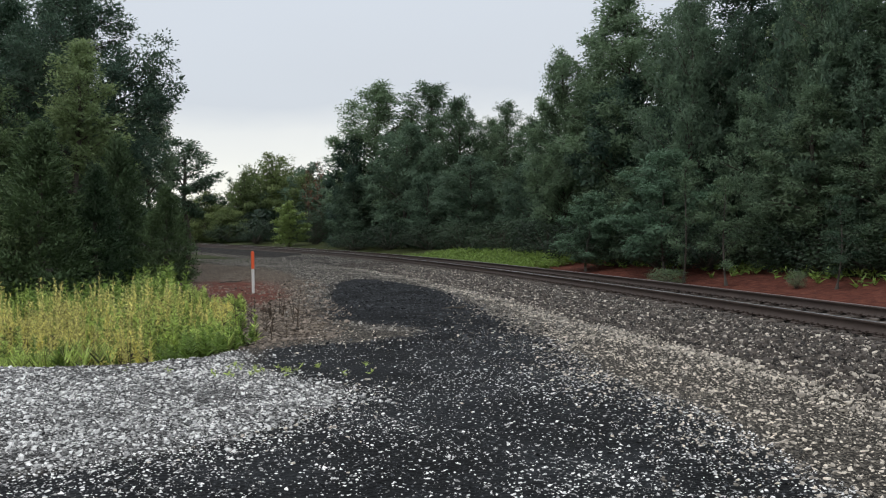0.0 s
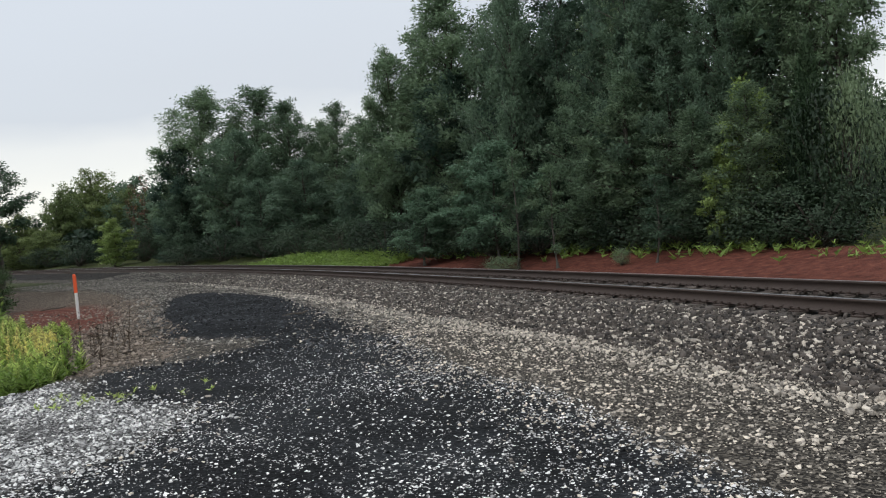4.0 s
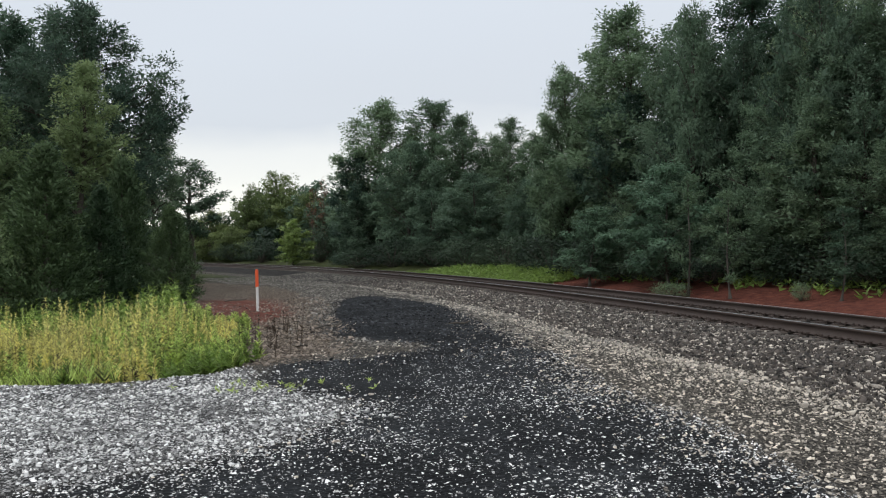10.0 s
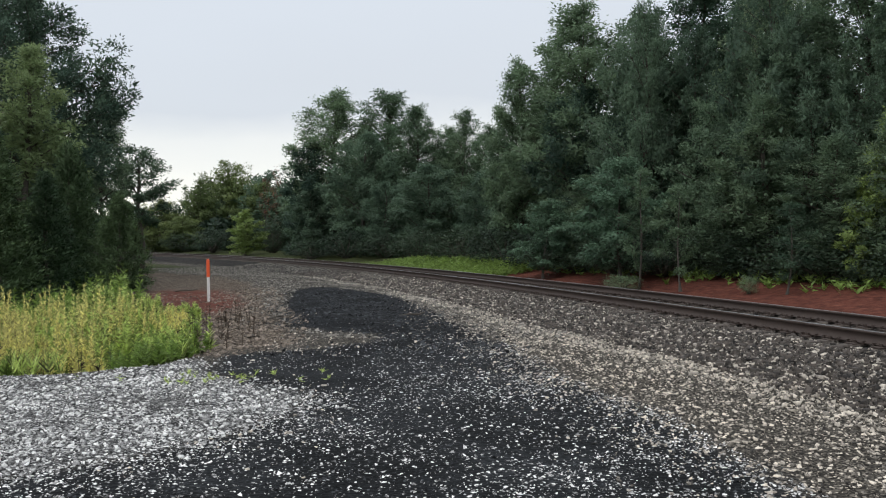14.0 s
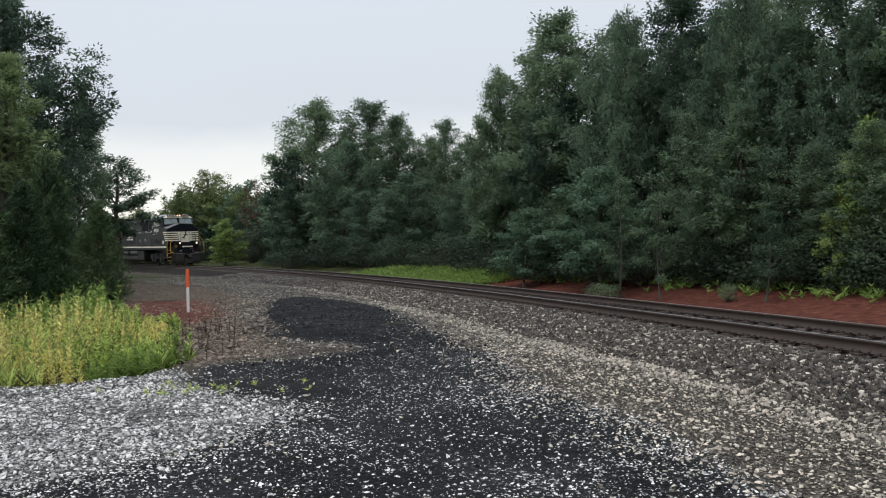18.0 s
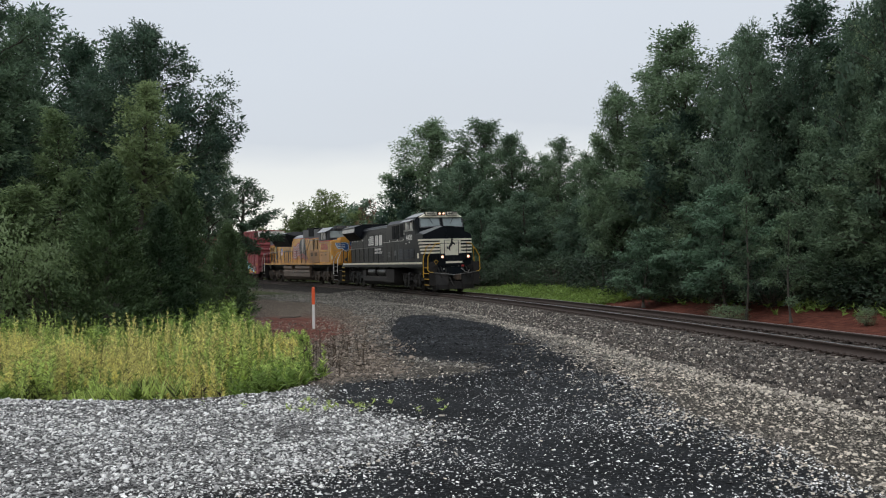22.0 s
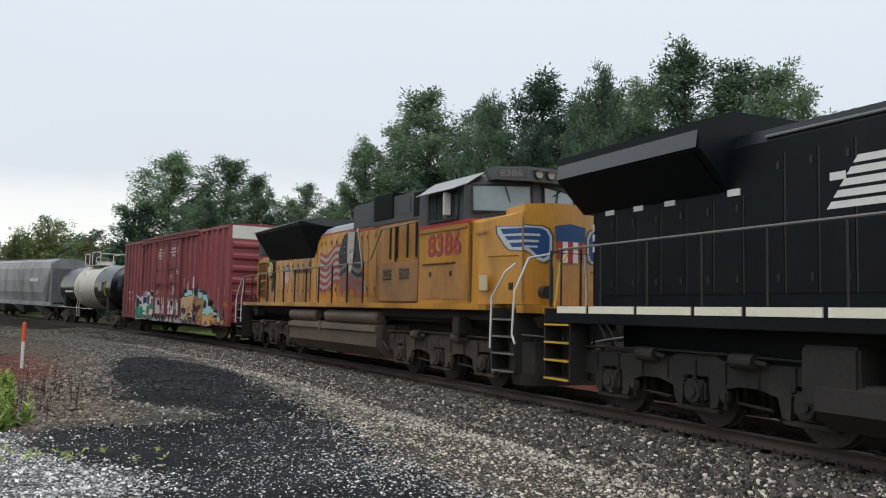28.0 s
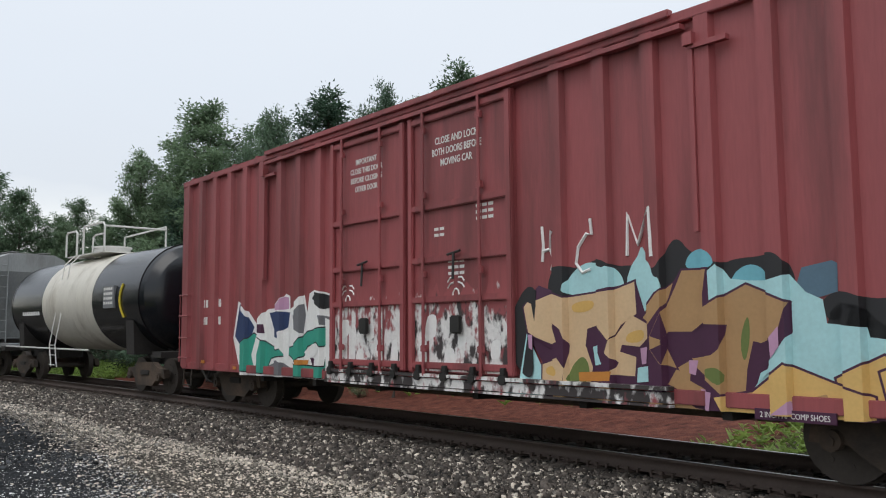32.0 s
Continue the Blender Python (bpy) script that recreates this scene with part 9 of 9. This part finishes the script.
def within(poly, x0, x1, y0, y1, margin=0.0, fade=8.0):
    def pick(rng, n):
        x, y = rng.uniform(x0, x1, n), rng.uniform(y0, y1, n)
        near = rng.uniform(size=n) < np.minimum(1, (fade / np.hypot(x, y)) ** 1.5)
        d = outline_depth(x, y, poly) + rng.normal(size=n) * 0.22 + 0.30 * hills(x, y, 0.42, 2)
        near &= rng.uniform(size=n) < 0.62 + 0.5 * hills(x, y, 0.55, 7)
        k = (d > margin) & near & (y > 0.7 * np.abs(x) + 1.5)
        return x[k], y[k]
    return pick


def beside_track(u0, u1, s0, s1, fade=14.0):
    def pick(rng, n):
        s, u = rng.uniform(s0, s1, n), rng.uniform(u0, u1, n)
        p = on_line(s, u)
        k = (rng.uniform(size=n) < np.minimum(1, (fade / np.hypot(p[:, 0], p[:, 1])) ** 1.3)) & (np.abs(np.abs(u) - 0.753) > 0.10)
        return p[k, 0], p[k, 1]
    return pick


def tan_strip(rng, n):
    x, y = rng.uniform(-2, 6, n), rng.uniform(3, 30, n)
    s, u = line_coords(x, y)
    k = (outline_depth(x, y, MILLINGS) < 0.2 + 0.5 * rng.normal(size=n) + 0.25 * hills(x, y, 0.5, 3)) & (u > 3.3 + 0.3 * rng.normal(size=n)) & ((x > 0.2) | (rng.uniform(size=n) < 0.2)) & (outline_depth(x, y, WEEDS) < -0.5) & (outline_depth(x, y, GRAVEL) < 0) & (rng.uniform(size=n) < np.minimum(1, (12 / np.hypot(x, y)) ** 1.5))
    return x[k], y[k]


def strewn(rng, n):
    """Stones over the millings: thick towards their edges, few in the middle and none on the smooth far patch."""
    x, y = rng.uniform(-5, 3.4, n), rng.uniform(3.5, 20, n)
    d = outline_depth(x, y, MILLINGS)
    rim = np.exp(-np.maximum(d, 0) / 0.5) * np.where(x > 0.3, 0.5, 0.5 * smoothstep(9.6, 8.4, y))
    p = np.minimum(1, (6.5 / np.hypot(x, y)) ** 1.3) * (0.24 + 0.30 * smoothstep(-0.6, -2.6, x) * smoothstep(9.4, 8.0, y) + rim + 0.30 * smoothstep(-0.2, 0.8, hills(x, y, 0.8, 5))) * smoothstep(15.2, 13.0, y + 0.6 * x) * (1 - 0.65 * smoothstep(9.2, 9.8, y + 0.5 * x + 0.5) * smoothstep(13.0, 12.0, y) * smoothstep(0.2, -0.8, x))
    k = (d > -0.1) & (rng.uniform(size=n) < p) & (y > 0.7 * np.abs(x) + 1.5)
    return x[k], y[k]


def bank_ground(rng, n):
    x, y = rng.uniform(-9, -1.5, n), rng.uniform(11.5, 30, n)
    k = (outline_depth(x, y, CLAY) > -0.5) & (rng.uniform(size=n) < np.minimum(1, 14 / y) * (1 - 0.75 * np.exp(-(((x + 6.1 + 0.22 * (y - 25)) / 1.6) ** 2) - ((y - 26.0) / 6.5) ** 2)))
    return x[k], y[k]


def far_strip(rng, n):
    """The strip between track and clay, further off."""
    s, u = rng.uniform(12, 66, n), rng.uniform(1.3, 9.5, n)
    p = on_line(s, u)
    x, y = p[:, 0], p[:, 1]
    k = (outline_depth(x, y, MILLINGS) < 0.1) & (outline_depth(x, y, CLAY) < 0.4 * rng.normal(size=n)) & (outline_depth(x, y, WEEDS) < -0.5) & (y > 14) & (hills(x, y, 0.8, 6) > -0.75)
    return x[k], y[k]


stones("pale_gravel", 1, 112000, within(GRAVEL, -10, 0, 3.5, 12.6, fade=11.0), 0.0195, STONE_LIGHT, "loose pale grey crushed stones at the roadside", spread=0.42, tall=0.8)
stones("scattered_stones", 2, 210000, strewn, 0.0124, STONE_LIGHT, "pale stones scattered over the dark millings", spread=0.58, tall=0.75)
stones("dark_grit", 6, 42000, within(MILLINGS, -5, 3.4, 3.5, 14, fade=6.0), 0.013, DARK_GRIT, "black asphalt millings, loose grit")
stones("dark_grit", 16, 26000, within(MILLINGS, -3.6, 2.2, 12.0, 30, fade=20.0), 0.024, DARK_GRIT, "black asphalt millings heaped further along the road", spread=0.5)
stones("tan_gravel", 3, 110000, tan_strip, 0.0158, STONE_TAN, "tan and grey crushed stones between road and track", spread=0.55, tall=0.9)
stones("track_ballast", 4, 52000, beside_track(0.95, 4.0, 2, 50), 0.035, STONE_BALLAST, "grey-brown angular ballast stones on the track's shoulder", 0.6, 0.34, 1.5)
stones("pale_ballast", 7, 32000, beside_track(0.95, 4.6, 2, 45), 0.023, STONE_PALE, "paler stones among the ballast", 0.5, 0.45, 1.4)
stones("track_ballast", 5, 13000, beside_track(-3.2, 0.95, 2, 45, 16.0), 0.042, STONE_BALLAST, "grey-brown angular ballast between and beyond the rails", 0.6, 0.35, 1.5)
stones("strip_stones", 9, 40000, far_strip, 0.0298, STONE_STRIP, "grey and tan stones on the track further off", spread=0.5)
stones("bank_stones", 8, 20000, bank_ground, 0.035, STONE_BROWN, "brown stones and clods on the slope beside the weeds", spread=0.55)


# ---- weeds, grass and dead stalks ----
def stalks(name, seed, n, pick, h0, h1, leaves, leaf_len, mat, label, plume=0.0, stem=0.003, category="weeds", tuft=0, rise=None, upright=0.0, slim=0.30):
    """Upright plants: a stem with narrow leaves all the way up, denser at the top for a plume. rise: how the height follows the place."""
    rng = np.random.RandomState(seed)
    x, y = pick(rng, n // tuft if tuft else n)
    high = np.ones(len(x))
    if tuft:
        # plants grow in tufts, each with its own height
        high = rng.uniform(0.62, 1.22, len(x)).repeat(tuft)
        x, y = x.repeat(tuft) + rng.normal(size=len(high)) * 0.16, y.repeat(tuft) + rng.normal(size=len(high)) * 0.16
    n = len(x)
    z = ground_height(x, y)
    h = rng.uniform(h0, h1, n) * (0.70 + 0.5 * (0.5 + 0.5 * hills(x, y, 0.8, 4))) * high
    if rise is not None:
        h = h * rise(x, y)
    lean = rng.normal(size=(n, 2)) * 0.10
    k = np.repeat(np.arange(n), leaves)
    f = rng.uniform(0.06, 1.0, len(k)) ** (1.0 - 0.5 * plume)
    base = np.stack([x[k] + lean[k, 0] * f * h[k], y[k] + lean[k, 1] * f * h[k], z[k] + f * h[k]], 1)
    a = rng.uniform(0, 2 * np.pi, len(k))
    d = unit(np.stack([np.cos(a), np.sin(a), rng.uniform(-0.1, 1.1, len(k)) + upright], 1))
    ln = leaf_len * (1.3 - 0.85 * f)
    v, q = leaf_tips(rng, base + d * ln[:, None] * 0.45, d, ln, d * [1, 1, 0] + [0, 0, 0.6], slim, 0.4)
    st = np.stack([np.stack([x - stem, y, z - 0.05], 1), np.stack([x + stem, y, z - 0.05], 1), np.stack([x + lean[:, 0] * h, y + lean[:, 1] * h, z + h], 1)], 1).reshape(-1, 3)
    v, q = join([(v, q), (st, np.arange(3 * n).reshape(n, 3))])
    return tagged(raw(name, v, q, mat), label, category, kind="stuff")


def in_weeds(x0, x1, y0, y1, margin, clump=0.0, seed=0.0):
    def pick(rng, n):
        x, y = rng.uniform(x0, x1, n), rng.uniform(y0, y1, n)
        k = (outline_depth(x, y, WEEDS) > margin + 0.15 * rng.normal(size=n)) & (hills(x, y, 0.9, seed) > clump)
        return x[k], y[k]
    return pick


def mound(x, y):
    """The patch is low at its rim and heaps up inside, higher in some places than in others."""
    return (0.42 + 0.62 * smoothstep(0.1, 1.9, outline_depth(x, y, WEEDS))) * (1.0 + 0.16 * hills(x, y, 1.7, 8)) * (1 - 0.25 * smoothstep(-6.0, -9.0, x))


stalks("tall_weeds", 21, 2700, in_weeds(-16, -2.6, 10.6, 24, 0.20), 0.75, 1.35, 80, 0.115, WEED, "tall yellow-green weeds in the low ground by the gravel", tuft=9, rise=mound, upright=0.25)
stalks("goldenrod", 22, 1800, in_weeds(-13, -3.0, 10.9, 21, 0.35, 0.0, 1.0), 0.95, 1.50, 74, 0.095, WEED_GOLD, "yellowing goldenrod with feathery tops", plume=0.8, tuft=7, rise=mound, upright=0.35)
stalks("broad_weeds", 29, 900, in_weeds(-12, -2.8, 10.5, 20, 0.0, 0.0, 3.0), 0.40, 0.85, 70, 0.13, GRASS, "bushy bright green weeds at the gravel's edge", rise=mound, upright=0.3)
stalks("dry_stalks", 23, 240, in_weeds(-12, -2.8, 11.2, 20, 0.1, -0.3, 2.0), 0.7, 1.25, 8, 0.08, WEED_DRY, "dark dry brown stalks among the weeds", stem=0.006, rise=mound)
stalks("far_weeds", 24, 1500, in_weeds(-22, -4, 22, 31, 0.3), 0.5, 1.1, 26, 0.24, GRASS, "green weeds under the cedars")
stalks("low_grass", 33, 1500, in_weeds(-12, -2.9, 10.4, 12.5, -0.05), 0.16, 0.42, 16, 0.22, WEED, "low pale grass along the rim of the gravel", category="grass", upright=0.9, slim=0.10)


def bank_stalks(rng, n):
    x, y = rng.uniform(-4.6, -2.1, n), rng.uniform(12.6, 18.5, n)
    k = np.abs(outline_depth(x, y, WEEDS) + 0.35) < 0.6
    return x[k], y[k]


stalks("dry_stalks", 25, 60, bank_stalks, 0.35, 0.85, 9, 0.09, WEED_DRY, "dark dry stalks at the edge of the clay bank", stem=0.008)


def weed_corner(rng, n):
    return rng.normal(-3.45, 0.28, n), rng.normal(12.6, 0.35, n)


stalks("broad_weeds", 31, 60, weed_corner, 0.28, 0.60, 64, 0.10, GRASS, "bushy dark green weeds at the corner of the gravel")


def grass_strip(rng, n):
    s, u = rng.uniform(43, 61, n), rng.uniform(-8.5, -3.8, n)
    p = on_line(s, u)
    return p[:, 0], p[:, 1]


def grass_fringe(rng, n):
    s, u = rng.uniform(-2, 60, n), rng.normal(-8.6, 0.7, n)
    p = on_line(s, u)
    k = hills(p[:, 0], p[:, 1], 1.1, 3) > -0.2
    return p[k, 0], p[k, 1]


def meadow(rng, n):
    s, u = rng.uniform(-8, 12, n), rng.uniform(-15, -4.2, n)
    p = on_line(s, u)
    return p[:, 0], p[:, 1]


stalks("grass", 30, 2600, meadow, 0.12, 0.3, 6, 0.26, GRASS, "short bright green grass in the open beyond the track", category="grass")
stalks("grass", 26, 1900, grass_strip, 0.25, 0.55, 7, 0.30, GRASS, "bright green grass beyond the track", category="grass")
stalks("grass", 27, 800, grass_fringe, 0.15, 0.5, 7, 0.26, GRASS, "grass and seedlings along the top of the clay bank", category="grass")


def gravel_tufts(rng, n):
    x, y = rng.normal(-1.9, 0.7, n), rng.normal(9.9, 0.28, n)
    return x, y


stalks("seedlings", 28, 28, gravel_tufts, 0.03, 0.08, 6, 0.07, WEED, "small yellow-green seedlings in the gravel")


# ---- marker post, twig, scraps ----
def marker_post():
    x, y = -5.43, 25.2
    z = float(ground_height(np.array([x]), np.array([y]))[0])
    post = tagged(new("marker_post"), "thin white plastic marker post with an orange top", "marker post")
    white = material("post_white", (0.72, 0.71, 0.69), 0.5, vary=0.08, bump=0)
    orange = material("post_orange", (0.80, 0.11, 0.03), 0.5, vary=0.10, bump=0)
    add("shaft", white, post, CY((0, 0, -0.1), (0.0, 0, 0.74), 0.042, 16))
    add("sleeve", orange, post, CY((0, 0, 0.72), (0, 0, 1.20), 0.048, 16), CY((0, 0, 1.20), (0, 0, 1.24), 0.048, 16, 0.02))
    post.matrix_basis = pose(x, y, z, 0, -1.2, 0)


def stick(name, x, y, turn, length, mat, label):
    z = float(ground_height(np.array([x]), np.array([y]))[0])
    ob = tagged(new(name), label, "stick")
    ob.matrix_basis = pose(x, y, z + 0.02, 0, 0, turn)
    add("branch", mat, ob, TU([(-length / 2, 0, 0), (-length * 0.1, 0.03, 0.03), (length * 0.2, -0.01, 0.015), (length / 2, 0.05, 0.05)], 0.018), TU([(length * 0.1, 0, 0.02), (length * 0.3, 0.14, 0.05)], 0.011))


marker_post()
stick("twig", 0.35, 17.4, 20, 0.55, BARK, "dark fallen twig on the millings")
stick("twig", -2.3, 17.6, 60, 0.9, BARK_PALE, "pale dry twig on the bank")
stick("twig", -7.6, 31.5, 40, 0.9, BARK_PALE, "pale dead branch on the clay bank")


# ---- what moves ----
def train_at(t):
    """How far along the line the middle of the leading locomotive is."""
    if t > 29.0:
        return -4.42 - 8.93 * (t - 29.0)
    if t > 26.0:
        k = (t - 26.0) / 3
        return 22.173 - 26.4 * k - 0.189 * k**2 - 0.004 * k**3
    d = max(t, 17.0) - 26.0
    s = 22.173 - 9.2569 * d + 0.08433 * d**2 + 0.01116 * d**3 - 3.6015 * (d / 7) ** 4 - 2.1069 * (d / 7) ** 5
    return s + 7.8 * max(0.0, 17.0 - t)


def car_pose(s, half):
    """The pose of a car whose middle is at s, on two trucks half apart from it; it leans with the track."""
    a, b = Vector(on_line(s - half)), Vector(on_line(s + half))
    fw = (a - b).normalized()
    right = Vector((fw.y, -fw.x, 0)).normalized()
    up = right.cross(fw)
    up2 = up * math.cos(CANT) + right * math.sin(CANT)
    left = up2.cross(fw)
    m = Matrix((fw, left, up2)).transposed().to_4x4()
    m.translation = (a + b) / 2
    return m


def motions():
    times = [i * 0.5 for i in range(65)]
    spin = [i / 15 for i in range(481)]
    for root, offset, half, wheels in TRAIN:
        walk(root, [(t, car_pose(train_at(t) + offset, half)) for t in times])
        for ob, x, r in wheels:
            walk(ob, [(t, pose(x, 0, r, 0, 0, 0) @ Euler((0, (train_at(0.0) - train_at(t)) / r, 0)).to_matrix().to_4x4()) for t in spin])


motions()
